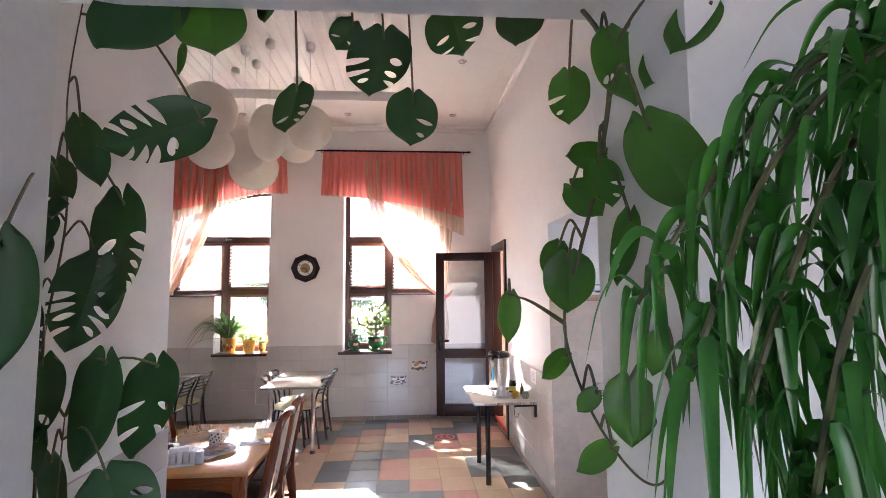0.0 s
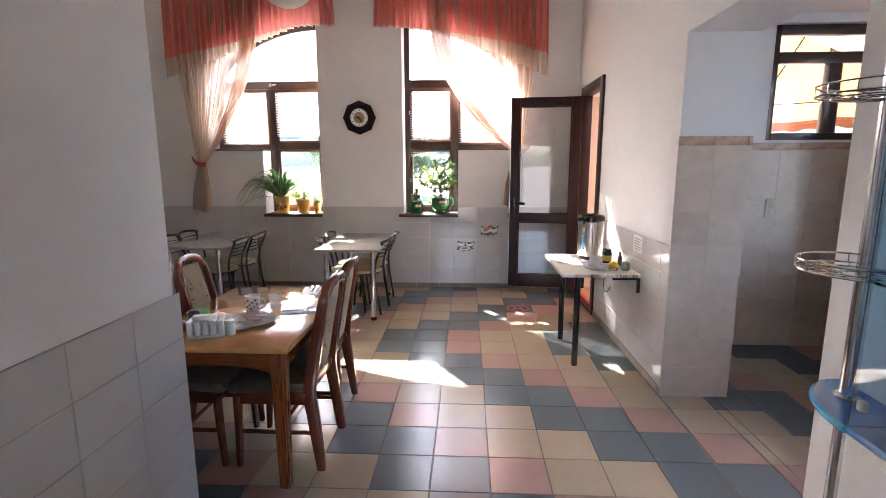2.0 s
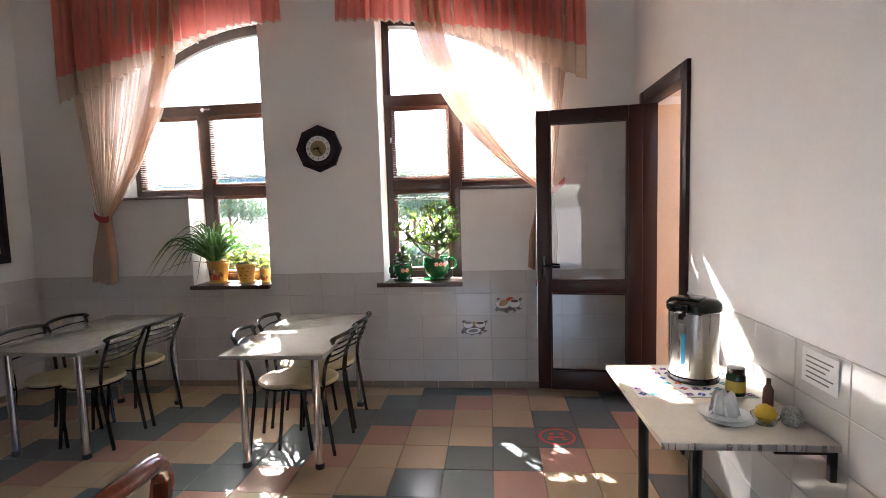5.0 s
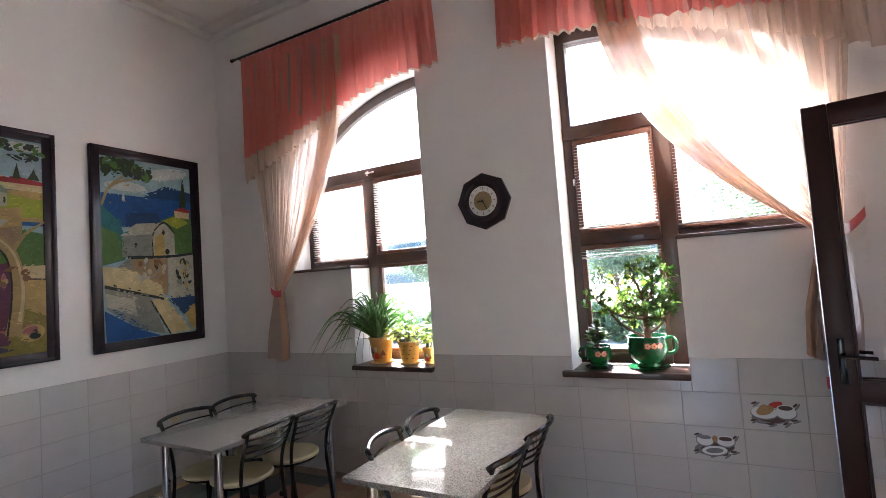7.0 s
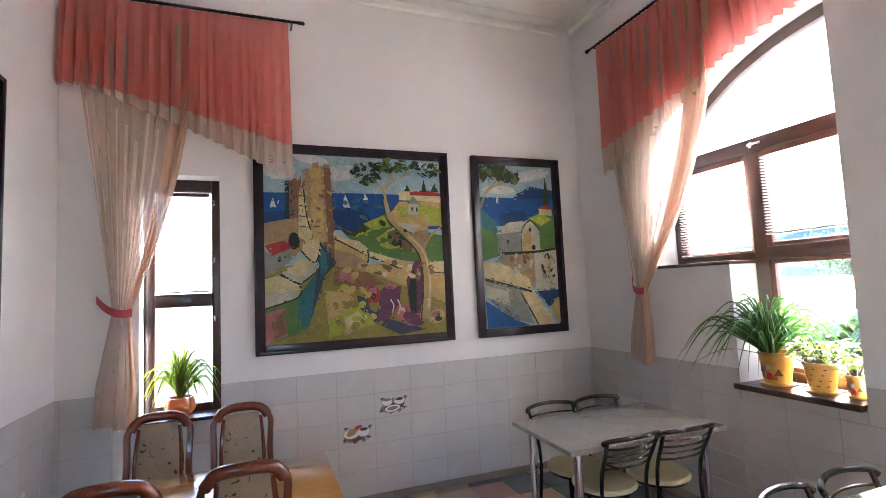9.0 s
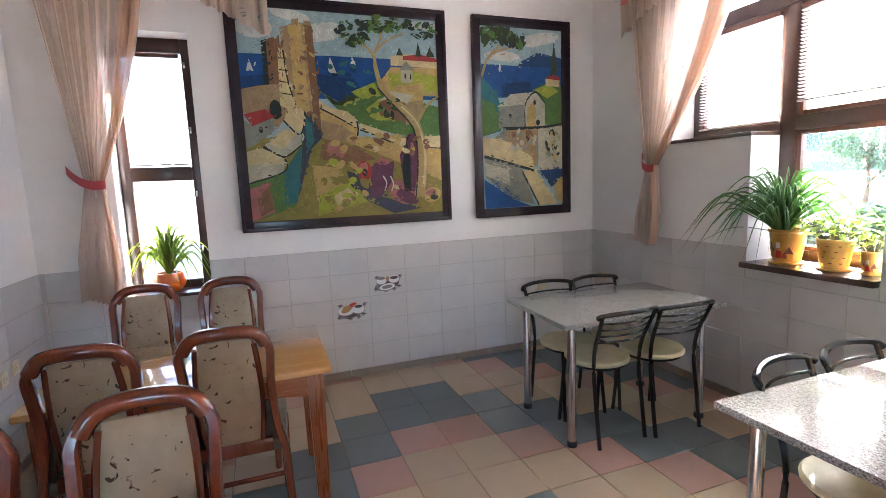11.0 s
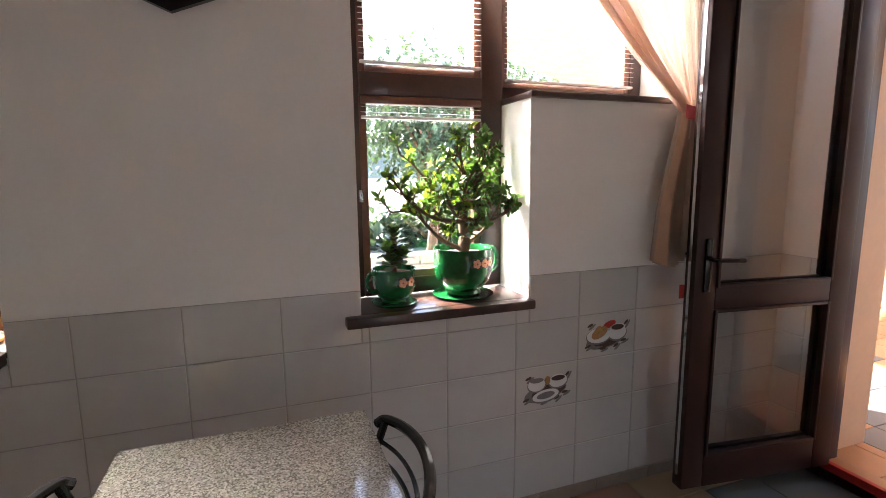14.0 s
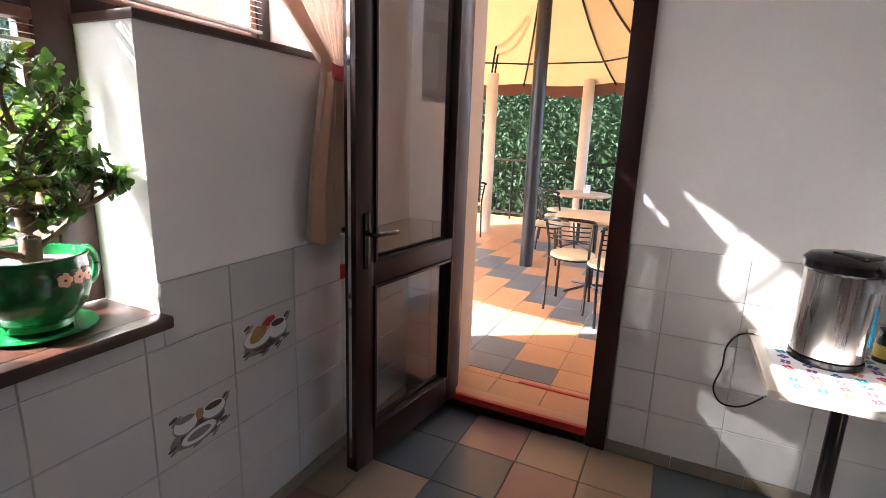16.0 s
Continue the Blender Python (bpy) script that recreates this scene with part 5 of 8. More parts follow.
BIG += clumps(("brick", "stone", "ochre"), 0.309, 0.693, 0.046, 0.220, 26, 0.014) + clumps(("ochre", "cream", "brick"), 0.675, 0.36, 0.265, 0.051, 24, 0.023) + clumps(("lime", "hill", "leafy"), 0.625, 0.556, 0.159, 0.068, 22, 0.019) + clumps(("ochre", "path", "lime"), 0.438, 0.159, 0.142, 0.119, 20, 0.027) + clumps(("sea", "teal", "deep"), 0.501, 0.706, 0.124, 0.059, 10, 0.021)
# chapel painting: sky, sea and slopes
SMALL = [("cloud", oval(0.707, 0.945, 0.261, 0.035, turn=0.1)), ("cloud", oval(0.258, 0.845, 0.217, 0.027, turn=0)), ("deep", [(0.401, 0.739), (0.473, 0.816), (0.701, 0.875), (0.998, 0.849), (1.00, 0.74)]),
          ("sea", [(0.01, 0.798), (0.427, 0.795), (1.00, 0.795), (0.996, 0.643), (0.00, 0.612)]), ("deep", [(0.248, 0.697), (0.597, 0.712), (0.635, 0.633), (0.243, 0.619)]), ("white", [(0.23, 0.807), (0.261, 0.76), (0.209, 0.759)]),
          ("teal", [(0.007, 0.735), (0.181, 0.647), (0.258, 0.532), (0.231, 0.436), (0.002, 0.404)]), ("hill", [(0.001, 0.616), (0.156, 0.579), (0.231, 0.445), (0.002, 0.404)]), ("hill", [(0.629, 0.667), (0.823, 0.714), (0.992, 0.696), (0.999, 0.461), (0.666, 0.48)]),
          ("lime", [(0.651, 0.667), (0.822, 0.702), (0.965, 0.663), (0.814, 0.621)]), ("cream", [(0.788, 0.732), (0.978, 0.747), (0.972, 0.686), (0.798, 0.693)]), ("red", [(0.783, 0.732), (0.873, 0.756), (0.983, 0.743), (0.981, 0.725)]),
          ("leafy", [(0.854, 0.755), (0.906, 0.951), (0.947, 0.757)])]
# chapel, terrace and curved wall
SMALL += [("grey", [(0.198, 0.575), (0.526, 0.60), (0.536, 0.451), (0.202, 0.451)]), ("pale", [(0.185, 0.568), (0.351, 0.639), (0.664, 0.657), (0.542, 0.584)]), ("pale", [(0.523, 0.451), (0.534, 0.59), (0.663, 0.653), (0.779, 0.592), (0.78, 0.461)]),
          ("ochre", [(0.541, 0.455), (0.549, 0.563), (0.656, 0.623), (0.664, 0.457)]), ("dark", oval(0.689, 0.484, 0.026, 0.017, turn=0)), ("dark", oval(0.65, 0.597, 0.017, 0.014, turn=0)),
          ("dark", oval(0.342, 0.518, 0.017, 0.014, turn=0)), ("stone", [(0.274, 0.447), (0.686, 0.453), (0.683, 0.227), (0.273, 0.308)]), ("pale", [(0.686, 0.453), (1.00, 0.473), (1.00, 0.215), (0.707, 0.20)]),
          ("dark", oval(0.554, 0.402, 0.022, 0.023, turn=0)), ("dark", oval(0.882, 0.346, 0.017, 0.025, turn=0)), ("dark", stroke([(0.253, 0.449), (0.686, 0.455), (1.00, 0.475)], 0.009, 0.007)),
          ("dark", stroke([(0.523, 0.453), (0.534, 0.59), (0.664, 0.655), (0.784, 0.592)], 0.007, 0.004)), ("grey", [(0.145, 0.398), (0.283, 0.455), (0.288, 0.35)]), ("cream", [(0.001, 0.40), (0.228, 0.388), (0.605, 0.29), (0.624, 0.209), (0.471, 0.234), (0.016, 0.296)]),
          ("grey", [(0.016, 0.296), (0.471, 0.234), (0.556, 0.115), (0.633, 0.01), (0.371, 0.045), (0.03, 0.174)]), ("pale", [(0.022, 0.258), (0.30, 0.218), (0.335, 0.124), (0.03, 0.188)]), ("cream", [(0.477, 0.204), (0.625, 0.221), (0.808, 0.095), (0.942, 0.009), (0.689, 0.005), (0.569, 0.119)]),
          ("dark", stroke([(0.016, 0.294), (0.471, 0.232), (0.624, 0.209)], 0.009, 0.007)), ("dark", stroke([(0.477, 0.204), (0.569, 0.119), (0.689, 0.005)], 0.009, 0.007)), ("sea", [(0.009, 0.167), (0.371, 0.045), (0.589, 0.002), (0.02, 0.001)]),
          ("deep", [(0.664, 0.208), (1.00, 0.215), (1.00, 0.156), (0.854, 0.109)]), ("ochre", [(0.876, 0.109), (0.973, 0.167), (1.00, 0.166), (1.00, 0.008), (0.944, 0.023)]), ("bark", stroke([(0.007, 0.731), (0.087, 0.827), (0.262, 0.915)], 0.013, 0.007)),
          ("bark", stroke([(0.096, 0.835), (0.216, 0.87), (0.435, 0.90)], 0.009, 0.004))]
SMALL += clumps(("leafy", "leafy", "dark", "hill"), 0.20, 0.949, 0.183, 0.043, 34, 0.039) + clumps(("leafy", "leafy", "dark", "hill"), 0.428, 0.92, 0.104, 0.027, 16, 0.035) + clumps(("dark", "grey", "ochre"), 0.854, 0.337, 0.122, 0.097, 24, 0.022) + clumps(("brick", "grey", "pale"), 0.473, 0.368, 0.174, 0.068, 22, 0.022)
TALL = [("cloud", oval(0.4, 0.88, 0.3, 0.05)), ("teal", [(0, 0.72), (1, 0.78), (1, 1), (0, 1)]), ("cloud", oval(0.3, 0.84, 0.25, 0.04)), ("sea", [(0, 0.60), (1, 0.60), (1, 0.80), (0, 0.78)]), ("ochre", [(0.1, 0.45), (0.1, 0.78), (0.35, 0.86), (0.35, 0.45)]), ("grey", [(0, 0.42), (0.3, 0.55), (0.6, 0.60), (1, 0.55), (1, 0.3), (0, 0.3)]), ("hill", oval(0.5, 0.46, 0.3, 0.08)), ("cream", [(0, 0.34), (0.5, 0.40), (1, 0.36), (1, 0.16), (0.5, 0.22), (0, 0.2)]), ("teal", [(0, 0.2), (0.5, 0.22), (1, 0.16), (1, 0), (0, 0)]), ("bark", stroke([(0.6, 0.2), (0.55, 0.5), (0.7, 0.75)], 0.03, 0.01))]
WEST = Matrix(((0, 0, 1, 0), (1, 0, 0, 0), (0, 1, 0, 0), (0, 0, 0, 1)))            # hung on the west wall
painting("large framed painting of a ruined tower above the blue sea", Matrix.Translation((XW, 9.363, 2.05)) @ WEST, 1.62, 1.65, BIG)
painting("tall framed painting of a stone chapel above the sea", Matrix.Translation((XW, 10.87, 2.045)) @ WEST, 0.93, 1.65, SMALL)
SOUTH = Matrix(((-1, 0, 0, 0), (0, 0, 1, 0), (0, 1, 0, 0), (0, 0, 0, 1)))
painting("framed painting of an old town above the water", Matrix.Translation((2.26, YS, 2.045)) @ SOUTH, 1.60, 1.68, TALL)

# ---- wall clock ----
root = empty("wall_clock", "dark eight-sided wooden wall clock with a pale numeral ring", "clock", "", (3.432, YN, 2.145))
CL = pose(0, 0, 0, 90, 0, 0)
bm = bmesh.new()
oct8 = [(math.cos(math.pi / 8 + k * math.pi / 4), math.sin(math.pi / 8 + k * math.pi / 4)) for k in range(8)]
oct8 = [(math.cos(k * math.pi / 4), math.sin(k * math.pi / 4)) for k in range(8)]
plate(bm, [(0.205 * x, 0.205 * y) for x, y in oct8], 0.025, CL)
part("rim", bm, CLOCKWOOD, root, "dark polished eight-sided rim")
bm = bmesh.new()
lathe(bm, [(0.15, 0.0), (0.15, 0.008), (0.125, 0.022), (0.112, 0.012), (0.0, 0.012)], (0, 0, 0.0), 48)
bm.transform(CL @ pose(0, 0, 0.024))
part("bezel", bm, CLOCKWOOD, root)
bm = bmesh.new()
lathe(bm, [(0.108, 0.0), (0.108, 0.003), (0.070, 0.003), (0.070, 0.0)], (0, 0, 0.037), 48)
bm.transform(CL)
part("numeral_ring", bm, PAPER_W, root, "pale ring with dark numerals")
bm = bmesh.new()
lathe(bm, [(0.069, 0.0), (0.069, 0.002), (0.0, 0.0021)], (0, 0, 0.037), 40)
bm.transform(CL)
part("dial", bm, BRASS, root)
for k in range(12):
    fc = bpy.data.curves.new("numeral", "FONT")
    fc.body = ("12", "1", "2", "3", "4", "5", "6", "7", "8", "9", "10", "11")[k]
    fc.size, fc.align_x, fc.align_y, fc.extrude = 0.026, "CENTER", "CENTER", 0.0004
    a = math.pi / 2 - k * math.pi / 6
    tmp = new("numeral", fc)
    me = bpy.data.meshes.new_from_object(tmp.evaluated_get(bpy.context.evaluated_depsgraph_get()))
    bpy.data.objects.remove(tmp)
    me.materials.append(BLACK)
    o = new("numeral", me)
    o.parent = root
    o.matrix_basis = CL @ pose(0.089 * math.cos(a), 0.089 * math.sin(a), 0.0408, 0, 0, -k * 30)
for nm, ln, wd, ang in (("hour_hand", 0.045, 0.004, 95), ("minute_hand", 0.066, 0.0028, -65)):
    bm = boxes(((-0.008, -wd, 0.0415), (ln, wd, 0.0425)))
    bm.transform(CL @ pose(0, 0, 0, 0, 0, ang + 90 if nm == "hour_hand" else ang))
    part(nm, bm, BLACK, root)

# ---- paper lanterns and downlights ----
def lantern(at, r, squash, cord_top):
    root = empty("paper_lantern", "round white paper lantern hanging on a cord, unlit", "lantern", "hanging paper lanterns", at)
    bm = bmesh.new()
    prof = []
    for k in range(41):
        a = math.pi * (0.06 + 0.88 * k / 40)
        rib = 1 - 0.014 * abs(math.sin(k * math.pi / 2.0 * 1.0))
        prof.append((r * math.sin(a) * rib, -r * squash * math.cos(a)))
    lathe(bm, prof, seg=40)
    part("shade", bm, PAPER, root)
    bm = bmesh.new()
    tube(bm, [(0, 0, r * squash * 0.95), (0, 0, cord_top - at[2])], 0.003, 6)
    part("cord", bm, WHITE_P, root)
    bm = bmesh.new()
    z = cord_top - at[2]
    lathe(bm, [(0.018, -0.10), (0.045, -0.075), (0.05, -0.03), (0.042, -0.005), (0.02, 0.0)], (0, 0, z), 20)
    part("ceiling_cup", bm, WHITE_P, root)


for x, y, z, r, q, top in ((3.24, 9.75, 3.14, 0.255, 1.0, 4.33), (3.90, 9.35, 3.44, 0.225, 1.0, 4.33), (3.20, 8.62, 3.34, 0.235, 1.0, 4.33), (3.17, 8.75, 3.06, 0.20, 0.95, 4.33), (3.51, 9.30, 3.37, 0.185, 1.55, 4.33),
                           (3.22, 9.45, 3.26, 0.23, 1.0, 4.33), (3.60, 10.15, 3.48, 0.21, 0.85, 4.33), (2.95, 9.95, 3.45, 0.23, 1.0, 4.33)):
    lantern((x, y, z), r, q, top)
for x, y in ((4.08, 11.03), (5.51, 11.0), (5.47, 9.42), (2.66, 11.1), (1.23, 11.05), (1.23, 9.42), (5.47, 7.8), (1.23, 8.0)):
    root = empty("downlight", "small recessed ceiling downlight, off", "lamp", "ceiling downlights", (x, y, ZC))
    bm = bmesh.new()
    lathe(bm, [(0.03, -0.004), (0.045, -0.008), (0.05, -0.002), (0.05, 0.0), (0.03, 0.0)], seg=24)
    part("ring", bm, CHROME, root)
    bm = bmesh.new()
    lathe(bm, [(0.03, -0.003), (0.0, -0.0035)], seg=20)
    part("lens", bm, WHITE_P, root)

# ---- sockets, notice ----
def socket(at, rz):
    root = empty("wall_socket", "cream plastic wall socket on the tiles", "socket", "wall sockets", at, rz)
    part("plate", boxes(((-0.038, -0.012, -0.038), (0.038, 0.0, 0.038)), bevel=0.005), CREAM_P, root)
    bm = bmesh.new()
    lathe(bm, [(0.024, 0.0), (0.022, 0.004), (0.012, 0.001), (0.0, 0.001)], seg=20)
    bm.transform(pose(0, -0.012, 0, 90, 0, 0))
    part("insert", bm, CREAM_P, root)
    bm = bmesh.new()
    for x in (-0.009, 0.009):
        lathe(bm, [(0.003, 0.0), (0.0, 0.0015)], (x, 0, 0), 8)
    bm.transform(pose(0, -0.0135, 0, 90, 0, 0))
    part("holes", bm, BLACK, root)


socket((XW + 0.010, 11.03, 0.565), 90)
socket((0.80, YN - 0.010, 0.63), 0)
socket((1.10, YS + 0.010, 0.59), 180)
socket((1.24, YS + 0.010, 0.57), 180)
socket((7.31, AY - 0.010, 1.25), 0)
socket((7.31, AY - 0.010, 1.17), 0)
root = empty("notice", "white paper notice with small print taped to the tiles", "notice", "", (XE - 0.0125, 9.22, 0.965), -90)
part("sheet", boxes(((-0.10, -0.001, -0.065), (0.10, 0.0, 0.065))), PAPER_W, root, "", False)
for k in range(5):
    part("text_line", boxes(((-0.075, -0.0016, 0.035 - k * 0.02), (0.075 - 0.02 * (k % 3), -0.0011, 0.041 - k * 0.02))), GUNMETAL, root, "", False)

# ---- things on the wooden table ----
def turned(name, label, cat, at, prof, mat, seg=28, group="", sx=1.0, sy=1.0):
    bm = bmesh.new()
    lathe(bm, prof, seg=seg, sx=sx, sy=sy)
    ob = link(name, bm, mat, None, True)
    ob.matrix_world = pose(*at)
    return tagged(ob, label, cat, group)


root = empty("napkin_holder", "white ceramic condiment and napkin stand on the table", "napkin holder", "", (3.50, 7.63, 0.75), 15)
part("tray", boxes(((-0.085, -0.05, 0.0), (0.085, 0.05, 0.012)), bevel=0.005), WHITE, root)
for x in (-0.07, -0.035, 0.0, 0.035, 0.07):
    part("rib", boxes(((x - 0.014, -0.045, 0.012), (x + 0.014, 0.045, 0.085)), bevel=0.008), WHITE, root)
part("napkins", boxes(((-0.06, -0.02, 0.06), (0.05, 0.02, 0.105)), bevel=0.006), PAPER_W, root)
root = empty("spice_jar", "small white jar with a ridged lid", "jar", "", (3.605, 7.65, 0.75))
bm = bmesh.new()
lathe(bm, [(0.022, 0), (0.024, 0.004), (0.024, 0.05), (0.02, 0.056), (0.0, 0.056)])
part("body", bm, WHITE_P, root)
bm = bmesh.new()
lathe(bm, [(0.024, 0.056), (0.025, 0.058), (0.024, 0.074), (0.0, 0.076)])
part("lid", bm, WHITE, root)
turned("saucer", "white china saucer on the table", "saucer", (3.62, 7.73, 0.75), [(0.02, 0), (0.035, 0.003), (0.058, 0.014), (0.06, 0.017), (0.055, 0.016), (0.03, 0.006), (0.0, 0.005)], WHITE, group="white plates")
root = empty("covered_plate", "white plate of sliced food under clear film", "plate", "", (3.64, 7.83, 0.75))
bm = bmesh.new()
lathe(bm, [(0.05, 0), (0.06, 0.003), (0.115, 0.018), (0.12, 0.021), (0.112, 0.02), (0.06, 0.008), (0, 0.007)], seg=40)
part("plate", bm, WHITE, root)
for k in range(14):
    bm = bmesh.new()
    a = k * 2.4
    rr = 0.02 + 0.05 * (k % 4) / 3
    lathe(bm, [(0.028, 0), (0.03, 0.003), (0.026, 0.006), (0, 0.006)], seg=14, sx=1.0, sy=0.8)
    bm.transform(pose(rr * math.cos(a), rr * math.sin(a), 0.012 + 0.0022 * k, random.uniform(-12, 12), random.uniform(-12, 12), k * 40))
    part("slice", bm, paint("meat%d" % (k % 3), ((0.42, 0.17, 0.12), (0.55, 0.33, 0.22), (0.36, 0.12, 0.09))[k % 3]), root)
bm = bmesh.new()
lathe(bm, [(0.12, 0.022), (0.10, 0.036), (0.06, 0.050), (0.02, 0.056), (0, 0.056)], seg=36)
for v in bm.verts:
    v.co.z += 0.006 * noise.noise(v.co * 60)
part("film", bm, FILM, root, "clear wrinkled film").visible_shadow = False
root = empty("covered_plate", "white plate wrapped in clear film", "plate", "", (3.46, 7.82, 0.75))
bm = bmesh.new()
lathe(bm, [(0.05, 0), (0.06, 0.003), (0.10, 0.018), (0.105, 0.021), (0.09, 0.018), (0.05, 0.008), (0, 0.007)], seg=36)
part("plate", bm, WHITE, root)
bm = bmesh.new()
lathe(bm, [(0.07, 0.012), (0.066, 0.03), (0.045, 0.045), (0, 0.05)], seg=24)
for v in bm.verts:
    v.co.z += 0.012 * noise.noise(v.co * 40)
part("napkin", bm, PAPER_W, root)
turned("butter_tub", "small tub with a green lid on the table", "tub", (3.34, 7.84, 0.75), [(0.045, 0), (0.05, 0.003), (0.056, 0.045), (0.058, 0.047), (0.058, 0.055), (0.0, 0.056)], material("green_lid", (0.02, 0.22, 0.05), 0.35, grain=40, vary=0.1))


root = empty("pepper_jar", "small white jar with a dark purple cap", "jar", "", (3.40, 7.70, 0.75))
bm = bmesh.new()
lathe(bm, [(0.022, 0), (0.024, 0.004), (0.024, 0.06), (0.018, 0.068), (0.0, 0.068)])
part("body", bm, WHITE_P, root)
bm = bmesh.new()
lathe(bm, [(0.022, 0.068), (0.027, 0.072), (0.028, 0.092), (0.02, 0.106), (0.0, 0.110)])
part("cap", bm, material("purple_cap", (0.05, 0.012, 0.03), 0.4, grain=40, vary=0.1), root, "dark purple cap")
bm = bmesh.new()
lathe(bm, [(0.03, 0), (0.06, 0.006), (0.066, 0.022), (0.05, 0.040), (0.02, 0.048), (0, 0.049)], seg=24, sx=1.25)
for v in bm.verts:
    v.co.z *= 1 + 0.35 * noise.noise(v.co * 22)
    v.co.x += 0.012 * noise.noise(v.co * 18 + Vector((4, 0, 0))) * (1 if v.co.z > 0.004 else 0)
pouch = link("food_pouch", bm, material("pouch_wrap", (0.30, 0.02, 0.03), 0.3, grain=26, second=(0.012, 0.012, 0.012)), None, True)
pouch.matrix_world = pose(3.305, 7.69, 0.7505)
tagged(pouch, "crumpled black and red food pouch on the table", "pouch")


def tumbler(name, label, cat, at, r, h, mat, handle=False):
    root = empty(name, label, cat, "", at)
    bm = bmesh.new()
    lathe(bm, [(r * 0.82, 0), (r * 0.86, 0.003), (r, h), (r - 0.003, h), (r * 0.8, 0.008), (0, 0.007)], seg=28)
    part("cup", bm, mat, root)
    if handle:
        bm = bmesh.new()
        tube(bm, curve([(r * 0.95, 0, h * 0.85), (r + 0.028, 0, h * 0.75), (r + 0.03, 0, h * 0.4), (r * 0.9, 0, h * 0.2)], 5), 0.005, 8)
        part("handle", bm, mat, root)
    return root


mug = tumbler("mug", "white mug with a brown drawing, on the table", "mug", (3.56, 8.01, 0.75), 0.042, 0.10, WHITE, True)
for k in range(16):
    bm = bmesh.new()
    a = -0.3 - k * 0.21
    zc = 0.03 + 0.05 * ((k * 7) % 5) / 4
    lathe(bm, [(0.006, -0.001), (0.005, 0.0008), (0, 0.001)], (0, 0, 0), 8, 0.8 + 0.4 * (k % 3), 1.3)
    bm.transform(pose(0, 0, zc, 0, 0, math.degrees(a) + 90) @ pose(0, -0.0350 - 0.07 * zc, 0, 90, 0, 0))
    part("drawing", bm, FRAME_L if k % 3 else inks[0], mug, "", False)
tumbler("glass_mug", "clear glass mug with a handle", "mug", (3.66, 8.09, 0.75), 0.036, 0.095, FILM, True)


def cutlery(at, rz, n):
    root = empty("cutlery", "steel cutlery laid on a folded napkin", "cutlery", "cutlery sets", at, rz)
    part("napkin", boxes(((-0.10, -0.055, 0), (0.10, 0.055, 0.003)), bevel=0.001), PAPER_W, root)
    for k in range(n):
        bm = bmesh.new()
        y = -0.03 + 0.028 * k
        tube(bm, curve([(-0.10, y, 0.007), (-0.02, y, 0.01), (0.04, y + 0.004 * k, 0.008)], 4), 0.0026, 6)
        bm2 = bmesh.new()
        lathe(bm, [(0.0, 0.004), (0.016, 0.008), (0.02, 0.012), (0.014, 0.010), (0, 0.007)], (0.068, y + 0.004 * k, 0), 14, 1.6, 0.9)
        bm2.free()
        part("spoon" if k % 2 else "fork", bm, CHROME, root)


cutlery((3.82, 8.04, 0.75), 12, 3)
cutlery((3.74, 8.50, 0.75), 100, 2)

# ---- things on the wall table ----
for k, (x, y) in enumerate(((5.80, 9.27), (5.79, 9.28))):
    turned("saucer", "white china saucer stacked on the wall table", "saucer", (x, y, 0.75 + 0.014 * k), [(0.04, 0), (0.05, 0.003), (0.09, 0.014), (0.094, 0.018), (0.085, 0.017), (0.05, 0.007), (0, 0.006)], WHITE, group="white plates")
bm = bmesh.new()
for k in range(5):
    a = k * 1.25
    sheet(bm, lambda u, v: Vector((0.055 * (u - 0.5) * (1 - 0.5 * v) + 0.028 * math.cos(a), 0.02 * math.sin(5 * u) * (1 - v) + 0.022 * math.sin(a), 0.003 + 0.095 * v * (1 - 0.3 * abs(u - 0.5)))), 6, 6)
nap = link("folded_napkins", bm, PAPER_W, None, True)
nap.matrix_world = pose(5.79, 9.275, 0.772)
tagged(nap, "white paper napkins folded upright on the saucers", "napkin")
turned("lemon", "yellow lemon in a small dish", "fruit", (5.93, 9.25, 0.757), [(0.003, 0.0), (0.02, 0.004), (0.036, 0.022), (0.038, 0.036), (0.03, 0.055), (0.012, 0.066), (0.004, 0.07)], LEMON)
turned("glass_dish", "small clear glass dish under the lemon", "dish", (5.93, 9.25, 0.75), [(0.03, 0), (0.034, 0.002), (0.05, 0.035), (0.048, 0.035), (0.032, 0.006), (0, 0.005)], CLEAR)
turned("sugar_jar", "dark jar painted with white spots", "jar", (6.02, 9.24, 0.75), [(0.026, 0), (0.034, 0.01), (0.038, 0.035), (0.03, 0.06), (0.022, 0.066), (0.0, 0.07)], material("spotted_jar", (0.06, 0.06, 0.05), 0.3, grain=160, second=(0.5, 0.5, 0.45), detail=1))
turned("sauce_bottle", "small dark bottle beside the heater", "bottle", (6.03, 9.42, 0.75), [(0.018, 0), (0.02, 0.003), (0.02, 0.07), (0.009, 0.09), (0.009, 0.115), (0, 0.116)], FRAME_L)

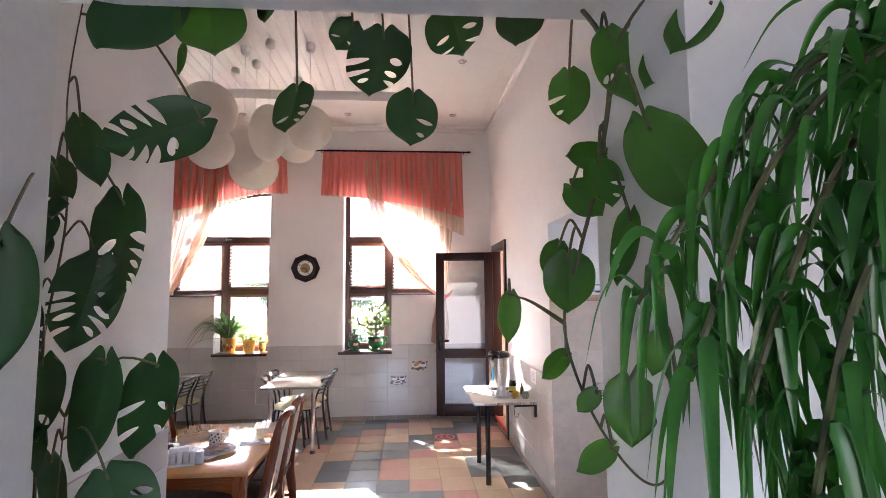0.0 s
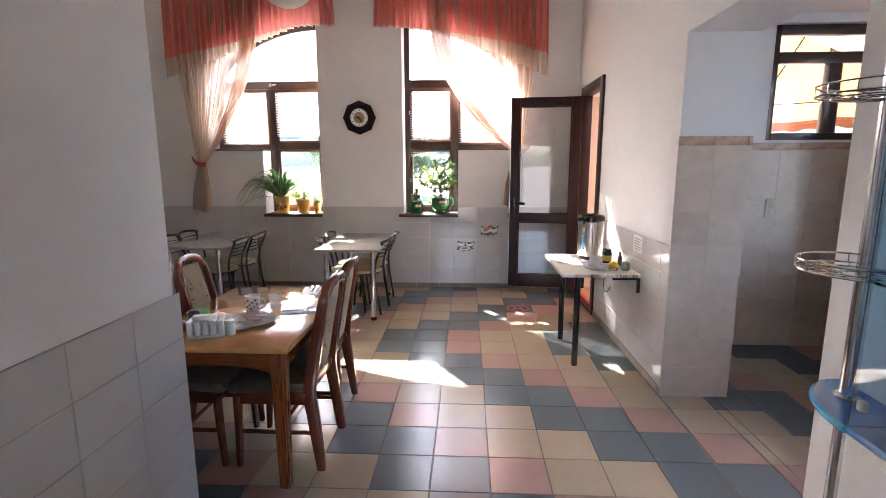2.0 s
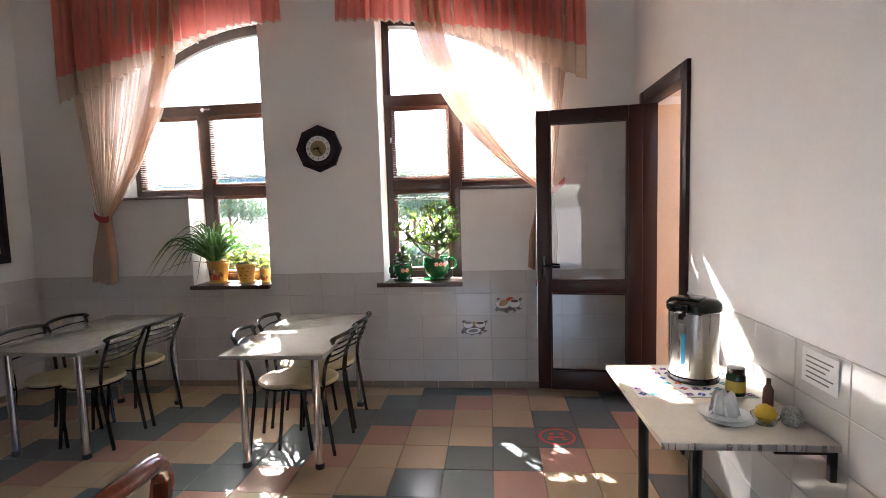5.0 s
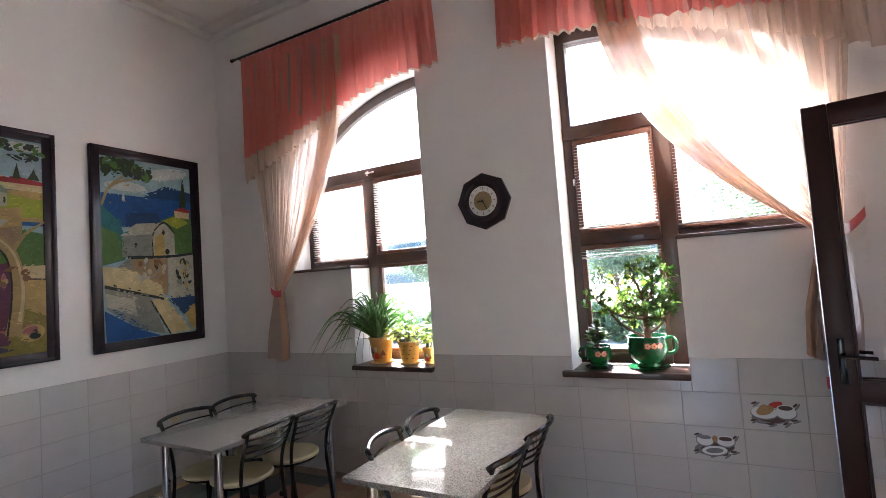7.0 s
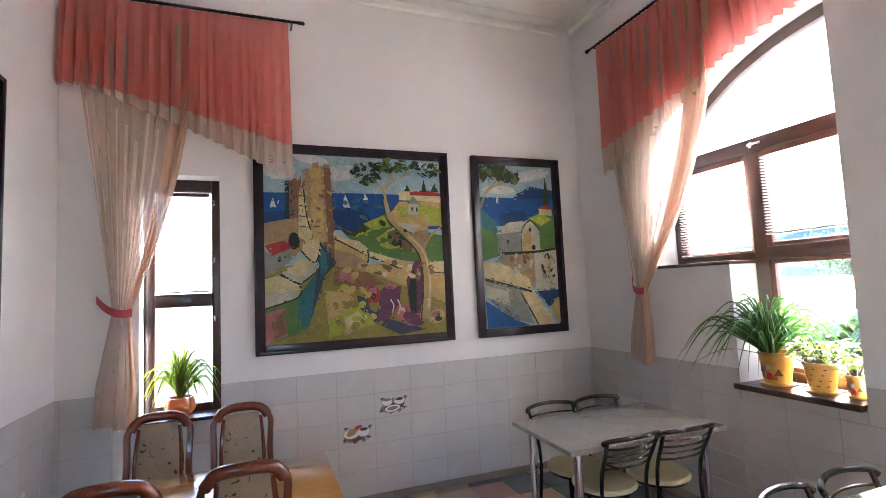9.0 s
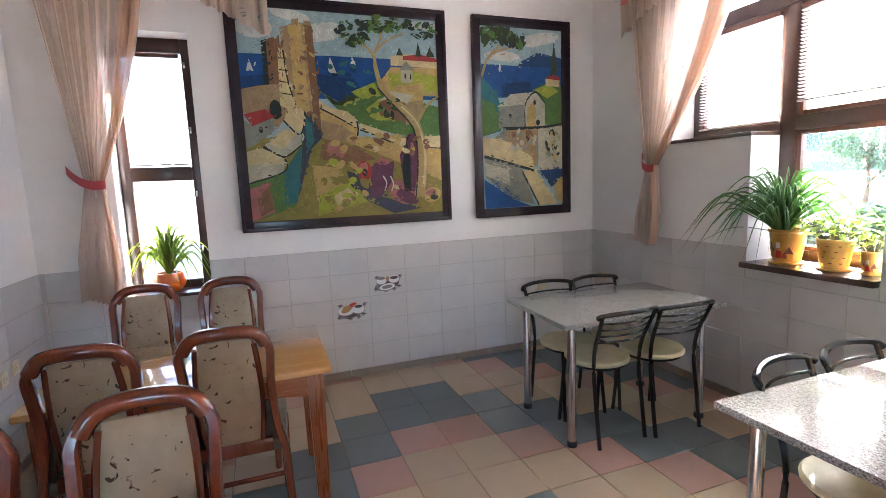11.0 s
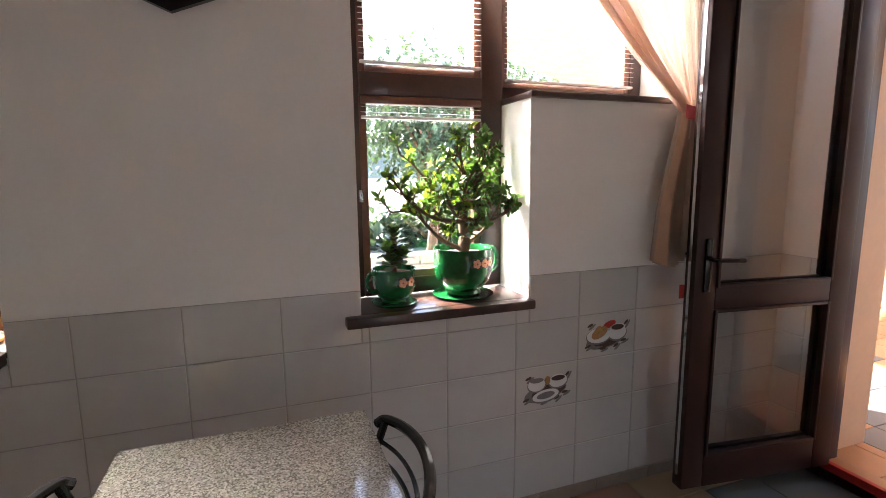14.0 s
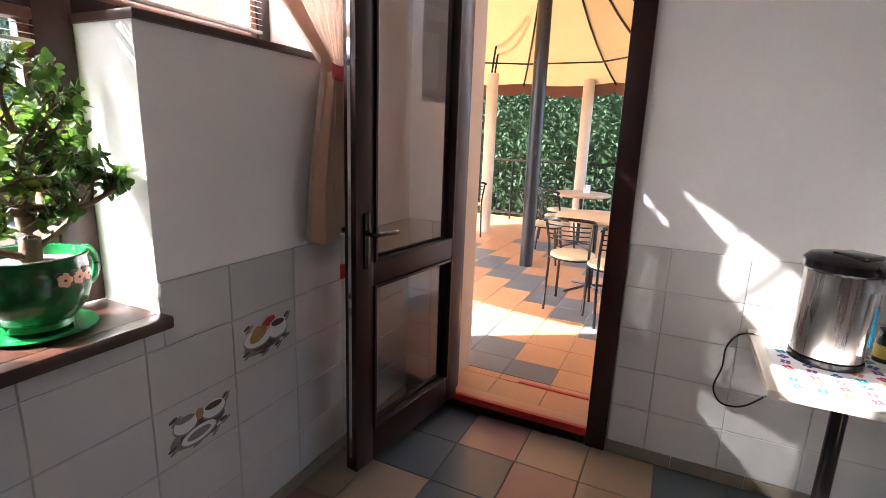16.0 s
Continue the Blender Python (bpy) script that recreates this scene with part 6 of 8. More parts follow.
root = empty("coffee_jar", "dark green coffee jar with a yellow label behind the heater", "jar", "", (5.96, 9.54, 0.75))
bm = bmesh.new()
lathe(bm, [(0.034, 0), (0.038, 0.004), (0.039, 0.085), (0.033, 0.098), (0.0, 0.099)], seg=28)
part("body", bm, material("green_jar", (0.012, 0.05, 0.025), 0.2, grain=40, vary=0.15), root)
bm = bmesh.new()
lathe(bm, [(0.034, 0.098), (0.035, 0.10), (0.034, 0.122), (0.0, 0.124)], seg=28)
part("lid", bm, BLACK, root)
bm = bmesh.new()
lathe(bm, [(0.0393, 0.020), (0.0397, 0.022), (0.0397, 0.066), (0.0393, 0.068)], seg=28)
part("paper_label", bm, material("yellow_label", (0.55, 0.42, 0.06), 0.5, grain=50, vary=0.15), root, "yellow paper label")
turned("glass_bowl", "small cut-glass bowl at the end of the wall table", "bowl", (5.93, 9.885, 0.75), [(0.03, 0), (0.036, 0.003), (0.056, 0.05), (0.052, 0.05), (0.034, 0.008), (0, 0.007)], FILM, 14)

# ---- pots and plants on the sills ----
def leaf_blade(bm, m, ln, wd, cup=0.15, n=5):
    """A small rounded, slightly cupped leaf along +y."""
    rows = []
    for k in range(n + 1):
        t = k / n
        w = wd * math.sin(math.pi * (0.08 + 0.86 * t)) ** 0.8
        rows.append([bm.verts.new(m @ Vector((x, t * ln, cup * ln * (abs(x) / max(wd, 1e-4)) ** 2 - cup * 0.5 * ln * t * t))) for x in (-w, 0, w)])
    for a, b in zip(rows, rows[1:]):
        bm.faces.new((a[0], a[1], b[1], b[0]))
        bm.faces.new((a[1], a[2], b[2], b[1]))


def strap(bm, pts, w, keel=0.3, roll=0.0):
    """A long narrow leaf along a line, rolled about it."""
    q = curve(pts, 5)
    prev = None
    for i, p in enumerate(q):
        d = (q[min(i + 1, len(q) - 1)] - q[max(i - 1, 0)]).normalized()
        s = d.cross(Vector((0, 0, 1)))
        if s.length < 1e-3:
            s = Vector((1, 0, 0))
        s.normalize()
        nrm = s.cross(d)
        s, nrm = s * math.cos(roll) + nrm * math.sin(roll), nrm * math.cos(roll) - s * math.sin(roll)
        t = i / (len(q) - 1)
        ww = w * max(0.03, min(1, 4 * t + 0.5) * (1 - t ** 3))
        ring = [bm.verts.new(p - s * ww + nrm * ww * keel), bm.verts.new(p), bm.verts.new(p + s * ww + nrm * ww * keel)]
        if prev:
            bm.faces.new((prev[0], prev[1], ring[1], ring[0]))
            bm.faces.new((prev[1], prev[2], ring[2], ring[1]))
        prev = ring


def cup_pot(at, r, h, rz, s=1.0):
    """A green glazed pot shaped like a big teacup on its saucer."""
    dish = turned("saucer", "round green glazed saucer on the dark sill", "saucer", at, [(r * 0.6, 0), (r * 0.95, 0.004), (r * 1.05, 0.012), (r * 1.0, 0.013), (r * 0.6, 0.008), (0, 0.007)], GREEN_GLAZE, 36, "green saucers")
    root = empty("cup_pot", "green glazed teacup-shaped flowerpot with painted flowers", "flowerpot", "green teacup pots", (at[0], at[1], at[2] + 0.0145), rz)
    bm = bmesh.new()
    lathe(bm, [(r * 0.58, 0), (r * 0.62, 0.004), (r * 0.58, h * 0.08), (r * 0.70, h * 0.14), (r * 0.90, h * 0.30), (r * 0.99, h * 0.50), (r * 1.0, h * 0.70), (r * 0.97, h * 0.92), (r * 1.03, h), (r * 0.95, h), (r * 0.92, h * 0.85), (0.0, h * 0.85)], seg=40)
    part("bowl", bm, GREEN_GLAZE, root)
    bm = bmesh.new()
    lathe(bm, [(r * 0.9, h * 0.86), (r * 0.5, h * 0.9), (0, h * 0.91)], seg=24)
    part("soil", bm, SOIL, root)
    bm = bmesh.new()
    tube(bm, curve([(r * 0.92, 0, h * 0.9), (r * 1.25, 0, h * 0.92), (r * 1.42, 0, h * 0.7), (r * 1.3, 0, h * 0.45), (r * 0.9, 0, h * 0.38)], 6), r * 0.09, 10)
    part("handle", bm, GREEN_GLAZE, root)
    return root


DARK_PAINT = material("dark_leaf_paint", (0.02, 0.03, 0.01), 0.3, grain=60, vary=0.2)
PETAL = material("painted_petal", (0.75, 0.30, 0.14), 0.4, grain=60, second=(0.8, 0.55, 0.35))


def flower_paint(root, r, h, angles):
    for a in angles:
        bm = bmesh.new()
        for q in range(5):
            b = q * 2 * math.pi / 5
            lathe(bm, [(0.0095, -0.002), (0.0085, 0.003), (0, 0.004)], (0.0105 * math.cos(b), 0.0105 * math.sin(b), 0), 9)
        bm.transform(pose(0, 0, h, 0, 0, a) @ pose(0, -r, 0, 90, 0, 0))
        part("painted_flower", bm, PETAL, root, "orange painted flower", True)
        bm = bmesh.new()
        for q in range(4):
            b = q * 1.57 + 0.6
            lathe(bm, [(0.009, -0.003), (0.008, 0.0015), (0, 0.002)], (0.021 * math.cos(b), 0.019 * math.sin(b), 0), 8, 1.3, 0.7)
        lathe(bm, [(0.004, 0.0), (0.003, 0.0055), (0, 0.006)], (0, 0, 0), 8)
        bm.transform(pose(0, 0, h, 0, 0, a) @ pose(0, -r, 0, 90, 0, 0))
        part("painted_leaves", bm, DARK_PAINT, root, "dark painted leaves", True)


p1 = cup_pot((4.115, 11.70, SILL + 0.02), 0.085, 0.130, 200)
flower_paint(p1, 0.0835, 0.085, (-190, -164))
p2 = cup_pot((4.42, 11.735, SILL + 0.02), 0.122, 0.19, 10)
flower_paint(p2, 0.120, 0.136, (-4, 14, 32))

root = empty("jade_tree", "large jade plant with a thick trunk and fleshy leaves", "plant", "", (4.42, 11.735, SILL + 0.02 + 0.182))
root.scale = (1.36, 1.25, 1.38)
bm = bmesh.new()
rj = random.Random(4)
trunk = curve([(0.0, 0, -0.02), (0.006, 0, 0.045), (0.002, 0.0, 0.10), (0.012, 0.0, 0.16)], 4)
tube(bm, trunk, 0.02, 10, [0.019 - 0.007 * i / (len(trunk) - 1) for i in range(len(trunk))])
tips = []
# main limbs: where they leave the trunk, how far they reach sideways and in depth, and how high they end
JADE_BOUGHS = ((0.005, -0.15, -0.03, 0.12), (0.02, 0.11, -0.02, 0.13), (0.09, -0.19, -0.05, 0.17), (0.10, 0.125, -0.08, 0.13), (0.12, -0.11, 0.05, 0.23), (0.13, 0.10, 0.04, 0.24), (0.15, -0.03, -0.06, 0.29), (0.16, 0.05, -0.02, 0.30), (0.14, 0.13, 0.02, 0.17), (0.11, -0.08, -0.09, 0.15))
for n, (z0, ox, oy, up) in enumerate(JADE_BOUGHS):
    base = Vector((0.004, 0, z0))
    end = Vector((ox, oy, up))
    mid = base.lerp(end, 0.5) + Vector((rj.uniform(-0.015, 0.015), 0, -0.018 if n > 1 else -0.012))
    pts = curve([base, mid, end], 6)
    tube(bm, pts, 0.008, 7, [(0.0078 if n < 8 else 0.0055) - 0.0035 * i / (len(pts) - 1) for i in range(len(pts))])
    for q in range(5):
        b0 = pts[len(pts) - 1 - q * 2]
        side = Vector((rj.uniform(-0.055, 0.055) + 0.25 * ox * (q == 0), rj.uniform(-0.045, 0.04), rj.uniform(0.0, 0.07) - (0.05 if n in (3, 8) and q < 2 else 0)))
        side.x = min(side.x, 0.125 - b0.x)
        sub = curve([b0, b0 + side * 0.5 + Vector((0, 0, 0.006)), b0 + side], 3)
        tube(bm, sub, 0.004, 6, [0.0036 - 0.0016 * i / (len(sub) - 1) for i in range(len(sub))])
        for w in range(3):
            c0 = sub[-1 - w * 2]
            off = Vector((rj.uniform(-0.04, 0.04), rj.uniform(-0.03, 0.025), rj.uniform(0.004, 0.045)))
            off.x = min(off.x, 0.14 - c0.x)
            tube(bm, [c0, c0 + off * 0.55 + Vector((0, 0, 0.004)), c0 + off], 0.0022, 5, [0.0028, 0.0023, 0.0018])
            tips.append((c0 + off, off.normalized()))
part("trunk", bm, BARK, root)
# a third of the -x side leaves carry sunlight in a yellower colour
bm, bm2 = bmesh.new(), bmesh.new()
for i, (p, d) in enumerate(tips):
    for k in range(9):
        a = k * 1.62 + i
        el = radians(rj.uniform(8, 62))
        m = Matrix.Translation(p - d * (k // 2) * 0.008) @ d.to_track_quat("Z", "Y").to_matrix().to_4x4() @ Matrix.Rotation(a, 4, "Z") @ Matrix.Rotation(el, 4, "X")
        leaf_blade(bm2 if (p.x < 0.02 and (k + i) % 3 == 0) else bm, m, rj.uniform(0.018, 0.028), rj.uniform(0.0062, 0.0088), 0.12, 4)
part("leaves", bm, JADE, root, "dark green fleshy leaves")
part("sunlit_leaves", bm2, BRIGHTLEAF, root, "fleshy leaves coloured yellow-green as if in sunlight")
root = empty("small_jade_plant", "small upright jade plant with broad leaves", "plant", "", (4.115, 11.70, SILL + 0.02 + 0.131))
bm = bmesh.new()
root.scale = (1.4, 1.4, 1.12)
shoots = []
for k, (ox, oy, z0, up) in enumerate(((0.004, 0.0, -0.01, 0.15), (-0.022, -0.012, 0.03, 0.10), (0.028, -0.012, 0.03, 0.085), (-0.012, -0.026, 0.01, 0.065), (0.018, 0.024, 0.03, 0.09))):
    pts = curve([(0.0, 0, z0), (ox * 0.7, oy * 0.7, z0 + (up - z0) * 0.45), (ox, oy, up)], 5)
    tube(bm, pts, 0.006, 7, [(0.010 if k == 0 else 0.006) - 0.003 * i / (len(pts) - 1) for i in range(len(pts))])
    shoots.append(pts)
part("stem", bm, BARK, root)
bm = bmesh.new()
for n, pts in enumerate(shoots):
    top = pts[-1]
    d = (pts[-1] - pts[-3]).normalized()
    for k in range(24 if n == 0 else 14):
        el = radians(min(60, 2 + 4.2 * (k if n else k * 0.7)) + rj.uniform(-8, 8))
        m = Matrix.Translation(top - d * (0.075 if n == 0 else 0.045) * (1 - k / 24)) @ d.to_track_quat("Z", "Y").to_matrix().to_4x4() @ Matrix.Rotation(k * 2.4 + n, 4, "Z") @ Matrix.Rotation(el, 4, "X")
        leaf_blade(bm, m, rj.uniform(0.040, 0.052) * (1 - 0.018 * k), 0.0135, 0.1, 5)
part("leaves", bm, JADE, root)


def tub_pot(at, r, h, group, body, label):
    root = empty("flowerpot", label, "flowerpot", group, at)
    bm = bmesh.new()
    lathe(bm, [(r * 0.72, 0), (r * 0.92, 0.004), (r * 0.95, 0.014), (r * 0.72, 0.015)], seg=28)
    part("dish", bm, body, root)
    bm = bmesh.new()
    lathe(bm, [(r * 0.66, 0.0145), (r * 0.7, 0.017), (r * 0.95, h * 0.9), (r, h * 0.92), (r, h), (r * 0.92, h), (r * 0.9, h * 0.88), (0, h * 0.88)], seg=32)
    part("pot", bm, body, root)
    bm = bmesh.new()
    lathe(bm, [(r * 0.88, h * 0.885), (r * 0.4, h * 0.93), (0, h * 0.93)], seg=20)
    part("soil", bm, SOIL, root)
    return root


for x, r, h in ((2.36, 0.105, 0.215), (2.63, 0.095, 0.18), (2.815, 0.055, 0.13)):
    pot = tub_pot((x, 11.715, SILL + 0.02), r, h, "painted yellow pots", YELLOW_GLAZE, "yellow glazed flowerpot with a painted cottage")
    for a, zc, w, hh, mt in ((-34, 0.52, 0.030, 0.26, FRAME), (-34, 0.30, 0.024, 0.20, TERRA), (4, 0.30, 0.020, 0.22, RED_INK), (2, 0.56, 0.013, 0.16, PAPER_W), (24, 0.26, 0.016, 0.14, TERRA), (40, 0.42, 0.026, 0.20, FRAME_L)):
        if x == 2.63:
            continue
        bm = bmesh.new()
        rr = r * (0.67 + 0.28 * zc)
        top_w = w * (0.15 if mt in (FRAME, FRAME_L) else 0.85)
        s = r / 0.105
        plate(bm, [(-w * s, -h * hh / 2), (w * s, -h * hh / 2), (top_w * s, h * hh / 2), (-top_w * s, h * hh / 2)], 0.005, pose(0, 0, h * zc, 0, 0, a) @ pose(0, -rr + 0.003, 0, 90 + 8, 0, 0))
        part("painted_cottage", bm, mt, pot, "", False)
    if x == 2.63:
        for k in range(14):
            bm = bmesh.new()
            zc = 0.25 + 0.18 * (k % 4)
            lathe(bm, [(0.006, -0.002), (0.005, 0.002), (0, 0.003)], (0, 0, 0), 8, 1.9, 0.7)
            bm.transform(pose(0, 0, h * zc, 0, 0, -60 + 9.5 * k) @ pose(0, -r * (0.675 + 0.28 * zc), 0, 90, 0, 0))
            part("painted_leaf", bm, FRAME_L, pot, "", False)


def tuft(name, label, at, n, ln, w, mat, spread, seed, droop=1.0, group="", turn=False):
    rr = random.Random(seed)
    root = empty(name, label, "plant", group, at)
    bm = bmesh.new()
    for k in range(n):
        a = k * 2.399 + rr.uniform(-0.4, 0.4)
        L = ln * rr.uniform(0.6, 1.15)
        e = rr.uniform(0.25, 1.0)
        rad = L * spread * e
        top = L * (0.86 - 0.55 * e)
        end = top - droop * L * 0.75 * e * e
        c, s = math.cos(a), math.sin(a) * (0.35 if math.sin(a) > 0 else 0.8)
        if turn:
            c, s = -s, c
        strap(bm, [(0.01 * c, 0.01 * s, -0.015), (rad * 0.3 * c, rad * 0.3 * s, top * 0.65), (rad * 0.7 * c, rad * 0.7 * s, top), (rad * 1.15 * c, rad * 1.15 * s, end)], w, 0.5, rr.choice((-1, 1)) * rr.uniform(0.5, 1.3))
    part("leaves", bm, mat, root)
    return root


tuft("spider_plant", "bushy spider plant with long arching leaves", (2.36, 11.66, SILL + 0.215), 170, 0.50, 0.0075, SPIDER, 1.15, 3, 1.0)
tuft("spider_plant", "bright spider plant in an orange pot", (0.53, 8.04, 0.84 + 0.135), 90, 0.44, 0.008, BRIGHTLEAF, 0.75, 6, turn=True)
bm = bmesh.new()
strap(bm, [(0, 0, 0), (-0.25, -0.07, 0.02), (-0.45, -0.1, -0.07), (-0.6, -0.12, -0.17)], 0.003, 0.3, 1.0)
part("runner", bm, SPIDER, bpy.data.objects["spider_plant"])


def bushy(name, label, at, n, r, h, mat, seed, ln=0.05):
    rr = random.Random(seed)
    root = empty(name, label, "plant", "", at)
    bm, st = bmesh.new(), bmesh.new()
    for k in range(n):
        a = rr.uniform(0, 6.28)
        q = math.sqrt(rr.random())
        p = Vector((r * q * math.cos(a), 0.7 * r * q * math.sin(a), h * (0.25 + 0.75 * rr.random()) * (1 - 0.35 * q)))
        tube(st, [(0.2 * p.x, 0.2 * p.y, -0.01), (0.7 * p.x, 0.7 * p.y, p.z * 0.7), p], 0.0016, 4)
        m = Matrix.Translation(p) @ Matrix.Rotation(a - 1.57, 4, "Z") @ Matrix.Rotation(radians(rr.uniform(-40, 30)), 4, "X")
        leaf_blade(bm, m, ln * rr.uniform(0.7, 1.2), ln * 0.33, 0.15, 4)
    part("stem", st, STALK, root)
    part("leaves", bm, mat, root)


bushy("potted_plant", "leafy green houseplant in a yellow pot", (2.63, 11.70, SILL + 0.17), 150, 0.17, 0.22, BRIGHTLEAF, 8)
bushy("potted_plant", "small pale-leaved houseplant on the sill", (2.82, 11.70, SILL + 0.135), 50, 0.09, 0.16, BRIGHTLEAF, 9, 0.04)
root = empty("flowerpot", "round shiny orange flowerpot on the narrow sill", "flowerpot", "", (0.53, 8.04, 0.84))
bm = bmesh.new()
lathe(bm, [(0.06, 0), (0.07, 0.004), (0.10, 0.045), (0.105, 0.075), (0.092, 0.115), (0.085, 0.135), (0.078, 0.135), (0.085, 0.11), (0, 0.11)], seg=36)
part("pot", bm, ORANGE_GLAZE, root)
bm = bmesh.new()
lathe(bm, [(0.082, 0.112), (0.04, 0.122), (0, 0.122)], seg=20)
part("soil", bm, SOIL, root)
LEFT_LEAVES = [  # x, y, z, length, width ratio, lean, splits
    (4.24, 5.72, 2.19, 0.279, 0.72, 62, 4),
    (4.02, 5.80, 2.16, 0.232, 0.45, -15, 0),
    (3.91, 5.85, 2.07, 0.197, 0.65, -8, 1),
    (4.09, 5.86, 1.90, 0.392, 0.52, -12, 5),
    (4.02, 5.82, 1.76, 0.277, 0.72, 12, 4),
    (4.19, 5.85, 1.48, 0.279, 0.78, -10, 2),
    (4.06, 5.84, 1.48, 0.315, 0.60, 4, 2),
    (3.92, 5.80, 1.50, 0.270, 0.55, 0, 1),
    (4.14, 5.80, 1.24, 0.234, 0.92, -20, 3),
    (4.17, 5.35, 1.77, 0.275, 0.50, -8, 0),
    (3.83, 5.90, 1.87, 0.165, 0.60, 5, 0),
    (3.84, 5.90, 1.96, 0.126, 0.80, 0, 0),
    (3.85, 5.90, 1.67, 0.230, 0.40, -30, 3),
    (4.27, 5.84, 1.11, 0.129, 0.90, -10, 3),
    (3.92, 5.90, 1.25, 0.215, 0.40, -10, 0),
    (3.93, 5.75, 1.34, 0.231, 0.40, 20, 3),
]
TOP_LEAVES = [  # x, y, z, length, width ratio, lean, splits
    (4.24, 5.60, 2.43, 0.256, 0.95, 28, 0),
    (4.41, 5.60, 2.41, 0.227, 0.85, -12, 0),
    (4.55, 5.85, 2.31, 0.185, 0.95, -3, 3),
    (4.80, 5.78, 2.42, 0.232, 0.95, 8, 3),
    (4.70, 5.80, 2.51, 0.135, 0.80, 25, 1),
    (4.89, 5.78, 2.26, 0.189, 0.90, 4, 2),
    (5.02, 5.78, 2.52, 0.231, 0.88, -18, 2),
    (5.20, 5.75, 2.54, 0.170, 0.95, 8, 1),
    (4.51, 5.70, 2.53, 0.096, 0.80, 0, 0),
    (4.34, 5.62, 2.34, 0.098, 0.40, -10, 0),
]
RIGHT_LEAVES = [  # x, y, z, length, width ratio, lean, splits
    (5.32, 5.70, 2.30, 0.181, 0.72, 0, 2),
    (5.32, 5.40, 2.24, 0.199, 0.65, -12, 1),
    (5.37, 5.33, 2.22, 0.179, 0.40, 18, 0),
    (5.36, 5.20, 2.22, 0.150, 0.60, 30, 0),
    (5.28, 5.50, 2.08, 0.158, 0.50, 80, 0),
    (5.29, 5.42, 2.00, 0.133, 0.70, -8, 2),
    (5.30, 5.55, 1.99, 0.136, 0.70, -40, 0),
    (5.27, 5.13, 1.96, 0.195, 0.82, -22, 0),
    (5.31, 5.37, 1.86, 0.180, 0.36, 4, 2),
    (5.27, 5.60, 1.80, 0.156, 0.95, 0, 0),
    (5.25, 5.66, 1.85, 0.123, 0.80, 20, 0),
    (5.15, 5.76, 1.71, 0.150, 0.52, 8, 0),
    (5.23, 5.62, 1.60, 0.112, 0.60, 58, 0),
    (5.31, 5.38, 1.55, 0.139, 0.85, 0, 0),
    (5.31, 5.27, 1.67, 0.089, 0.62, 18, 0),
    (5.28, 5.50, 1.42, 0.115, 0.62, 65, 0),
    (5.25, 5.45, 1.55, 0.067, 0.75, 45, 0),
]
STRAP_STEMS = [
    [(5.44, 5.00, 2.02), (5.33, 5.04, 1.95), (5.27, 5.09, 1.86), (5.22, 5.14, 1.76), (5.19, 5.18, 1.68)],
    [(5.41, 4.97, 1.98), (5.31, 4.99, 1.90), (5.25, 5.02, 1.80), (5.21, 5.04, 1.68), (5.19, 5.06, 1.60)],
    [(5.38, 4.94, 1.93), (5.31, 4.94, 1.86), (5.26, 4.96, 1.76), (5.23, 4.98, 1.66), (5.21, 5.00, 1.57)],
    [(5.36, 4.90, 1.86), (5.30, 4.91, 1.77), (5.26, 4.93, 1.66), (5.24, 4.94, 1.56), (5.23, 4.95, 1.48)],
]

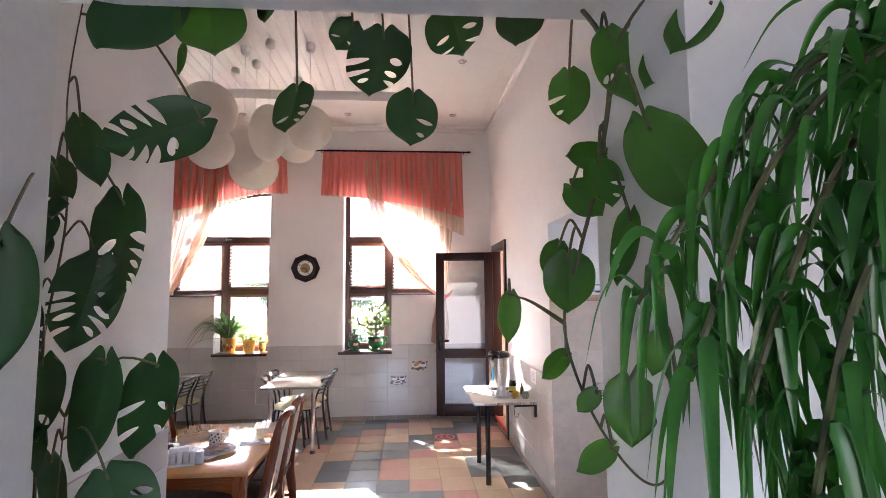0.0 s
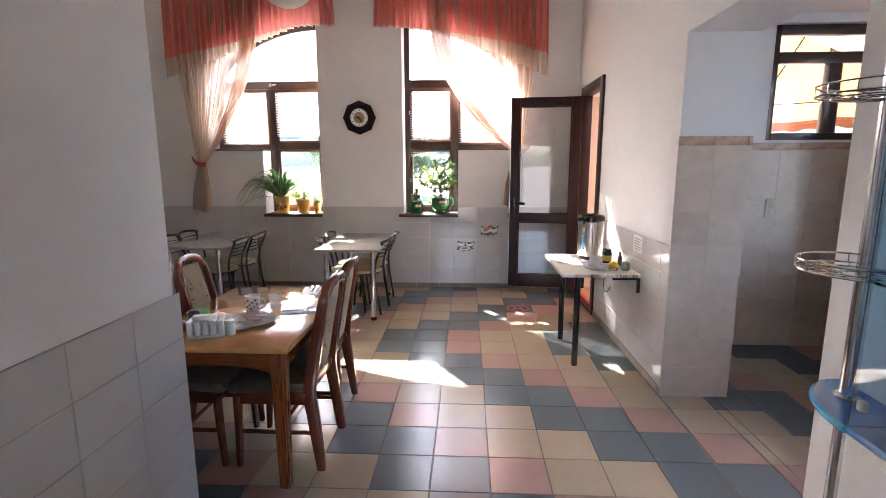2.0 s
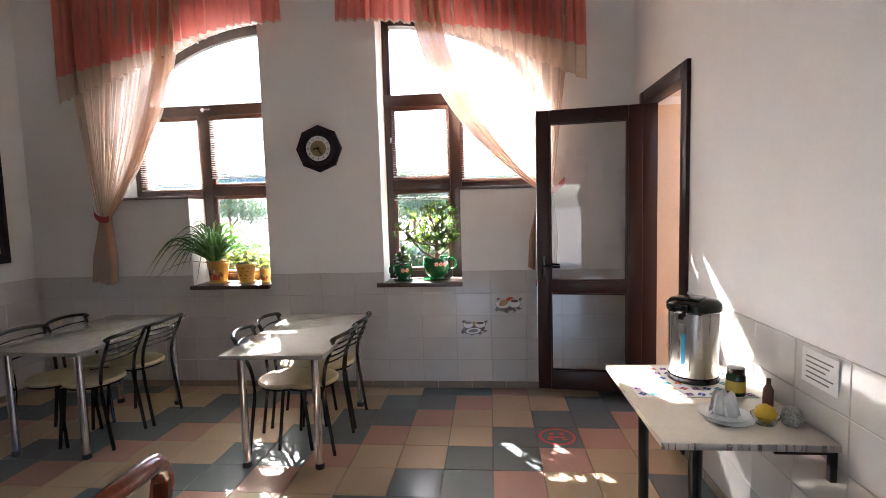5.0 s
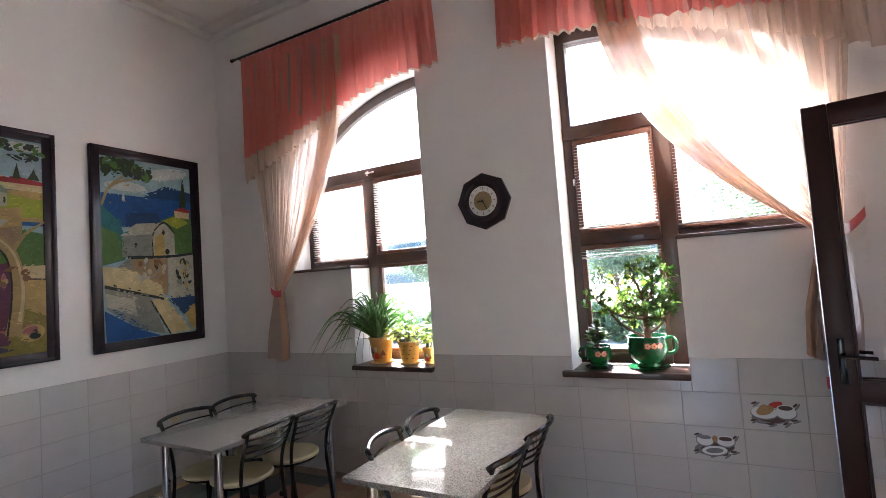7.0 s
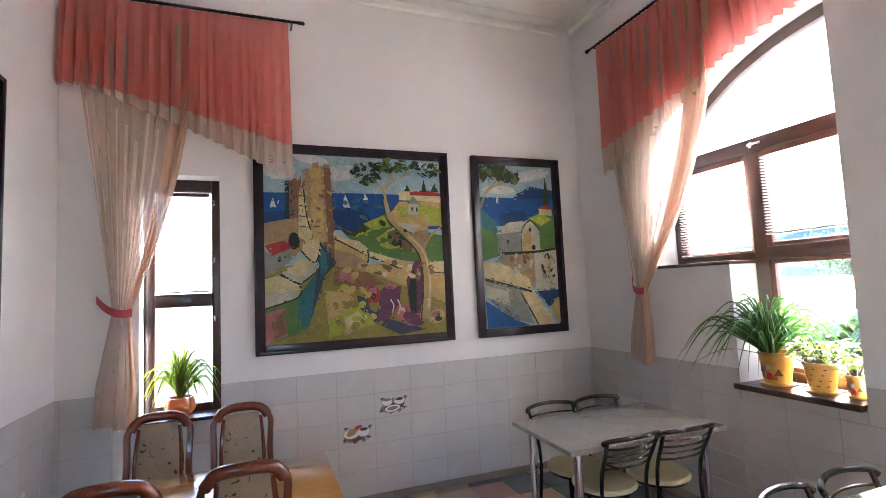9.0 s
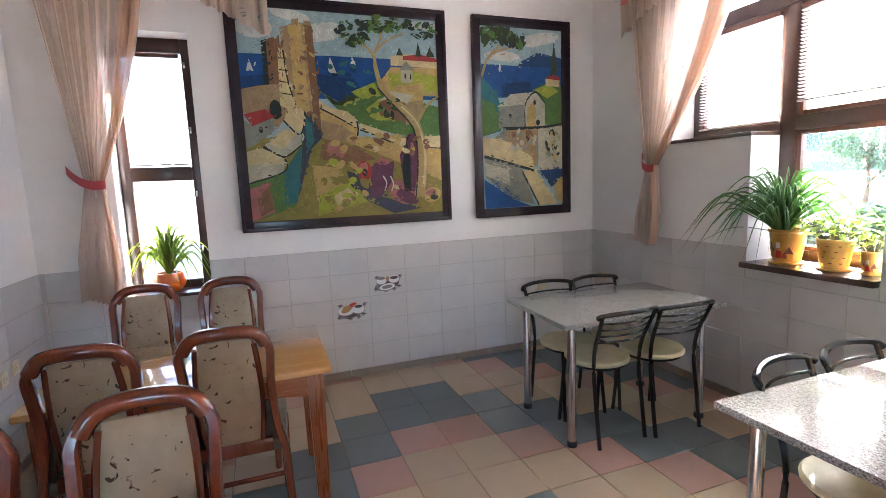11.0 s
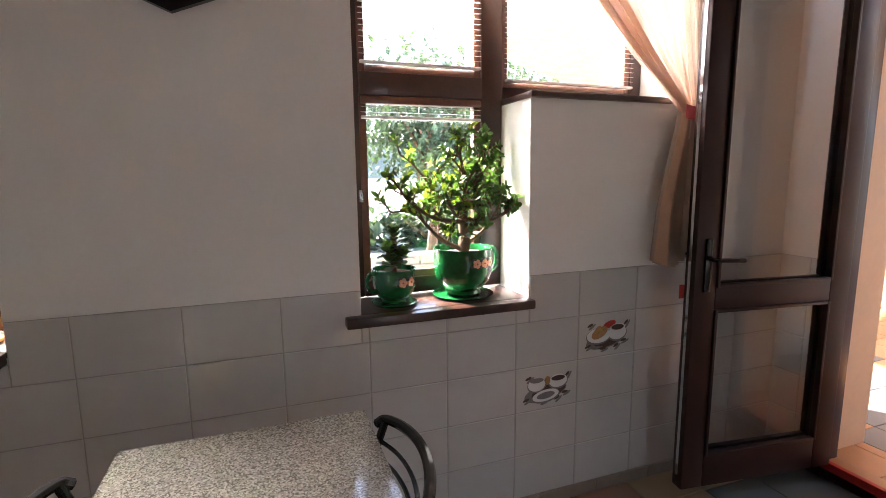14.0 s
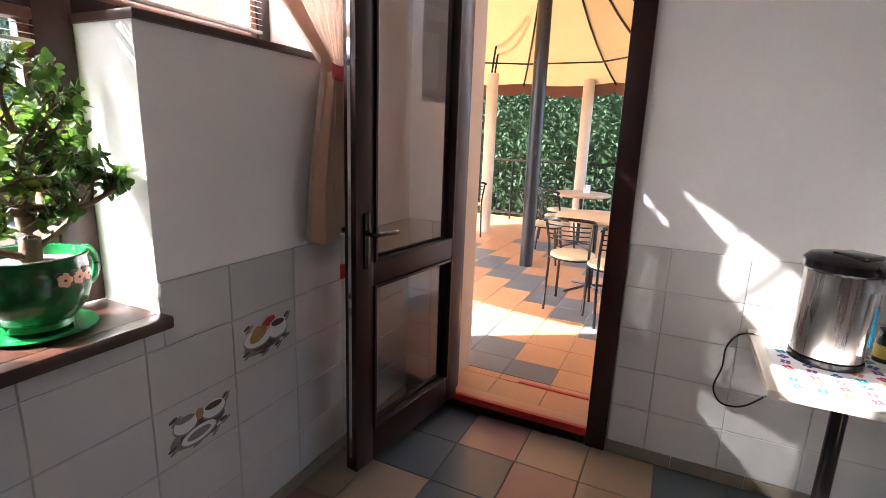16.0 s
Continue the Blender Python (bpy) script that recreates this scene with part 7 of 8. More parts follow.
# ---- climbers in the passage ----
def big_leaf(bm, m, ln, ratio, splits, seed):
    """A heart-shaped leaf with a midrib; its oval slits follow the side veins like a monstera's."""
    rr = random.Random(seed)
    half = ln * ratio / 2
    nq = 12

    def width(t):
        if t < 0.34:
            return half * (0.42 + 0.58 * math.sqrt(max(0.0, 1 - (1 - t / 0.34) ** 2)))
        return half * math.cos(math.pi / 2 * ((t - 0.34) / 0.66) ** 1.5)

    bow, fold = rr.uniform(0.10, 0.24), rr.uniform(0.08, 0.30)

    def point(t, q, side):
        tv = t + 0.17 * q * math.sin(math.pi * t)
        lobe = -0.15 * ln * max(0.0, 1 - t / 0.4) ** 2 * math.sin(math.pi * min(1.0, 0.1 + 0.8 * q)) * (1 if q else 0)
        x = side * width(tv) * q
        z = fold * abs(x) * (1 - q * 0.7) - bow * ln * tv * tv - 0.06 * ln * q * q + 0.014 * ln * math.sin(8 * t + 2 * side) * q
        return m @ Vector((x, tv * ln + lobe, z))

    for side in (-1, 1):
        count = splits if rr.random() < 0.75 else max(0, splits - 2)
        slits = []
        for k in range(count):
            c = 0.26 + 0.50 * (k + 0.5 + rr.uniform(-0.12, 0.12)) / max(1, count)
            wide = rr.uniform(0.75, 1.15)
            slits.append((c, min(0.042, 0.19 / max(1, count)) * wide, rr.uniform(0.18, 0.34), rr.choice((0.82, 1.35, 1.35) if splits > 3 else (0.75, 0.85, 1.35))))
        lines = [(k / 22, None) for k in range(23) if all(abs(k / 22 - c) > 0.045 for c, w, lo, hi in slits)]
        for s in slits:
            lines += [(s[0] - 0.001, (s, -1)), (s[0] + 0.001, (s, 1))]
        lines.sort(key=lambda r: r[0])
        rows = []
        for t, s in lines:
            row = []
            for j in range(nq + 1):
                q = j / nq
                dt = 0.0
                if s:
                    c, w, lo, hi = s[0]
                    if lo < q < hi:
                        dt = s[1] * w * math.sin(math.pi * (q - lo) / (hi - lo)) ** 0.7
                row.append(bm.verts.new(point(t + dt, q, side)))
            rows.append((row, s))
        for (a, sa), (b, sb) in zip(rows, rows[1:]):
            for j in range(nq):
                if sa and sb and sa[0] == sb[0] and sa[0][2] < (j + 0.5) / nq < sa[0][3]:
                    continue
                f = (a[j], a[j + 1], b[j + 1], b[j])
                bm.faces.new(f if side > 0 else f[::-1])
    return bm


def climber(label, stems, leaves, mats, seed, yaw0):
    """A climbing plant: stems, and leaves that hang on stalks from the nearest stem point."""
    root = empty("climbing_plant", label, "plant", "climbers round the passage", stems[0][0])
    inv = Matrix.Translation(-Vector(stems[0][0]))
    lines = []
    for s in stems:
        q = curve(s, 8)
        lines += q
        bm = bmesh.new()
        tube(bm, q, 0.006, 7, [0.0065 - 0.005 * i / (len(q) - 1) for i in range(len(q))])
        bm.transform(inv)
        part("stem", bm, STALK, root)
    rr = random.Random(seed)
    for k, (x, y, z, ln, ratio, lean, cuts) in enumerate(leaves):
        ln *= 0.86
        c = Vector((x, y, z))
        yaw = yaw0 + rr.uniform(-30, 30)
        m = Matrix.Translation(c) @ Matrix.Rotation(radians(yaw), 4, "Z") @ Matrix.Rotation(radians(lean), 4, "Y") @ Matrix.Rotation(radians(-90 + rr.uniform(-22, 6)), 4, "X") @ Matrix.Translation((0, -ln * 0.45, 0))
        bm = bmesh.new()
        big_leaf(bm, m, ln, ratio, cuts, seed * 100 + k)
        bm.transform(inv)
        lf = part("leaf", bm, mats[1] if cuts == 0 and k % 2 else mats[0], root)
        base = m @ Vector((0, 0.0, 0))
        near = min(lines, key=lambda p: (p - base - Vector((0, 0, 0.05))).length)
        mid = (near + base) / 2 + Vector((0, 0, 0.04 + 0.15 * (near - base).length))
        bm = bmesh.new()
        tube(bm, curve([near, mid, base, m @ Vector((0, ln * 0.04, -0.002))], 5), 0.0035, 6)
        bm.transform(inv)
        part("leaf_stalk", bm, STALK, root)
    return root


climber("dark green split-leaved monstera climbing beside the passage", [[(3.80, 5.94, 0.0), (3.85, 5.92, 0.6), (3.83, 5.95, 1.2), (3.81, 5.97, 1.6), (3.85, 5.98, 2.0), (3.90, 5.88, 2.35), (4.05, 5.70, 2.58)], [(3.82, 5.92, 0.3), (3.92, 5.88, 0.95), (3.95, 5.87, 1.45)]], LEFT_LEAVES, (MONSTERA, MONSTERA), 11, 8)
climber("monstera vine trailing along the top of the passage", [[(4.05, 5.70, 2.58), (4.3, 5.70, 2.66), (4.6, 5.74, 2.69), (4.9, 5.73, 2.72), (5.2, 5.72, 2.70), (5.31, 5.66, 2.58)]], TOP_LEAVES, (MONSTERA, HEARTLEAF), 12, 0)
climber("heart-leaved climber hanging on the passage jamb", [[(5.31, 5.66, 2.58), (5.31, 5.42, 2.28), (5.30, 5.48, 2.03), (5.29, 5.57, 1.88), (5.26, 5.62, 1.70), (5.28, 5.54, 1.53), (5.31, 5.40, 1.43), (5.32, 5.28, 1.45), (5.33, 5.24, 1.60)], [(5.26, 5.62, 1.70), (5.20, 5.70, 1.75), (5.15, 5.75, 1.77)]], RIGHT_LEAVES, (HEARTLEAF, HEARTLEAF), 13, -12)

root = empty("hanging_plant", "hanging plant with long arching strap leaves", "plant", "", (5.255, 4.70, 2.00))
inv = Matrix.Scale(0.62, 4) @ Matrix.Translation((-5.48, -4.95, -2.06))
rs = random.Random(21)
for s in STRAP_STEMS:
    q = curve([(5.47, 4.95, 2.05)] + s, 8)
    bm = bmesh.new()
    tube(bm, q, 0.004, 6)
    bm.transform(inv)
    part("stem", bm, STALK, root)
    for k in range(3, len(q)):
        d = (q[min(k + 1, len(q) - 1)] - q[k - 1]).normalized()
        for j in range(2):
            p = q[k] + Vector((rs.uniform(-0.008, 0.008), rs.uniform(-0.02, 0.02), 0))
            L = rs.uniform(0.12, 0.27)
            o = d * 0.55 + Vector((rs.uniform(-0.04, 0.66), rs.uniform(-0.3, 0.3), rs.uniform(0.0, 0.75)))
            o = o * L * 0.7
            bm = bmesh.new()
            strap(bm, [p, p + o * 0.55 + Vector((0, 0, 0.02 * L)), p + o * 1.05 + Vector((0, 0, -0.20 * L)), p + o * 1.5 + Vector((0, 0, -0.62 * L))], rs.choice((0.0045, 0.0065, 0.009, 0.0105)), 0.3, rs.uniform(-1.0, 1.0))
            bm.transform(inv)
            part("leaf", bm, STRAPLEAF, root)
bm = bmesh.new()
lathe(bm, [(0.06, -0.12), (0.09, -0.11), (0.12, 0.0), (0.125, 0.01), (0.11, 0.01), (0.10, -0.02), (0, -0.02)], seg=28)
bm.transform(pose(0.10, -0.02, 0.02))
part("pot", bm, TERRA, root)
bm = bmesh.new()
for a in (0, 2.1, 4.2):
    tube(bm, [(0.10 + 0.115 * math.cos(a), -0.02 + 0.115 * math.sin(a), 0.02), (0.10, -0.02, 1.0)], 0.002, 4)
part("cords", bm, WHITE_P, root)

# ---- blue display rack beyond the passage ----
def quarter(r, n=14):
    return [(0, 0)] + [(-r * math.sin(math.pi / 2 * k / n), r * math.cos(math.pi / 2 * k / n)) for k in range(n + 1)]


root = empty("display_rack", "blue glass display rack with chrome poles and rounded end shelves", "shelf", "", (6.106, 6.76, 0))
root.scale = (0.93, 1.0, 1.0)
for z in (0.80, 2.10):
    bm = bmesh.new()
    plate(bm, [(0, 0)] + [(-0.24 * math.sin(math.pi / 2 * k / 14), 0.33 * math.cos(math.pi / 2 * k / 14)) for k in range(15)], 0.022, pose(-0.0, 0.0, z))
    part("end_shelf", bm, BLUE, root, "rounded blue shelf")
    bm = bmesh.new()
    tube(bm, [(-0.242 * math.sin(math.pi / 2 * k / 20), 0.332 * math.cos(math.pi / 2 * k / 20), z + 0.011) for k in range(21)], 0.012, 8)
    part("shelf_edge", bm, EDGE_BLUE, root)
    part("long_shelf", boxes(((-0.24, -1.0, z), (0.0, -0.003, z + 0.022)), bevel=0.004), BLUE, root)
for z in (1.25, 1.68):
    part("glass_shelf", boxes(((-0.225, -0.98, z), (-0.02, -0.01, z + 0.008))), BLUEGLASS, root, "", False)
part("glass_front", boxes(((-0.242, -0.98, 0.825), (-0.236, -0.006, 2.098))), BLUEGLASS, root, "", False)
part("glass_end", boxes(((-0.235, -0.0055, 0.825), (-0.012, 0.0, 2.098))), BLUEGLASS, root, "", False)
part("mirror_back", boxes(((-0.012, -1.0, 0.823), (-0.004, -0.006, 2.099))), MIRROR, root, "", False)
part("base_cabinet", boxes(((-0.24, -1.0, 0.0), (-0.004, -0.003, 0.798)), bevel=0.006), WHITE_P, root, "white base cabinet")
bm = bmesh.new()
tube(bm, [(-0.105, 0.17, 0.0), (-0.105, 0.17, 2.10)], 0.025, 20)
part("chrome_pole", bm, CHROME, root)
for z in (0.825, 0.80 - 0.012, 2.085):
    bm = bmesh.new()
    lathe(bm, [(0.026, 0), (0.04, 0.002), (0.04, 0.012), (0.026, 0.02)], (-0.105, 0.17, z), 20)
    part("collar", bm, CHROME, root)
for z in (1.25, 1.78):
    basket = None
    for rr_, zz in ((0.17, 0.03), (0.17, 0.0), (0.13, -0.008), (0.09, -0.010), (0.05, -0.010)):
        bm = bmesh.new()
        tube(bm, [(-0.13 + rr_ * math.cos(a), 0.17 + rr_ * math.sin(a), z + zz) for a in [2 * math.pi * k / 36 for k in range(37)]], 0.003, 6)
        ringed = part("wire_ring" if basket else "wire_basket", bm, CHROME, basket or root, "" if basket else "round chrome wire basket")
        basket = basket or ringed
    for k in range(12):
        a = 2 * math.pi * k / 12
        bm = bmesh.new()
        tube(bm, [(-0.13 + 0.17 * math.cos(a), 0.17 + 0.17 * math.sin(a), z + 0.03), (-0.13 + 0.17 * math.cos(a), 0.17 + 0.17 * math.sin(a), z), (-0.13 + 0.04 * math.cos(a), 0.17 + 0.04 * math.sin(a), z - 0.012)], 0.0022, 5)
        part("wire", bm, CHROME, basket)
for y in (-0.06, -0.5, -0.9):
    for z in (0.9, 2.0):
        part("panel_clip", boxes(((-0.262, y - 0.012, z), (-0.242, y + 0.012, z + 0.03)), bevel=0.004), WHITE, root)
for y, c in ((6.60, REDTRIM), (6.52, TERRA), (6.43, REDTRIM)):
    turned("tea_tin", "red patterned tea tin in the display rack", "tin", (5.985, y, 0.8222), [(0.028, 0), (0.03, 0.003), (0.03, 0.11), (0.024, 0.118), (0.02, 0.135), (0, 0.137)], material("tin_red", (0.42, 0.05, 0.04), 0.3, grain=50, second=(0.5, 0.32, 0.12)), 20, "tea tins")

# ---- alcove fittings ----
root = empty("kitchen_cabinet", "dark grey metal kitchen cabinet with a rail", "cabinet", "", (7.42, 7.70, 0))
part("body", boxes(((0, 0, 0.08), (0.85, 1.20, 0.86)), bevel=0.008), GUNMETAL, root)
part("worktop", boxes(((-0.02, -0.02, 0.861), (0.87, 1.22, 0.90)), bevel=0.006), STEEL, root)
part("plinth", boxes(((0.04, 0.03, 0.0), (0.82, 1.17, 0.079))), BLACK, root)
bm = bmesh.new()
tube(bm, curve([(-0.005, 0.05, 0.76), (-0.06, 0.06, 0.76), (-0.06, 1.14, 0.76), (-0.005, 1.15, 0.76)], 6), 0.01, 8)
part("rail", bm, STEEL, root)
root = empty("refrigerator", "tall bronze-coloured refrigerator in the alcove", "refrigerator", "", (7.98, 8.93, 0))
BRONZE = material("bronze_panel", (0.20, 0.16, 0.08), 0.3, 0.6, grain=20, vary=0.1)
part("body", boxes(((0, 0, 0.05), (0.60, 0.66, 1.95)), bevel=0.01), BRONZE, root)
part("door", boxes(((-0.055, 0.0, 0.06), (-0.003, 0.66, 1.94)), bevel=0.01), BRONZE, root)
for x in (0.05, 0.55):
    for y in (0.05, 0.61):
        part("foot", boxes(((x - 0.02, y - 0.02, 0.0), (x + 0.02, y + 0.02, 0.049))), RUBBER, root)
bm = bmesh.new()
tube(bm, [(-0.06, 0.08, 0.9), (-0.085, 0.08, 0.92), (-0.085, 0.08, 1.28), (-0.06, 0.08, 1.30)], 0.009, 8)
part("handle", bm, STEEL, root)

# ---- terrace behind the door ----
TZ = 0.08
terrace = setting("terrace", boxes(((XE + 0.36, AY + 0.3, -0.3), (12.6, 15.5, TZ - 0.006)), ((XE, DY[0], -0.25), (XE + 0.36, DY[1], TZ - 0.006))), GROUT_F, "tiled terrace under the yellow awning")
AP = Vector((9.2, 11.76, 3.95))
root = empty("awning", "yellow canvas awning on a steel frame with a brown border", "awning", "", (AP.x, AP.y, TZ))
ring = []
for k in range(12):
    a = 2 * math.pi * (k + 0.5) / 12
    # north half lengthened to keep the sun off the terrace floor
    ry = 3.7 if math.sin(a) > 0 else 1.72
    ring.append(Vector((2.62 * math.cos(a), ry * math.sin(a), (3.15 if math.cos(a) < -0.3 else 2.36) - TZ)))
# north-west rim stretched, unseen, so the canvas limits the sun patch at the door
ring[4] = Vector((6.02 - AP.x, 14.9 - AP.y, 2.75 - TZ))
ring[5] = Vector((5.75 - AP.x, 13.6 - AP.y, 2.75 - TZ))
ring[6] = Vector((6.76 - AP.x, 11.6 - AP.y, 2.95 - TZ))
top = Vector((0, 0, 3.95 - TZ))
for k in range(12):
    a, b = ring[k], ring[(k + 1) % 12]

    def gore(u, v, a=a, b=b):
        e = a.lerp(b, u)
        p = top.lerp(e, v)
        p.z -= 0.22 * math.sin(math.pi * v) + 0.05 * math.sin(math.pi * u) * v
        return p

    bm = bmesh.new()
    sheet(bm, gore, 6, 10)
    part("canvas_panel", bm, CANVAS_Y, root)
    if a.x > -0.5 and b.x > -0.5:
        bm = bmesh.new()
        sheet(bm, lambda u, v, a=a, b=b: a.lerp(b, u) + Vector((0, 0, -0.05 * math.sin(math.pi * u) - 0.16 * v + 0.02 * v * math.cos(u * 25))), 24, 2)
        part("border", bm, BORDER_BROWN, root, "brown scalloped border")
    if k in (4, 5):
        continue
    bm = bmesh.new()
    tube(bm, [gore(0, k2 / 8) + Vector((0, 0, -0.03)) for k2 in range(9)], 0.014, 6)
    part("rafter", bm, BLACK, root)
    bm = bmesh.new()
    tube(bm, [top.lerp(a, 0.72) + Vector((0, 0, -0.26)), top.lerp(b, 0.72) + Vector((0, 0, -0.26))], 0.012, 6)
    part("ring_bar", bm, BLACK, root)
bm = bmesh.new()
tube(bm, [(-0.05, 0.0, 0.0), (-0.05, 0.0, 3.85 - TZ)], 0.075, 20)
part("centre_post", bm, material("dark_post", (0.03, 0.032, 0.035), 0.3, 0.4, grain=30, vary=0.1), root, "dark painted steel post")
POSTS = [(10.8, 12.9), (11.62, 11.68), (8.0, 13.4), (11.0, 10.5)]
for x, y in POSTS:
    p = empty("awning_post", "cream painted wooden post with steel struts", "post", "cream posts round the terrace", (x, y, TZ))
    bm = bmesh.new()
    tube(bm, [(0, 0, 0), (0, 0, 2.40 - TZ)], 0.085, 16)
    part("post", bm, material("cream_paint", (0.62, 0.50, 0.36), 0.6, grain=20, vary=0.08), p)
    bm = bmesh.new()
    d = Vector((AP.x - x, AP.y - y, 0)).normalized()
    for s in (-0.06, 0.06):
        tube(bm, curve([Vector((s, 0, 2.38 - TZ)), Vector((s, 0, 2.8 - TZ)) + d * 0.22, Vector((s * 0.3, 0, 3.2 - TZ)) + d * 0.75], 5), 0.014, 6)
    part("struts", bm, BLACK, p)


def terrace_table(x, y):
    r = empty("terrace_table", "round pale wooden terrace table on a dark pedestal", "table", "terrace tables", (x, y, TZ))
    bm = bmesh.new()
    lathe(bm, [(0.0, 0.70), (0.36, 0.70), (0.375, 0.712), (0.375, 0.73), (0.36, 0.74), (0.0, 0.74)], seg=36)
    part("tabletop", bm, material("pale_wood", (0.55, 0.40, 0.24), 0.5, grain=12, vary=0.1), r)
    bm = bmesh.new()
    tube(bm, [(0, 0, 0.03), (0, 0, 0.70)], 0.025, 12)
    for k in range(4):
        a = math.pi / 4 + k * math.pi / 2
        tube(bm, [(0, 0, 0.06), (0.28 * math.cos(a), 0.28 * math.sin(a), 0.012)], 0.012, 6)
    part("pedestal", bm, BLACK, r)


terrace_table(8.55, 10.95)
terrace_table(10.55, 11.45)
cc = bpy.data.objects["cafe_chair"]
for x, y, a in ((7.80, 11.04, -90), (7.62, 10.60, -65), (9.47, 11.84, 180), (10.0, 11.75, -120), (10.9, 11.95, 150), (10.3, 12.95, -60)):
    o = copy_thing(cc, pose(x, y, TZ, 0, 0, a))
    o["group"] = "terrace chairs"
turned("napkin_box", "white napkin box on the terrace table", "napkin holder", (10.62, 11.40, TZ + 0.74), [(0.04, 0), (0.045, 0.004), (0.045, 0.10), (0.04, 0.104), (0, 0.104)], WHITE_P)
root = empty("railing", "dark metal railing along the terrace edge", "railing", "", (12.3, 12.0, TZ))
for z in (0.12, 1.05):
    bm = bmesh.new()
    tube(bm, [(0, -2.6, z), (0, 3.4, z)], 0.022, 8)
    part("rail", bm, BLACK, root)
for k in range(46):
    bm = bmesh.new()
    y = -2.6 + k * 0.133
    tube(bm, [(0, y, 0.0 if k % 9 == 0 else 0.12), (0, y, 1.05)], 0.008 if k % 9 else 0.02, 6)
    part("post" if k % 9 == 0 else "bar", bm, BLACK, root)
rh = random.Random(31)
bm = bmesh.new()
for k in range(9000):
    p = Vector((12.75 + abs(rh.gauss(0, 0.22)), rh.uniform(9.2, 16.2), 0))
    p.z = rh.uniform(0.0, 2.75 + 0.25 * math.sin(p.y * 2.1) + 0.12 * math.sin(p.y * 7))
    m = Matrix.Translation(p) @ Matrix.Rotation(rh.uniform(0, 6.28), 4, "Z") @ Matrix.Rotation(rh.uniform(-1.4, 0.5), 4, "X")
    leaf_blade(bm, m, rh.uniform(0.07, 0.13), rh.uniform(0.022, 0.04), 0.15, 2)
hedge = tagged(link("hedge", bm, PINELEAF, None, False), "dense green ivy hedge behind the terrace", "hedge", "", "stuff")
# plain box in the leaf colour stands in for the hedge's shaded depth
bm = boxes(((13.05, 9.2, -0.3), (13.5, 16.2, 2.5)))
setting("wall_hedge_back", bm, PINELEAF, "solid box standing in for the shaded inside of the hedge")

# ---- outside the windows ----
bm = bmesh.new()
for lo, hi in (((-300, 12.1), (6.44, 400)), ((6.44, 15.5), (400, 400)), ((12.6, -300), (400, 15.5)), ((-300, -300), (XW - 0.4, 12.1)), ((XW - 0.4, -300), (12.6, 2.4))):
    v = [bm.verts.new((x, y, -0.35)) for x, y in ((lo[0], lo[1]), (hi[0], lo[1]), (hi[0], hi[1]), (lo[0], hi[1]))]
    bm.faces.new(v)
setting("ground", bm, ASPHALT, "pale paved yard")
bm = bmesh.new()


def hill(u, v):
    a = radians(-70 + 235 * u)
    d = 290 + 38 * v
    return Vector((3 + d * math.sin(a), 10 + d * math.cos(a), -1 + v * (26 + 8 * noise.noise(Vector((a * 3.1, v * 2, 0))) + 2.5 * noise.noise(Vector((a * 17, v * 6, 4))))))


sheet(bm, hill, 140, 10)
setting("backdrop", bm, HILL, "distant wooded hills, coloured with blue haze", True)


def tree(at, h, r, mat, seed, n=1500, name="tree", label="broad-leaved garden tree with an open crown", size=0.09):
    rt = random.Random(seed)
    root = empty(name, label, "tree", "garden trees", at)
    bm = bmesh.new()
    tr = curve([(0, 0, 0), (0.08, 0.02, h * 0.25), (-0.03, 0.05, h * 0.5), (0.05, 0.0, h * 0.72)], 4)
    tube(bm, tr, 0.1, 9, [0.13 * (1 - 0.7 * i / (len(tr) - 1)) * h / 4 for i in range(len(tr))])
    tips = []
    for k in range(9):
        a = k * 2.4
        s = tr[4 + k % (len(tr) - 5)]
        e = s + Vector((r * 0.75 * math.cos(a), r * 0.75 * math.sin(a), h * rt.uniform(0.1, 0.4)))
        mid = s.lerp(e, 0.5) + Vector((0, 0, 0.12 * h))
        q = curve([s, mid, e], 4)
        tube(bm, q, 0.03, 6, [0.05 * (1 - 0.8 * i / (len(q) - 1)) * h / 4 for i in range(len(q))])
        tips += [q[3], q[5], q[7], q[8]]
    part("trunk", bm, BARK, root)
    bm = bmesh.new()
    for k in range(n):
        c = rt.choice(tips)
        p = c + Vector((rt.gauss(0, r * 0.2), rt.gauss(0, r * 0.2), rt.gauss(0, r * 0.16)))
        m = Matrix.Translation(p) @ Matrix.Rotation(rt.uniform(0, 6.28), 4, "Z") @ Matrix.Rotation(rt.uniform(-1.5, 1.5), 4, "X")
        leaf_blade(bm, m, size * rt.uniform(0.7, 1.3), size * 0.35, 0.15, 2)
    part("crown", bm, mat, root)


for k, (x, y, h, r) in enumerate(((6.9, 19.6, 3.9, 1.9), (9.8, 22.0, 4.4, 2.2), (1.2, 31.0, 3.8, 1.9), (-3.5, 36.0, 3.6, 1.9), (-12.0, 38.0, 4.2, 2.3), (12.5, 26.0, 5.0, 2.6), (-9.0, 12.5, 3.2, 1.8))):
    tree((x, y, -0.35), h, r, TREELEAF, 40 + k, 5200, size=0.15)
bm = bmesh.new()
rb = random.Random(66)
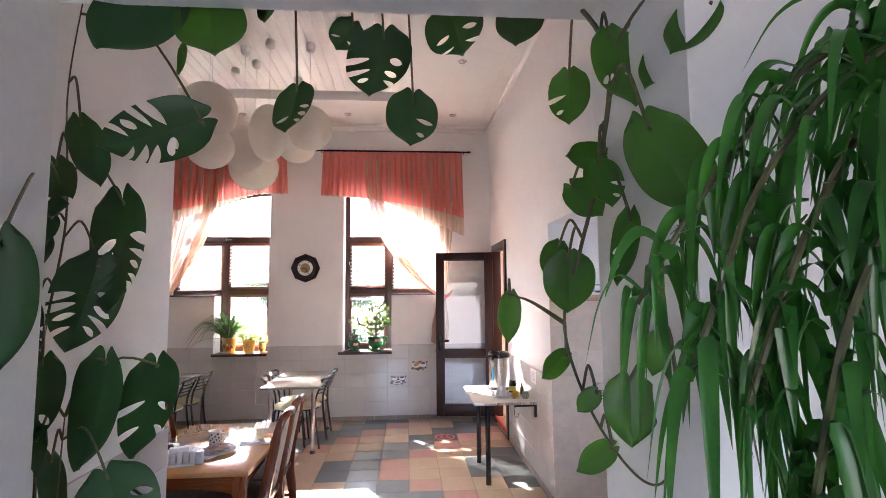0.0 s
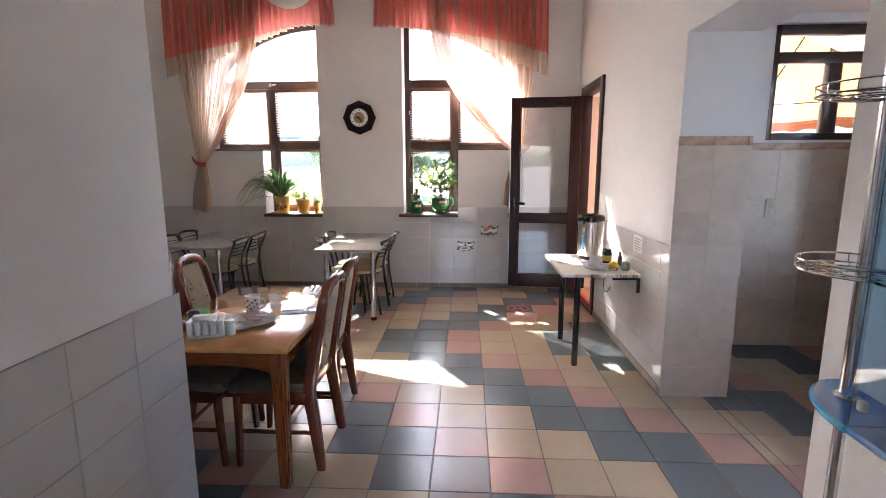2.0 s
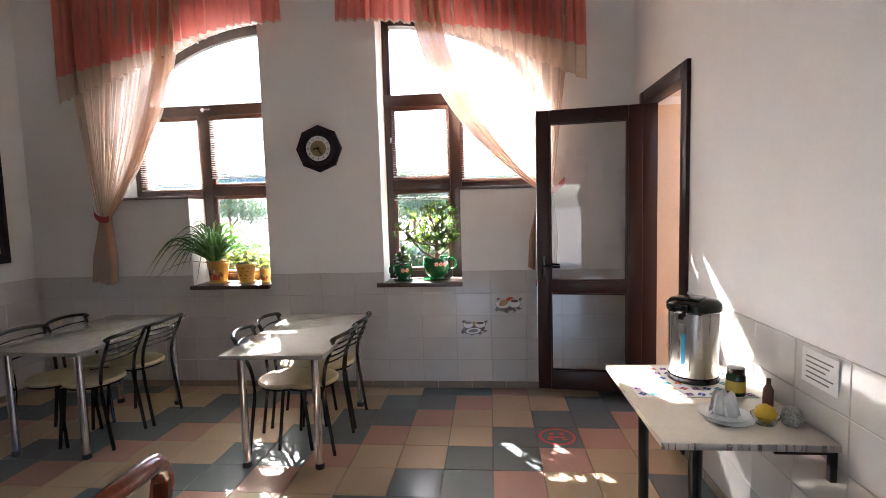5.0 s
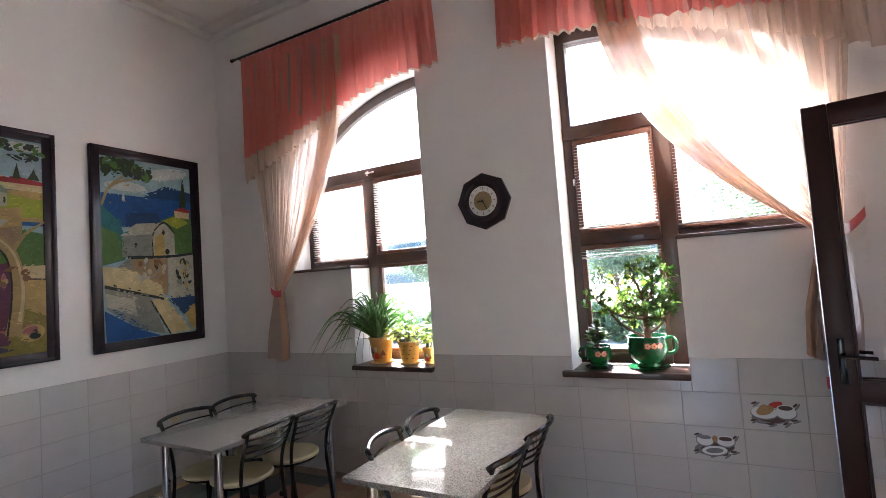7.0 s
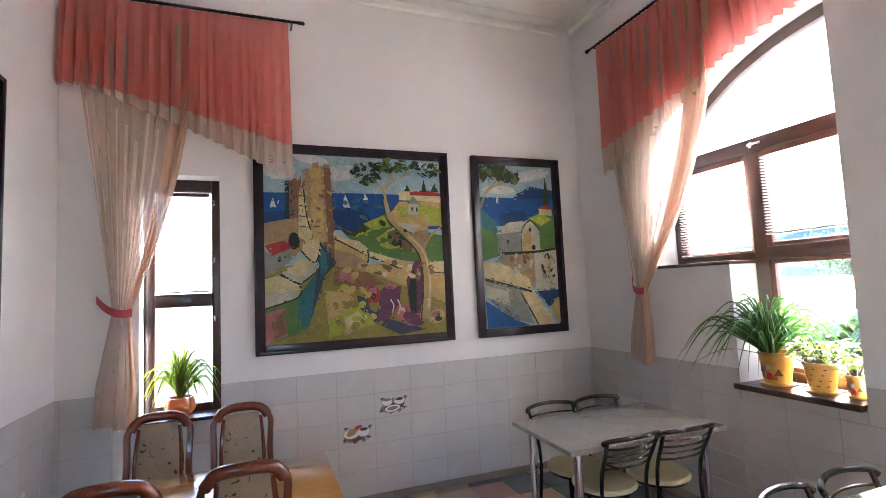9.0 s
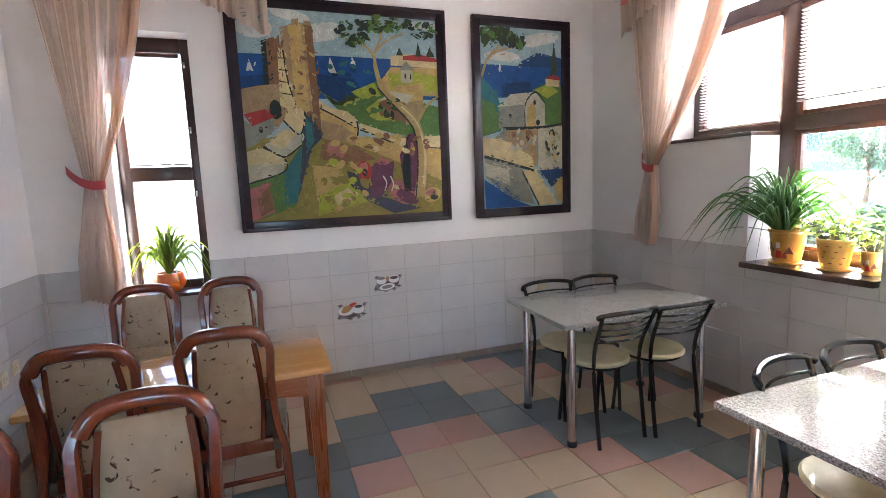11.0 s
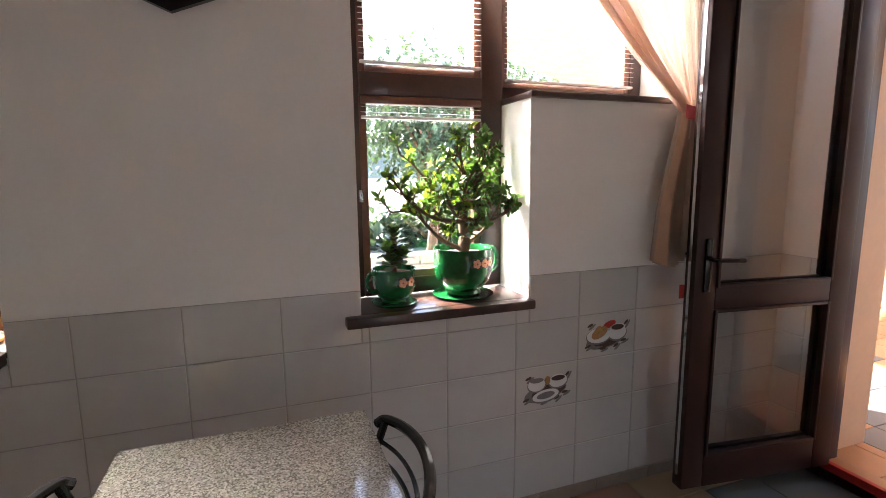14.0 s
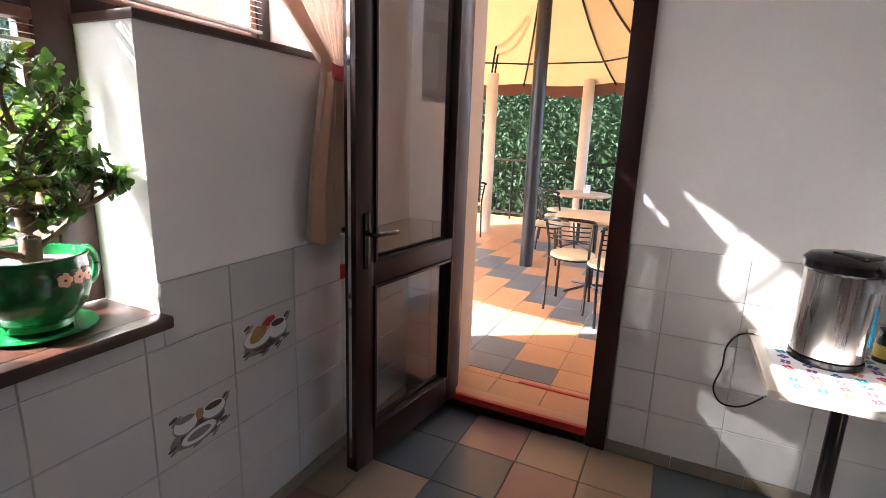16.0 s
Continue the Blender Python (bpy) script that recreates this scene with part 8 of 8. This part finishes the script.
for k in range(7000):
    p = Vector((rb.uniform(-16, 22), rb.uniform(21.5, 23.0), 0))
    p.z = -0.35 + rb.random() * (0.85 + 0.5 * noise.noise(Vector((p.x * 0.35, 0, 3))) + 0.35 * noise.noise(Vector((p.x * 1.6, 5, 3))))
    m = Matrix.Translation(p) @ Matrix.Rotation(rb.uniform(0, 6.28), 4, "Z") @ Matrix.Rotation(rb.uniform(-1.5, 1.0), 4, "X")
    leaf_blade(bm, m, rb.uniform(0.22, 0.42), rb.uniform(0.09, 0.16), 0.15, 2)
tagged(link("shrub_row", bm, TREELEAF, None, False), "row of dark green shrubs beyond the yard", "shrub", "", "stuff")
bm = bmesh.new()
rw = random.Random(77)
for row in range(3):
    x = -4.0
    while x < 14.0:
        w = rw.uniform(0.22, 0.5)
        d = rw.uniform(-0.03, 0.03)
        box(bm, (x + 0.008, 17.6 + d, -0.35 + row * 0.17), (x + w - 0.008, 17.95 + d, -0.35 + row * 0.17 + 0.162), 0.02)
        x += w
tagged(link("garden_wall", bm, STONE, None, False), "low rough stone garden wall in the sun", "wall", "", "stuff")
root = empty("neighbour_house", "pale rendered house with a red tiled roof", "house", "", (-14.0, 14.0, -0.35))
part("wall", boxes(((-4, -4, 0), (4, 6, 3.4))), FACADE, root, "", False)
bm = bmesh.new()
v = [bm.verts.new(p) for p in ((-4.4, -4.4, 3.4), (4.4, -4.4, 3.4), (4.4, 6.4, 3.4), (-4.4, 6.4, 3.4), (0, -4.4, 5.2), (0, 6.4, 5.2))]
for q in ((0, 1, 4), (1, 2, 5, 4), (2, 3, 5), (3, 0, 4, 5), (3, 2, 1, 0)):
    bm.faces.new([v[i] for i in q])
part("roof", bm, TERRA, root, "red tiled roof", False)
for y in (-2.5, 0.5, 3.5):
    part("window", boxes(((3.97, y, 1.0), (4.03, y + 1.1, 2.4))), GUNMETAL, root, "", False)

# ---- tiles, piece by piece ----
TILE_CACHE = {}


def tile_mesh(w, h, d, mat, bevel=0.0022):
    key = (round(w, 3), round(h, 3), round(d, 4), mat.name)
    if key not in TILE_CACHE:
        me = bpy.data.meshes.new("tile")
        x, y = w / 2, h / 2
        b = bevel
        vs = [(-x, -y, 0), (x, -y, 0), (x, y, 0), (-x, y, 0), (-x, -y, d - b), (x, -y, d - b), (x, y, d - b), (-x, y, d - b), (-x + b, -y + b, d), (x - b, -y + b, d), (x - b, y - b, d), (-x + b, y - b, d)]
        fs = [(8, 9, 10, 11)] + [(i, (i + 1) % 4, 4 + (i + 1) % 4, 4 + i) for i in range(4)] + [(4 + i, 4 + (i + 1) % 4, 8 + (i + 1) % 4, 8 + i) for i in range(4)]
        me.from_pydata(vs, [], fs)
        me.materials.append(mat)
        TILE_CACHE[key] = me
    return TILE_CACHE[key]


def put_tile(parent, m, w, h, d, mat, name="tile"):
    o = new(name, tile_mesh(w, h, d, mat, 0.0008 if mat == TILE_M else 0.0022))
    o.parent = parent
    o.matrix_basis = m
    return o


def cut(rect, holes):
    """The rectangle (u0, v0, u1, v1) less the holes, in at most a few pieces."""
    out = [rect]
    for hu0, hv0, hu1, hv1 in holes:
        nxt = []
        for u0, v0, u1, v1 in out:
            if u1 <= hu0 or u0 >= hu1 or v1 <= hv0 or v0 >= hv1:
                nxt.append((u0, v0, u1, v1))
                continue
            if u0 < hu0:
                nxt.append((u0, v0, hu0, v1))
            if u1 > hu1:
                nxt.append((hu1, v0, u1, v1))
            a, b = max(u0, hu0), min(u1, hu1)
            if v0 < hv0:
                nxt.append((a, v0, b, hv0))
            if v1 > hv1:
                nxt.append((a, hv1, b, v1))
        out = nxt
    return [r for r in out if r[2] - r[0] > 0.012 and r[3] - r[1] > 0.012]


def tiled(parent, base, joint, u0, u1, v0, v1, pu, pv, mat, holes=(), depth=0.008, name="tile"):
    """Tiles on a plane; base maps (u, v, out) to the world; joint is the u of one upright joint."""
    k = math.floor((u0 - joint) / pu)
    u = joint + k * pu
    gap = 0.0014 if mat == TILE_M else 0.003
    made = []
    while u < u1 - 1e-6:
        v = v0
        while v < v1 - 1e-6:
            r = (max(u, u0), v, min(u + pu, u1), min(v + pv, v1))
            for a, b, c, d in cut(r, holes):
                made.append(put_tile(parent, base @ pose((a + c) / 2, (b + d) / 2, 0), c - a - gap, d - b - gap, depth, mat, name))
            v += pv
        u += pu
    return made


def plane(o, u, n):
    """A frame whose x is u, y is up and z is n, at o."""
    u, n = Vector(u), Vector(n)
    m = Matrix.Identity(4)
    for i, c in enumerate((u, Vector((0, 0, 1)), n, Vector(o))):
        for j in range(3):
            m[j][i] = c[j]
    return m


NORTH = plane((0, YN, 0), (1, 0, 0), (0, -1, 0))
EAST = plane((XE, 0, 0), (0, -1, 0), (-1, 0, 0))
WESTP = plane((XW, 0, 0), (0, 1, 0), (1, 0, 0))
SOUTHP = plane((0, YS, 0), (-1, 0, 0), (0, 1, 0))
PARTP = plane((3.55, 0, 0), (0, 1, 0), (1, 0, 0))
ROW0, PV = 0.06, 0.197
TOP = ROW0 + 5 * PV


def dado(parent, base, joint, u0, u1, holes=()):
    for a, b, c, d in cut((u0, ROW0, u1, TOP), holes):
        bm = boxes(((a, b, 0.0), (c, d, 0.0045)))
        bm.transform(base)
        part("grout", bm, GROUT, parent, "", False)
    tiled(parent, base, joint, u0, u1, ROW0, TOP, 0.303, PV, TILE_W, holes)
    tiled(parent, base, joint + 0.12, u0, u1, 0.0, ROW0, 0.30, ROW0, SKIRT, (), 0.012, "skirting_tile")


dado(wall_n, NORTH, 4.90, XW, XE, ((W1[2] - 0.002, SILL - 0.02, W1[1] + 0.002, 2), (W2[1] - 0.002, SILL - 0.02, W2[2] + 0.002, 2)))
dado(wall_w, WESTP, 9.149, YS, YN, ((WY[0] - 0.002, 0.813, WY[1] + 0.002, 2),))
dado(wall_e, EAST, -10.28, -(DY[0] - 0.048), -PE)
dado(wall_e, EAST, -11.45, -YN, -(DY[1] + 0.048))
dado(wall_s, SOUTHP, -3.55, -3.55, -XW)
dado(wall_p, PARTP, 7.34, 5.60, 7.34)
PIL = plane((0, PE, 0), (1, 0, 0), (0, -1, 0))
ALC = plane((0, AY, 0), (1, 0, 0), (0, -1, 0))
PILE = plane((XE + 0.44, 0, 0), (0, 1, 0), (1, 0, 0))
for par, base, u0, u1, jt in ((wall_e, PIL, XE - 0.008, XE + 0.448, XE + 0.22), (wall_al, ALC, XE + 0.36, AX, 7.1), (wall_e, PILE, PE, PE + 0.5, PE)):
    bm = boxes(((u0 + 0.002, 0.0, 0.0), (u1 - 0.002, 1.69, 0.0045)))
    bm.transform(base)
    part("grout", bm, TILE_M, par, "", False)
    tiled(par, base, jt, u0, u1, 0.0, 1.69, 0.25, 0.2115, TILE_M, (), 0.0078, "marbled_tile")
    tiled(par, base, jt, u0, u1, 1.69, 1.75, 0.20, 0.06, TILE_BORDER, (), 0.011, "border_tile")

# printed coffee-cup tiles
PRINT_DARK = material("print_dark", (0.10, 0.05, 0.04), 0.3, grain=60, vary=0.2)
PRINT_GREY = material("print_grey", (0.23, 0.22, 0.22), 0.3, grain=60, vary=0.15)
PRINT_BUN = material("print_bun", (0.50, 0.28, 0.10), 0.3, grain=60, vary=0.2)


def printed(parent, base, u, v, kind):
    g = new("printed_picture")
    g.parent = parent
    g.matrix_basis = base @ pose(u, v, 0.0082)

    def blob(mat, cx, cy, rx, ry, z, turn=0.0):
        bm = bmesh.new()
        vs = [bm.verts.new((x, y, z)) for x, y in oval(cx, cy, rx, ry, 20, turn)]
        bm.faces.new(vs)
        part("print", bm, mat, g, "", False)

    for bx, by, bt in ((-0.10, -0.045, 0.3), (-0.02, -0.062, 0.1), (0.05, -0.055, 0.5), (0.09, -0.035, 0.2), (0.10, 0.045, 0.8), (-0.09, 0.05, 0.4)):
        blob(PRINT_DARK, bx, by, 0.016, 0.006, 0.0006, bt)
        blob(PRINT_GREY, bx + 0.01, by - 0.008, 0.022, 0.006, 0.0004, bt + 0.2)
    blob(PRINT_GREY, -0.005, -0.022, 0.105, 0.040, 0.0005, 0.15)
    blob(PRINT_DARK, 0.01, -0.02, 0.085, 0.030, 0.0009, 0.15)
    if kind:
        blob(PRINT_GREY, -0.045, -0.003, 0.066, 0.038, 0.0011)
        blob(WHITE, -0.045, 0.0, 0.062, 0.034, 0.0013)
        blob(RED_INK, 0.01, 0.045, 0.035, 0.016, 0.0014, 0.3)
        blob(PRINT_GREY, 0.055, 0.001, 0.052, 0.038, 0.0011)
        blob(PRINT_BUN, -0.04, 0.012, 0.045, 0.024, 0.0016, 0.4)
        blob(PRINT_BUN, -0.055, 0.02, 0.03, 0.014, 0.0020, 0.9)
        blob(WHITE, 0.055, 0.005, 0.048, 0.034, 0.0012)
        blob(WHITE, 0.055, 0.028, 0.040, 0.018, 0.0016)
        blob(PRINT_DARK, 0.055, 0.029, 0.033, 0.013, 0.0020)
        blob(PRINT_DARK, 0.0, -0.052, 0.05, 0.004, 0.0012, 0.2)
    else:
        blob(PRINT_GREY, -0.05, 0.015, 0.046, 0.034, 0.0011)
        blob(PRINT_GREY, 0.055, 0.018, 0.049, 0.034, 0.0011)
        blob(PRINT_GREY, -0.005, -0.04, 0.07, 0.030, 0.0011, 0.1)
        blob(WHITE, -0.05, 0.018, 0.042, 0.03, 0.0012)
        blob(PRINT_GREY, -0.05, 0.036, 0.033, 0.011, 0.0016)
        blob(WHITE, 0.055, 0.022, 0.045, 0.03, 0.0012)
        blob(PRINT_DARK, 0.055, 0.034, 0.034, 0.012, 0.0016)
        blob(WHITE, -0.005, -0.036, 0.065, 0.026, 0.0012, 0.1)
        blob(PRINT_GREY, -0.005, -0.036, 0.045, 0.015, 0.0016, 0.1)
        blob(PRINT_BUN, 0.002, 0.03, 0.014, 0.02, 0.0016)


printed(wall_n, NORTH, 5.05, ROW0 + 3.5 * PV, 1)
printed(wall_n, NORTH, 4.748, ROW0 + 2.5 * PV, 0)
printed(wall_w, WESTP, 9.30, ROW0 + 2.5 * PV, 1)
printed(wall_w, WESTP, 9.603, ROW0 + 3.5 * PV, 0)

# floor tiles: zigzag bands of beige, grey and pink
FX, FY, PX, PY = 4.896, 8.437, 0.3005, 0.298
BANDS = (F_PINK, F_BEIGE, F_BEIGE, F_GREY, F_GREY)


def band(i, j):
    return BANDS[(i - int(abs(j - 3.5) - 0.5) + 1) % 5]


FLOORP = Matrix.Translation((0, 0, -0.008))


def floor_tiles(parent, base, x0, x1, y0, y1, name="floor_tile", skip=None, shift=0, py=PY, swap=None):
    for i in range(math.floor((x0 - FX) / PX), math.ceil((x1 - FX) / PX)):
        for j in range(math.floor((y0 - FY) / py), math.ceil((y1 - FY) / py)):
            a, c = max(x0, FX + i * PX), min(x1, FX + (i + 1) * PX)
            b, d = max(y0, FY + j * py), min(y1, FY + (j + 1) * py)
            if c - a < 0.02 or d - b < 0.02 or (skip and skip((a + c) / 2, (b + d) / 2)):
                continue
            put_tile(parent, base @ pose((a + c) / 2, (b + d) / 2, 0), c - a - 0.004, d - b - 0.004, 0.008, (swap or {}).get(band(i + shift, j).name, band(i + shift, j)), name)


floor_tiles(floor, FLOORP, XW, XE, YS, YN)
floor_tiles(floor, FLOORP, 3.55, XE, 5.60, YS)
floor_tiles(floor, FLOORP, XE, XE + 0.36, 7.2, PE)
floor_tiles(floor, FLOORP, XE + 0.36, 8.0, 7.2, AY)
TERRP = Matrix.Translation((0, 0, TZ - 0.008))
floor_tiles(terrace, TERRP, XE + 0.09, XE + 0.36, DY[0], DY[1], "terrace_tile", None, 2, PY, {F_BEIGE.name: T_AWNING_LIT, F_PINK.name: T_AWNING_LIT, F_GREY.name: T_AWNING_LIT})
floor_tiles(terrace, TERRP, XE + 0.36, 10.6, AY + 0.3, 13.4, "terrace_tile", None, 2, PY, {F_BEIGE.name: T_AWNING_LIT, F_PINK.name: T_AWNING_LIT, F_GREY.name: T_GREY})
put = boxes(((10.6, AY + 0.3, TZ - 0.005), (12.6, 15.5, TZ)), ((XE + 0.36, 13.4, TZ - 0.005), (10.6, 15.5, TZ)))
part("outer_paving", put, T_AWNING_LIT, terrace, "", False)

# red floor mark by the door
root = empty("floor_sticker", "round red sign stuck on the floor tiles", "sticker", "", (5.34, 10.68, 0.0005))
bm = bmesh.new()
for k in range(40):
    a, b = 2 * math.pi * k / 40, 2 * math.pi * (k + 1) / 40
    bm.faces.new([bm.verts.new((r * math.cos(t), r * math.sin(t), 0.0006)) for r, t in ((0.105, a), (0.105, b), (0.125, b), (0.125, a))])
part("ring", bm, RED_INK, root, "", False)
bm = bmesh.new()
for x0, y0, x1, y1 in ((-0.07, -0.05, -0.03, -0.03), (-0.06, -0.02, 0.06, 0.0), (-0.05, 0.02, -0.02, 0.06), (0.02, 0.02, 0.05, 0.06), (0.03, -0.05, 0.07, -0.03)):
    bm.faces.new([bm.verts.new(p) for p in ((x0, y0, 0.0006), (x1, y0, 0.0006), (x1, y1, 0.0006), (x0, y1, 0.0006))])
part("lettering_bars", bm, RED_INK, root, "", False)
